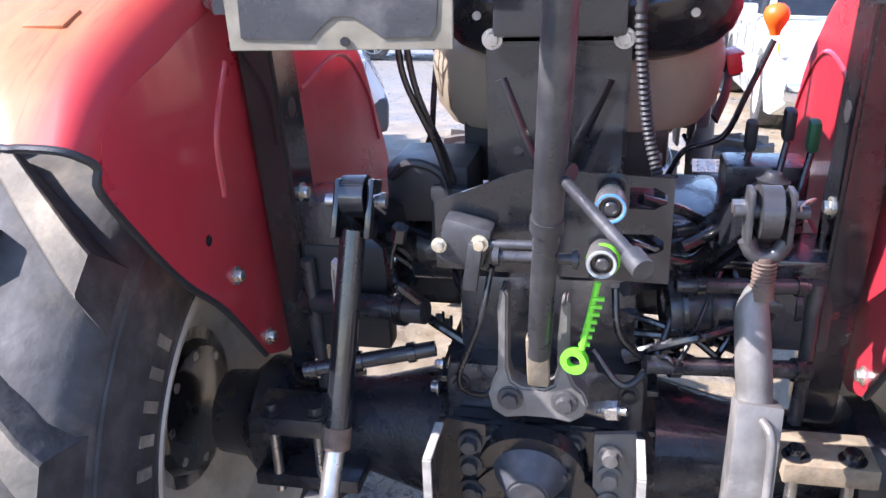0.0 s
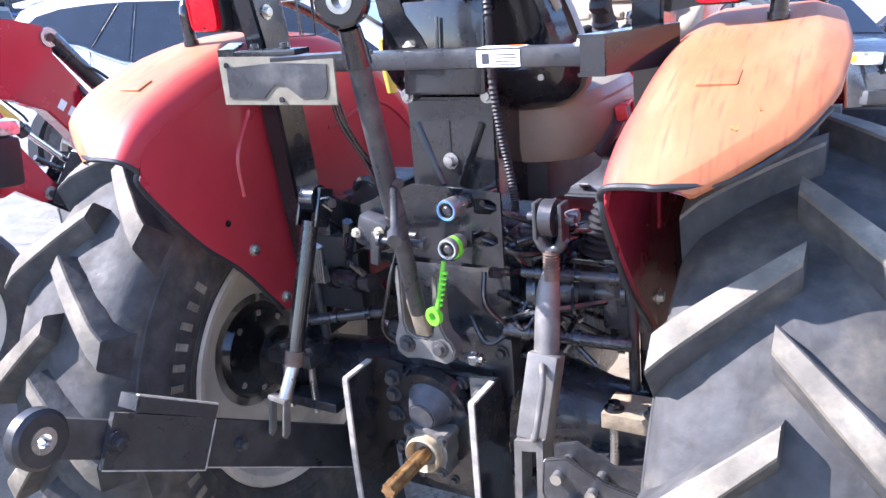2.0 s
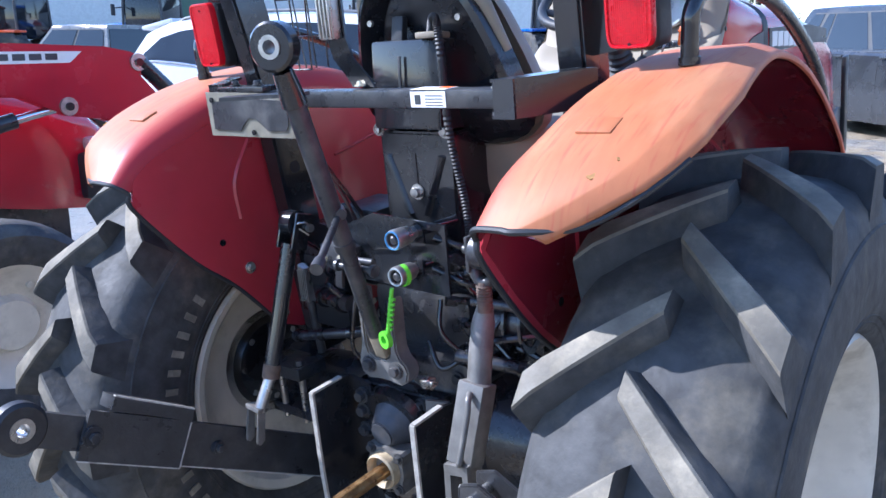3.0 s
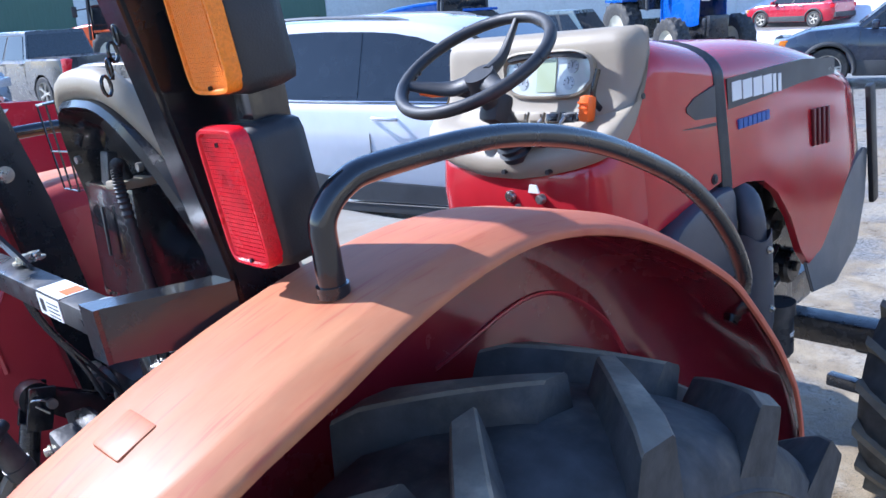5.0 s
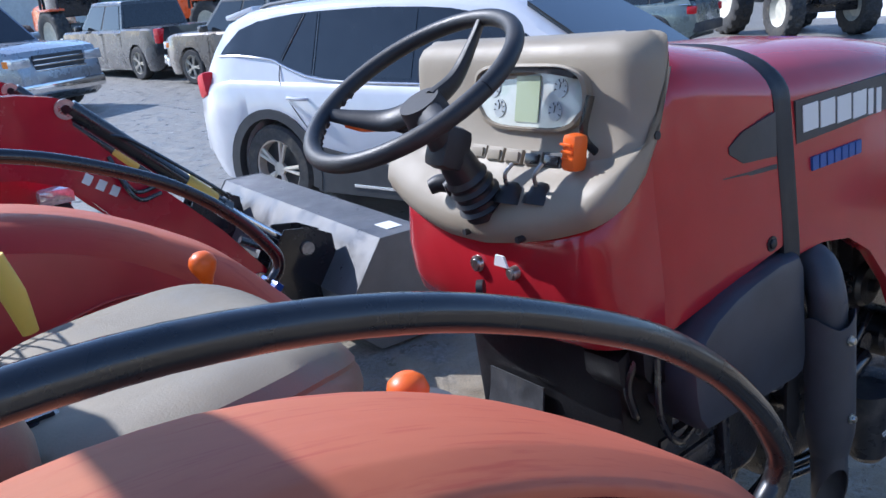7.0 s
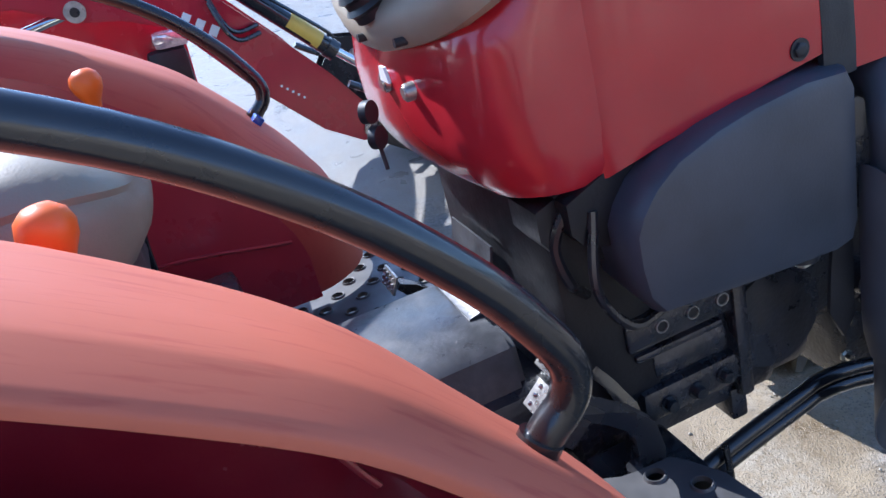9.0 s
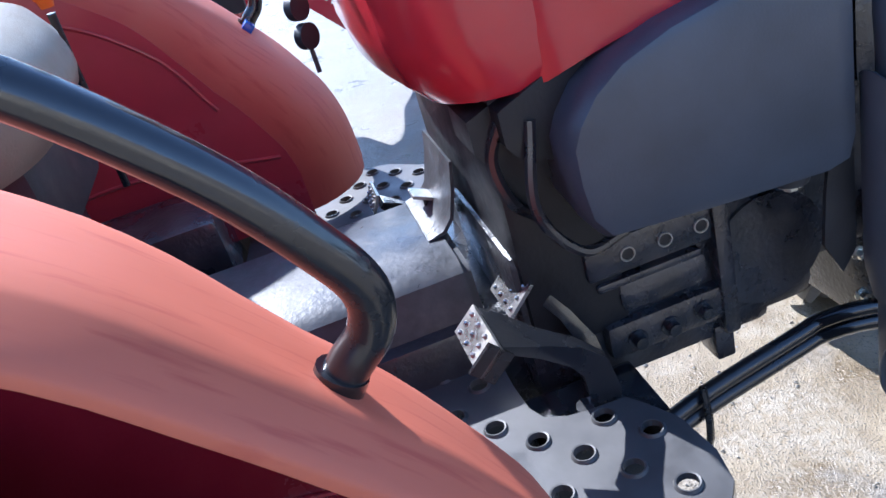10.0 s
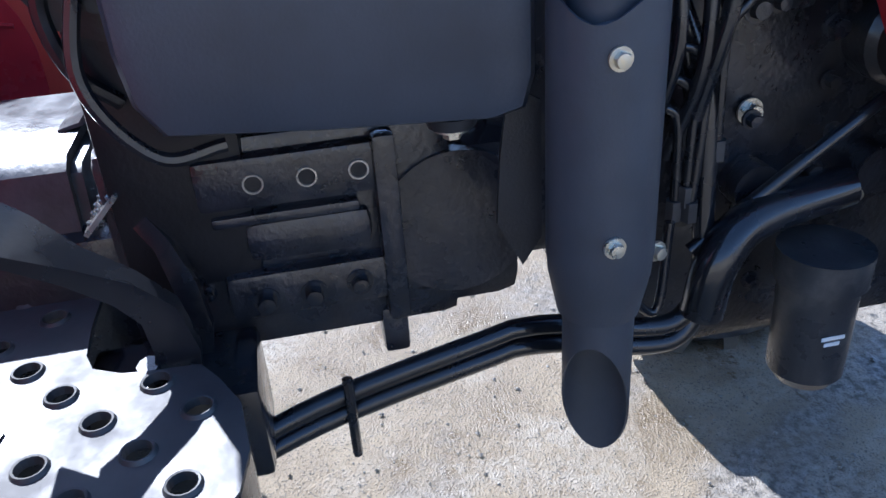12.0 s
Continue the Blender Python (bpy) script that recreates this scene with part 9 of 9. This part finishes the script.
# ---- farther tractors, drawn with cab, bonnet and wheels ----
def cab_tractor(name, label, paint, m):
    ob = thing(name, label, "tractor", "far tractors", m)
    bm = B()
    rings = [hood_ring(y, hw, zt, zb, 0.0, 0.12) for y, hw, zt, zb in ((0.9, 0.42, 1.95, 1.1), (1.6, 0.42, 1.90, 1.05), (2.3, 0.40, 1.80, 1.0), (2.55, 0.36, 1.7, 1.05))]
    loft(bm, rings)
    part("bonnet", bm, paint, ob)
    bm = B()
    box(bm, (0, 0.1, 2.86), (1.55, 1.6, 0.16), (0, 0, 0), 0.06)
    part("cab_roof", bm, paint, ob)
    for x in (-0.72, 0.72):
        for y in (-0.55, 0.80):
            bm = B()
            rod(bm, (x, y, 1.4), (x * 0.95, y * 0.9, 2.82), 0.045, 8)
            part("cab_post", bm, DARKCLAD, ob)
    bm = B()
    box(bm, (0, 0.1, 2.1), (1.36, 1.26, 1.36), (0, 0, 0), 0.05)
    part("cab_glass", bm, GLASS, ob)
    bm = B()
    box(bm, (0, 1.2, 0.95), (0.6, 3.0, 0.5), (0, 0, 0), 0.05)
    box(bm, (0, 2.2, 0.62), (1.6, 0.16, 0.2), (0, 0, 0), 0.03)
    box(bm, (0, 2.72, 1.0), (0.5, 0.2, 0.5), (0, 0, 0), 0.03)
    part("chassis", bm, CAST, ob)
    for x, y, r, w in ((0.85, -0.3, 0.85, 0.45), (-0.85, -0.3, 0.85, 0.45), (0.85, 2.2, 0.62, 0.36), (-0.85, 2.2, 0.62, 0.36)):
        bm = B()
        rings = []
        for k in range(72):
            a, tread = 2 * math.pi * k / 72, []
            for u, f in ((-0.4, 0.55), (-0.5, 0.75), (-0.5, 0.9), (-0.42, 0.95), (-0.15, 0.96), (0.0, 0.95), (0.15, 0.96), (0.42, 0.95), (0.5, 0.9), (0.5, 0.75), (0.4, 0.55)):
                bar = f > 0.92 and (k + (2 if u > 0 else 0) + int(abs(u) * 6)) % 4 < 2
                rr = r * (f + (0.05 if bar else -0.02 if f > 0.92 else 0))
                tread.append((w * u, rr * math.sin(a), rr * math.cos(a)))
            rings.append(tread)
        loft(bm, rings + rings[:1], closed=False, cap=False)
        bmesh.ops.remove_doubles(bm, verts=bm.verts, dist=0.0005)
        t = part("wheel", bm, RUBBER, ob, at=Matrix.Translation((x, y, r)))
        bm = B()
        lathe(bm, [(-w * 0.4, r * 0.56), (-w * 0.15, r * 0.4), (-w * 0.1, 0.0)], 26)
        lathe(bm, [(w * 0.4, r * 0.56), (w * 0.15, r * 0.4), (w * 0.1, 0.0)], 26)
        part("rim", bm, mat("cream_rim", (0.6, 0.58, 0.48), 0.5), t)
    for s in (1, -1):
        bm = B()
        box(bm, (s * 0.22, 2.6, 1.62), (0.2, 0.08, 0.12), (0, 0, 0), 0.03)
        part("headlight", bm, HEADLAMP, ob)
        bm = B()
        rod(bm, (s * 0.75, 0.7, 2.4), (s * 1.15, 0.8, 2.35), 0.02, 8)
        box(bm, (s * 1.2, 0.8, 2.3), (0.2, 0.05, 0.34), (0, 0, 0), 0.03)
        part("mirror", bm, DARKCLAD, ob)
        bm = B()
        box(bm, (s * 0.85, -0.3, 1.66), (0.5, 1.0, 0.08), (0, 0, 0), 0.03)
        part("fender", bm, paint, ob)
    return ob


cab_tractor("blue_tractor", "blue cab tractor with cream rims facing the yard", BLUE, pose(-10.6, 18.0, 0, 0, 0, -119.5))
cab_tractor("blue_tractor", "blue cab tractor parked in the far row", BLUE, pose(-16.5, 17.0, 0, 0, 0, 140))
cab_tractor("blue_tractor", "blue cab tractor parked in the far row", BLUE, pose(-23.0, 13.5, 0, 0, 0, 120))
cab_tractor("orange_tractor", "orange and red cab tractor parked in the far row", ORANGEPAINT, pose(-26.5, 10.8, 0, 0, 0, 110))
cab_tractor("orange_tractor", "orange and red cab tractor parked in the far row", ORANGEPAINT, pose(-28.5, 6.5, 0, 0, 0, 100))

# black implement beams on the ground beyond the front wheel
implement = thing("implement", "black steel implement frame lying on the gravel", "implement", m=pose(0.55, 2.35, 0))
bm = B()
box(bm, (0.6, 0.0, 0.30), (2.0, 0.10, 0.12), (0, 0, 2), 0.01)
part("beam", bm, BLACK, implement)
bm = B()
box(bm, (0.6, -0.40, 0.22), (2.0, 0.05, 0.05), (0, 0, -3), 0.008)
part("beam", bm, BLACK, implement)
for x in (-0.2, 0.7, 1.5):
    bm = B()
    box(bm, (x, -0.2, 0.12), (0.08, 0.46, 0.24), (0, 0, 0), 0.01)
    part("cross_member", bm, BLACK, implement)


# ---- the edge of the yard ----
def snow_bank(name, pts, h, w, label):
    bm = B()
    path = smooth_path(pts, 8)
    rings = []
    for i, p in enumerate(path):
        d = (path[min(i + 1, len(path) - 1)] - path[max(i - 1, 0)]).normalized()
        n = Vector((-d.y, d.x, 0))
        f = math.sin(math.pi * (i + 0.5) / len(path)) ** 0.5
        ring = []
        for k in range(13):
            u = k / 12 * 2 - 1
            hh = h * f * max(0.0, 1 - u * u) ** 0.8 * (0.8 + 0.5 * noise.noise(p * 0.6 + n * u))
            ring.append(p + n * (u * w) + Vector((0, 0, hh - 0.04)))
        rings.append(ring)
    loft(bm, rings, closed=False, cap=False)
    tagged(part(name, bm, SNOW), label, "snow bank", kind="structure")


snow_bank("snow_bank", [(-30, 46, 0), (-18, 44, 0), (-6, 43, 0), (6, 46, 0)], 2.2, 5, "long ploughed bank of old snow")
snow_bank("snow_bank", [(-14, 24, 0), (-10, 25.5, 0), (-4, 26, 0), (2, 25, 0)], 0.8, 3, "low ploughed bank of old snow")


def shed(name, label, m, w, d, h, wall, roofmat, ridge):
    ob = thing(name, label, "building", m=m)
    bm = B()
    box(bm, (0, 0, h / 2), (w, d, h))
    part("wall", bm, wall, ob)
    bm = B()
    slab(bm, [(-w / 2 - 0.4, h), (0, h + ridge), (w / 2 + 0.4, h), (w / 2 + 0.4, h + 0.2), (0, h + ridge + 0.2), (-w / 2 - 0.4, h + 0.2)], 1, -d / 2 - 0.3, d / 2 + 0.3)
    part("roof", bm, roofmat, ob)
    for k in range(3):
        bm = B()
        box(bm, (-w * 0.3 + w * 0.3 * k, d / 2 + 0.03, h * 0.4), (w * 0.2, 0.1, h * 0.75), (0, 0, 0), 0.02)
        part("door", bm, WALLPALE, ob)
    return ob


shed("machine_shed", "long green metal-sided shed", pose(-48, 22, 0, 0, 0, -110), 44, 14, 5.0, WALLGREEN, WALLGREEN, 2.0)
shed("fabric_shed", "pale arched storage shed", pose(-27, 42, 0, 0, 0, -140), 22, 12, 4.2, WALLPALE, WALLPALE, 2.6)
shed("workshop", "pale metal workshop across the yard", pose(12, 48, 0, 0, 0, 180), 30, 12, 5.0, WALLPALE, WALLGREEN, 2.0)


def pine(x, y, h, seed):
    rnd = random.Random(seed)
    ob = thing("pine_tree", "green pine tree behind the sheds", "tree", "pines", pose(x, y, 0))
    bm = B()
    rod(bm, (0, 0, 0), (0, 0, h * 0.95), 0.22, 10, 0.03)
    for k in range(26):
        z = h * (0.15 + 0.8 * k / 26)
        a = rnd.uniform(0, 6.28)
        r = (h - z) * 0.26
        rod(bm, (0, 0, z), (r * math.cos(a), r * math.sin(a), z - 0.1 * r), 0.04, 5, 0.01)
    part("trunk", bm, BARK, ob)
    bm = B()
    for k in range(900):
        z = h * (0.12 + 0.88 * rnd.random() ** 1.3)
        r = (h * 1.02 - z) * 0.30 * rnd.random() ** 0.5 * (0.7 + 0.3 * math.sin(z * 5))
        a = rnd.uniform(0, 6.28)
        c = Vector((r * math.cos(a), r * math.sin(a), z))
        for j in range(3):
            q = Euler((rnd.uniform(-1, 1), rnd.uniform(-1, 1), rnd.uniform(0, 6.28))).to_matrix()
            L_ = rnd.uniform(0.18, 0.42)
            vs = [bm.verts.new(c + q @ Vector(v)) for v in ((-0.05, 0, 0), (0.05, 0, 0), (0.02, L_, -0.05), (-0.02, L_, -0.05))]
            bm.faces.new(vs)
    part("crown", bm, NEEDLE, ob, smooth=False)


for k, (x, y, h) in enumerate(((-40, 28, 9), (-43, 33, 11), (-35, 36, 10), (-50, 38, 12), (-30, 50, 12), (-18, 56, 13), (-8, 58, 12), (4, 60, 13), (-24, 54, 10))):
    pine(x, y, h, k)

# an unseen plain wall, added out of view to darken fill light and reflections from the right
bm = B()
for k in range(46):
    box(bm, (13.0 + (0.02 if k % 2 else 0.0), -20.5 + k, 2.1), (0.25, 1.0, 4.2))
tagged(part("unseen_wall_east", bm, UNSEENWALL), "unseen plain brown-grey wall, added to cut fill light and shape reflections", "wall", kind="structure")
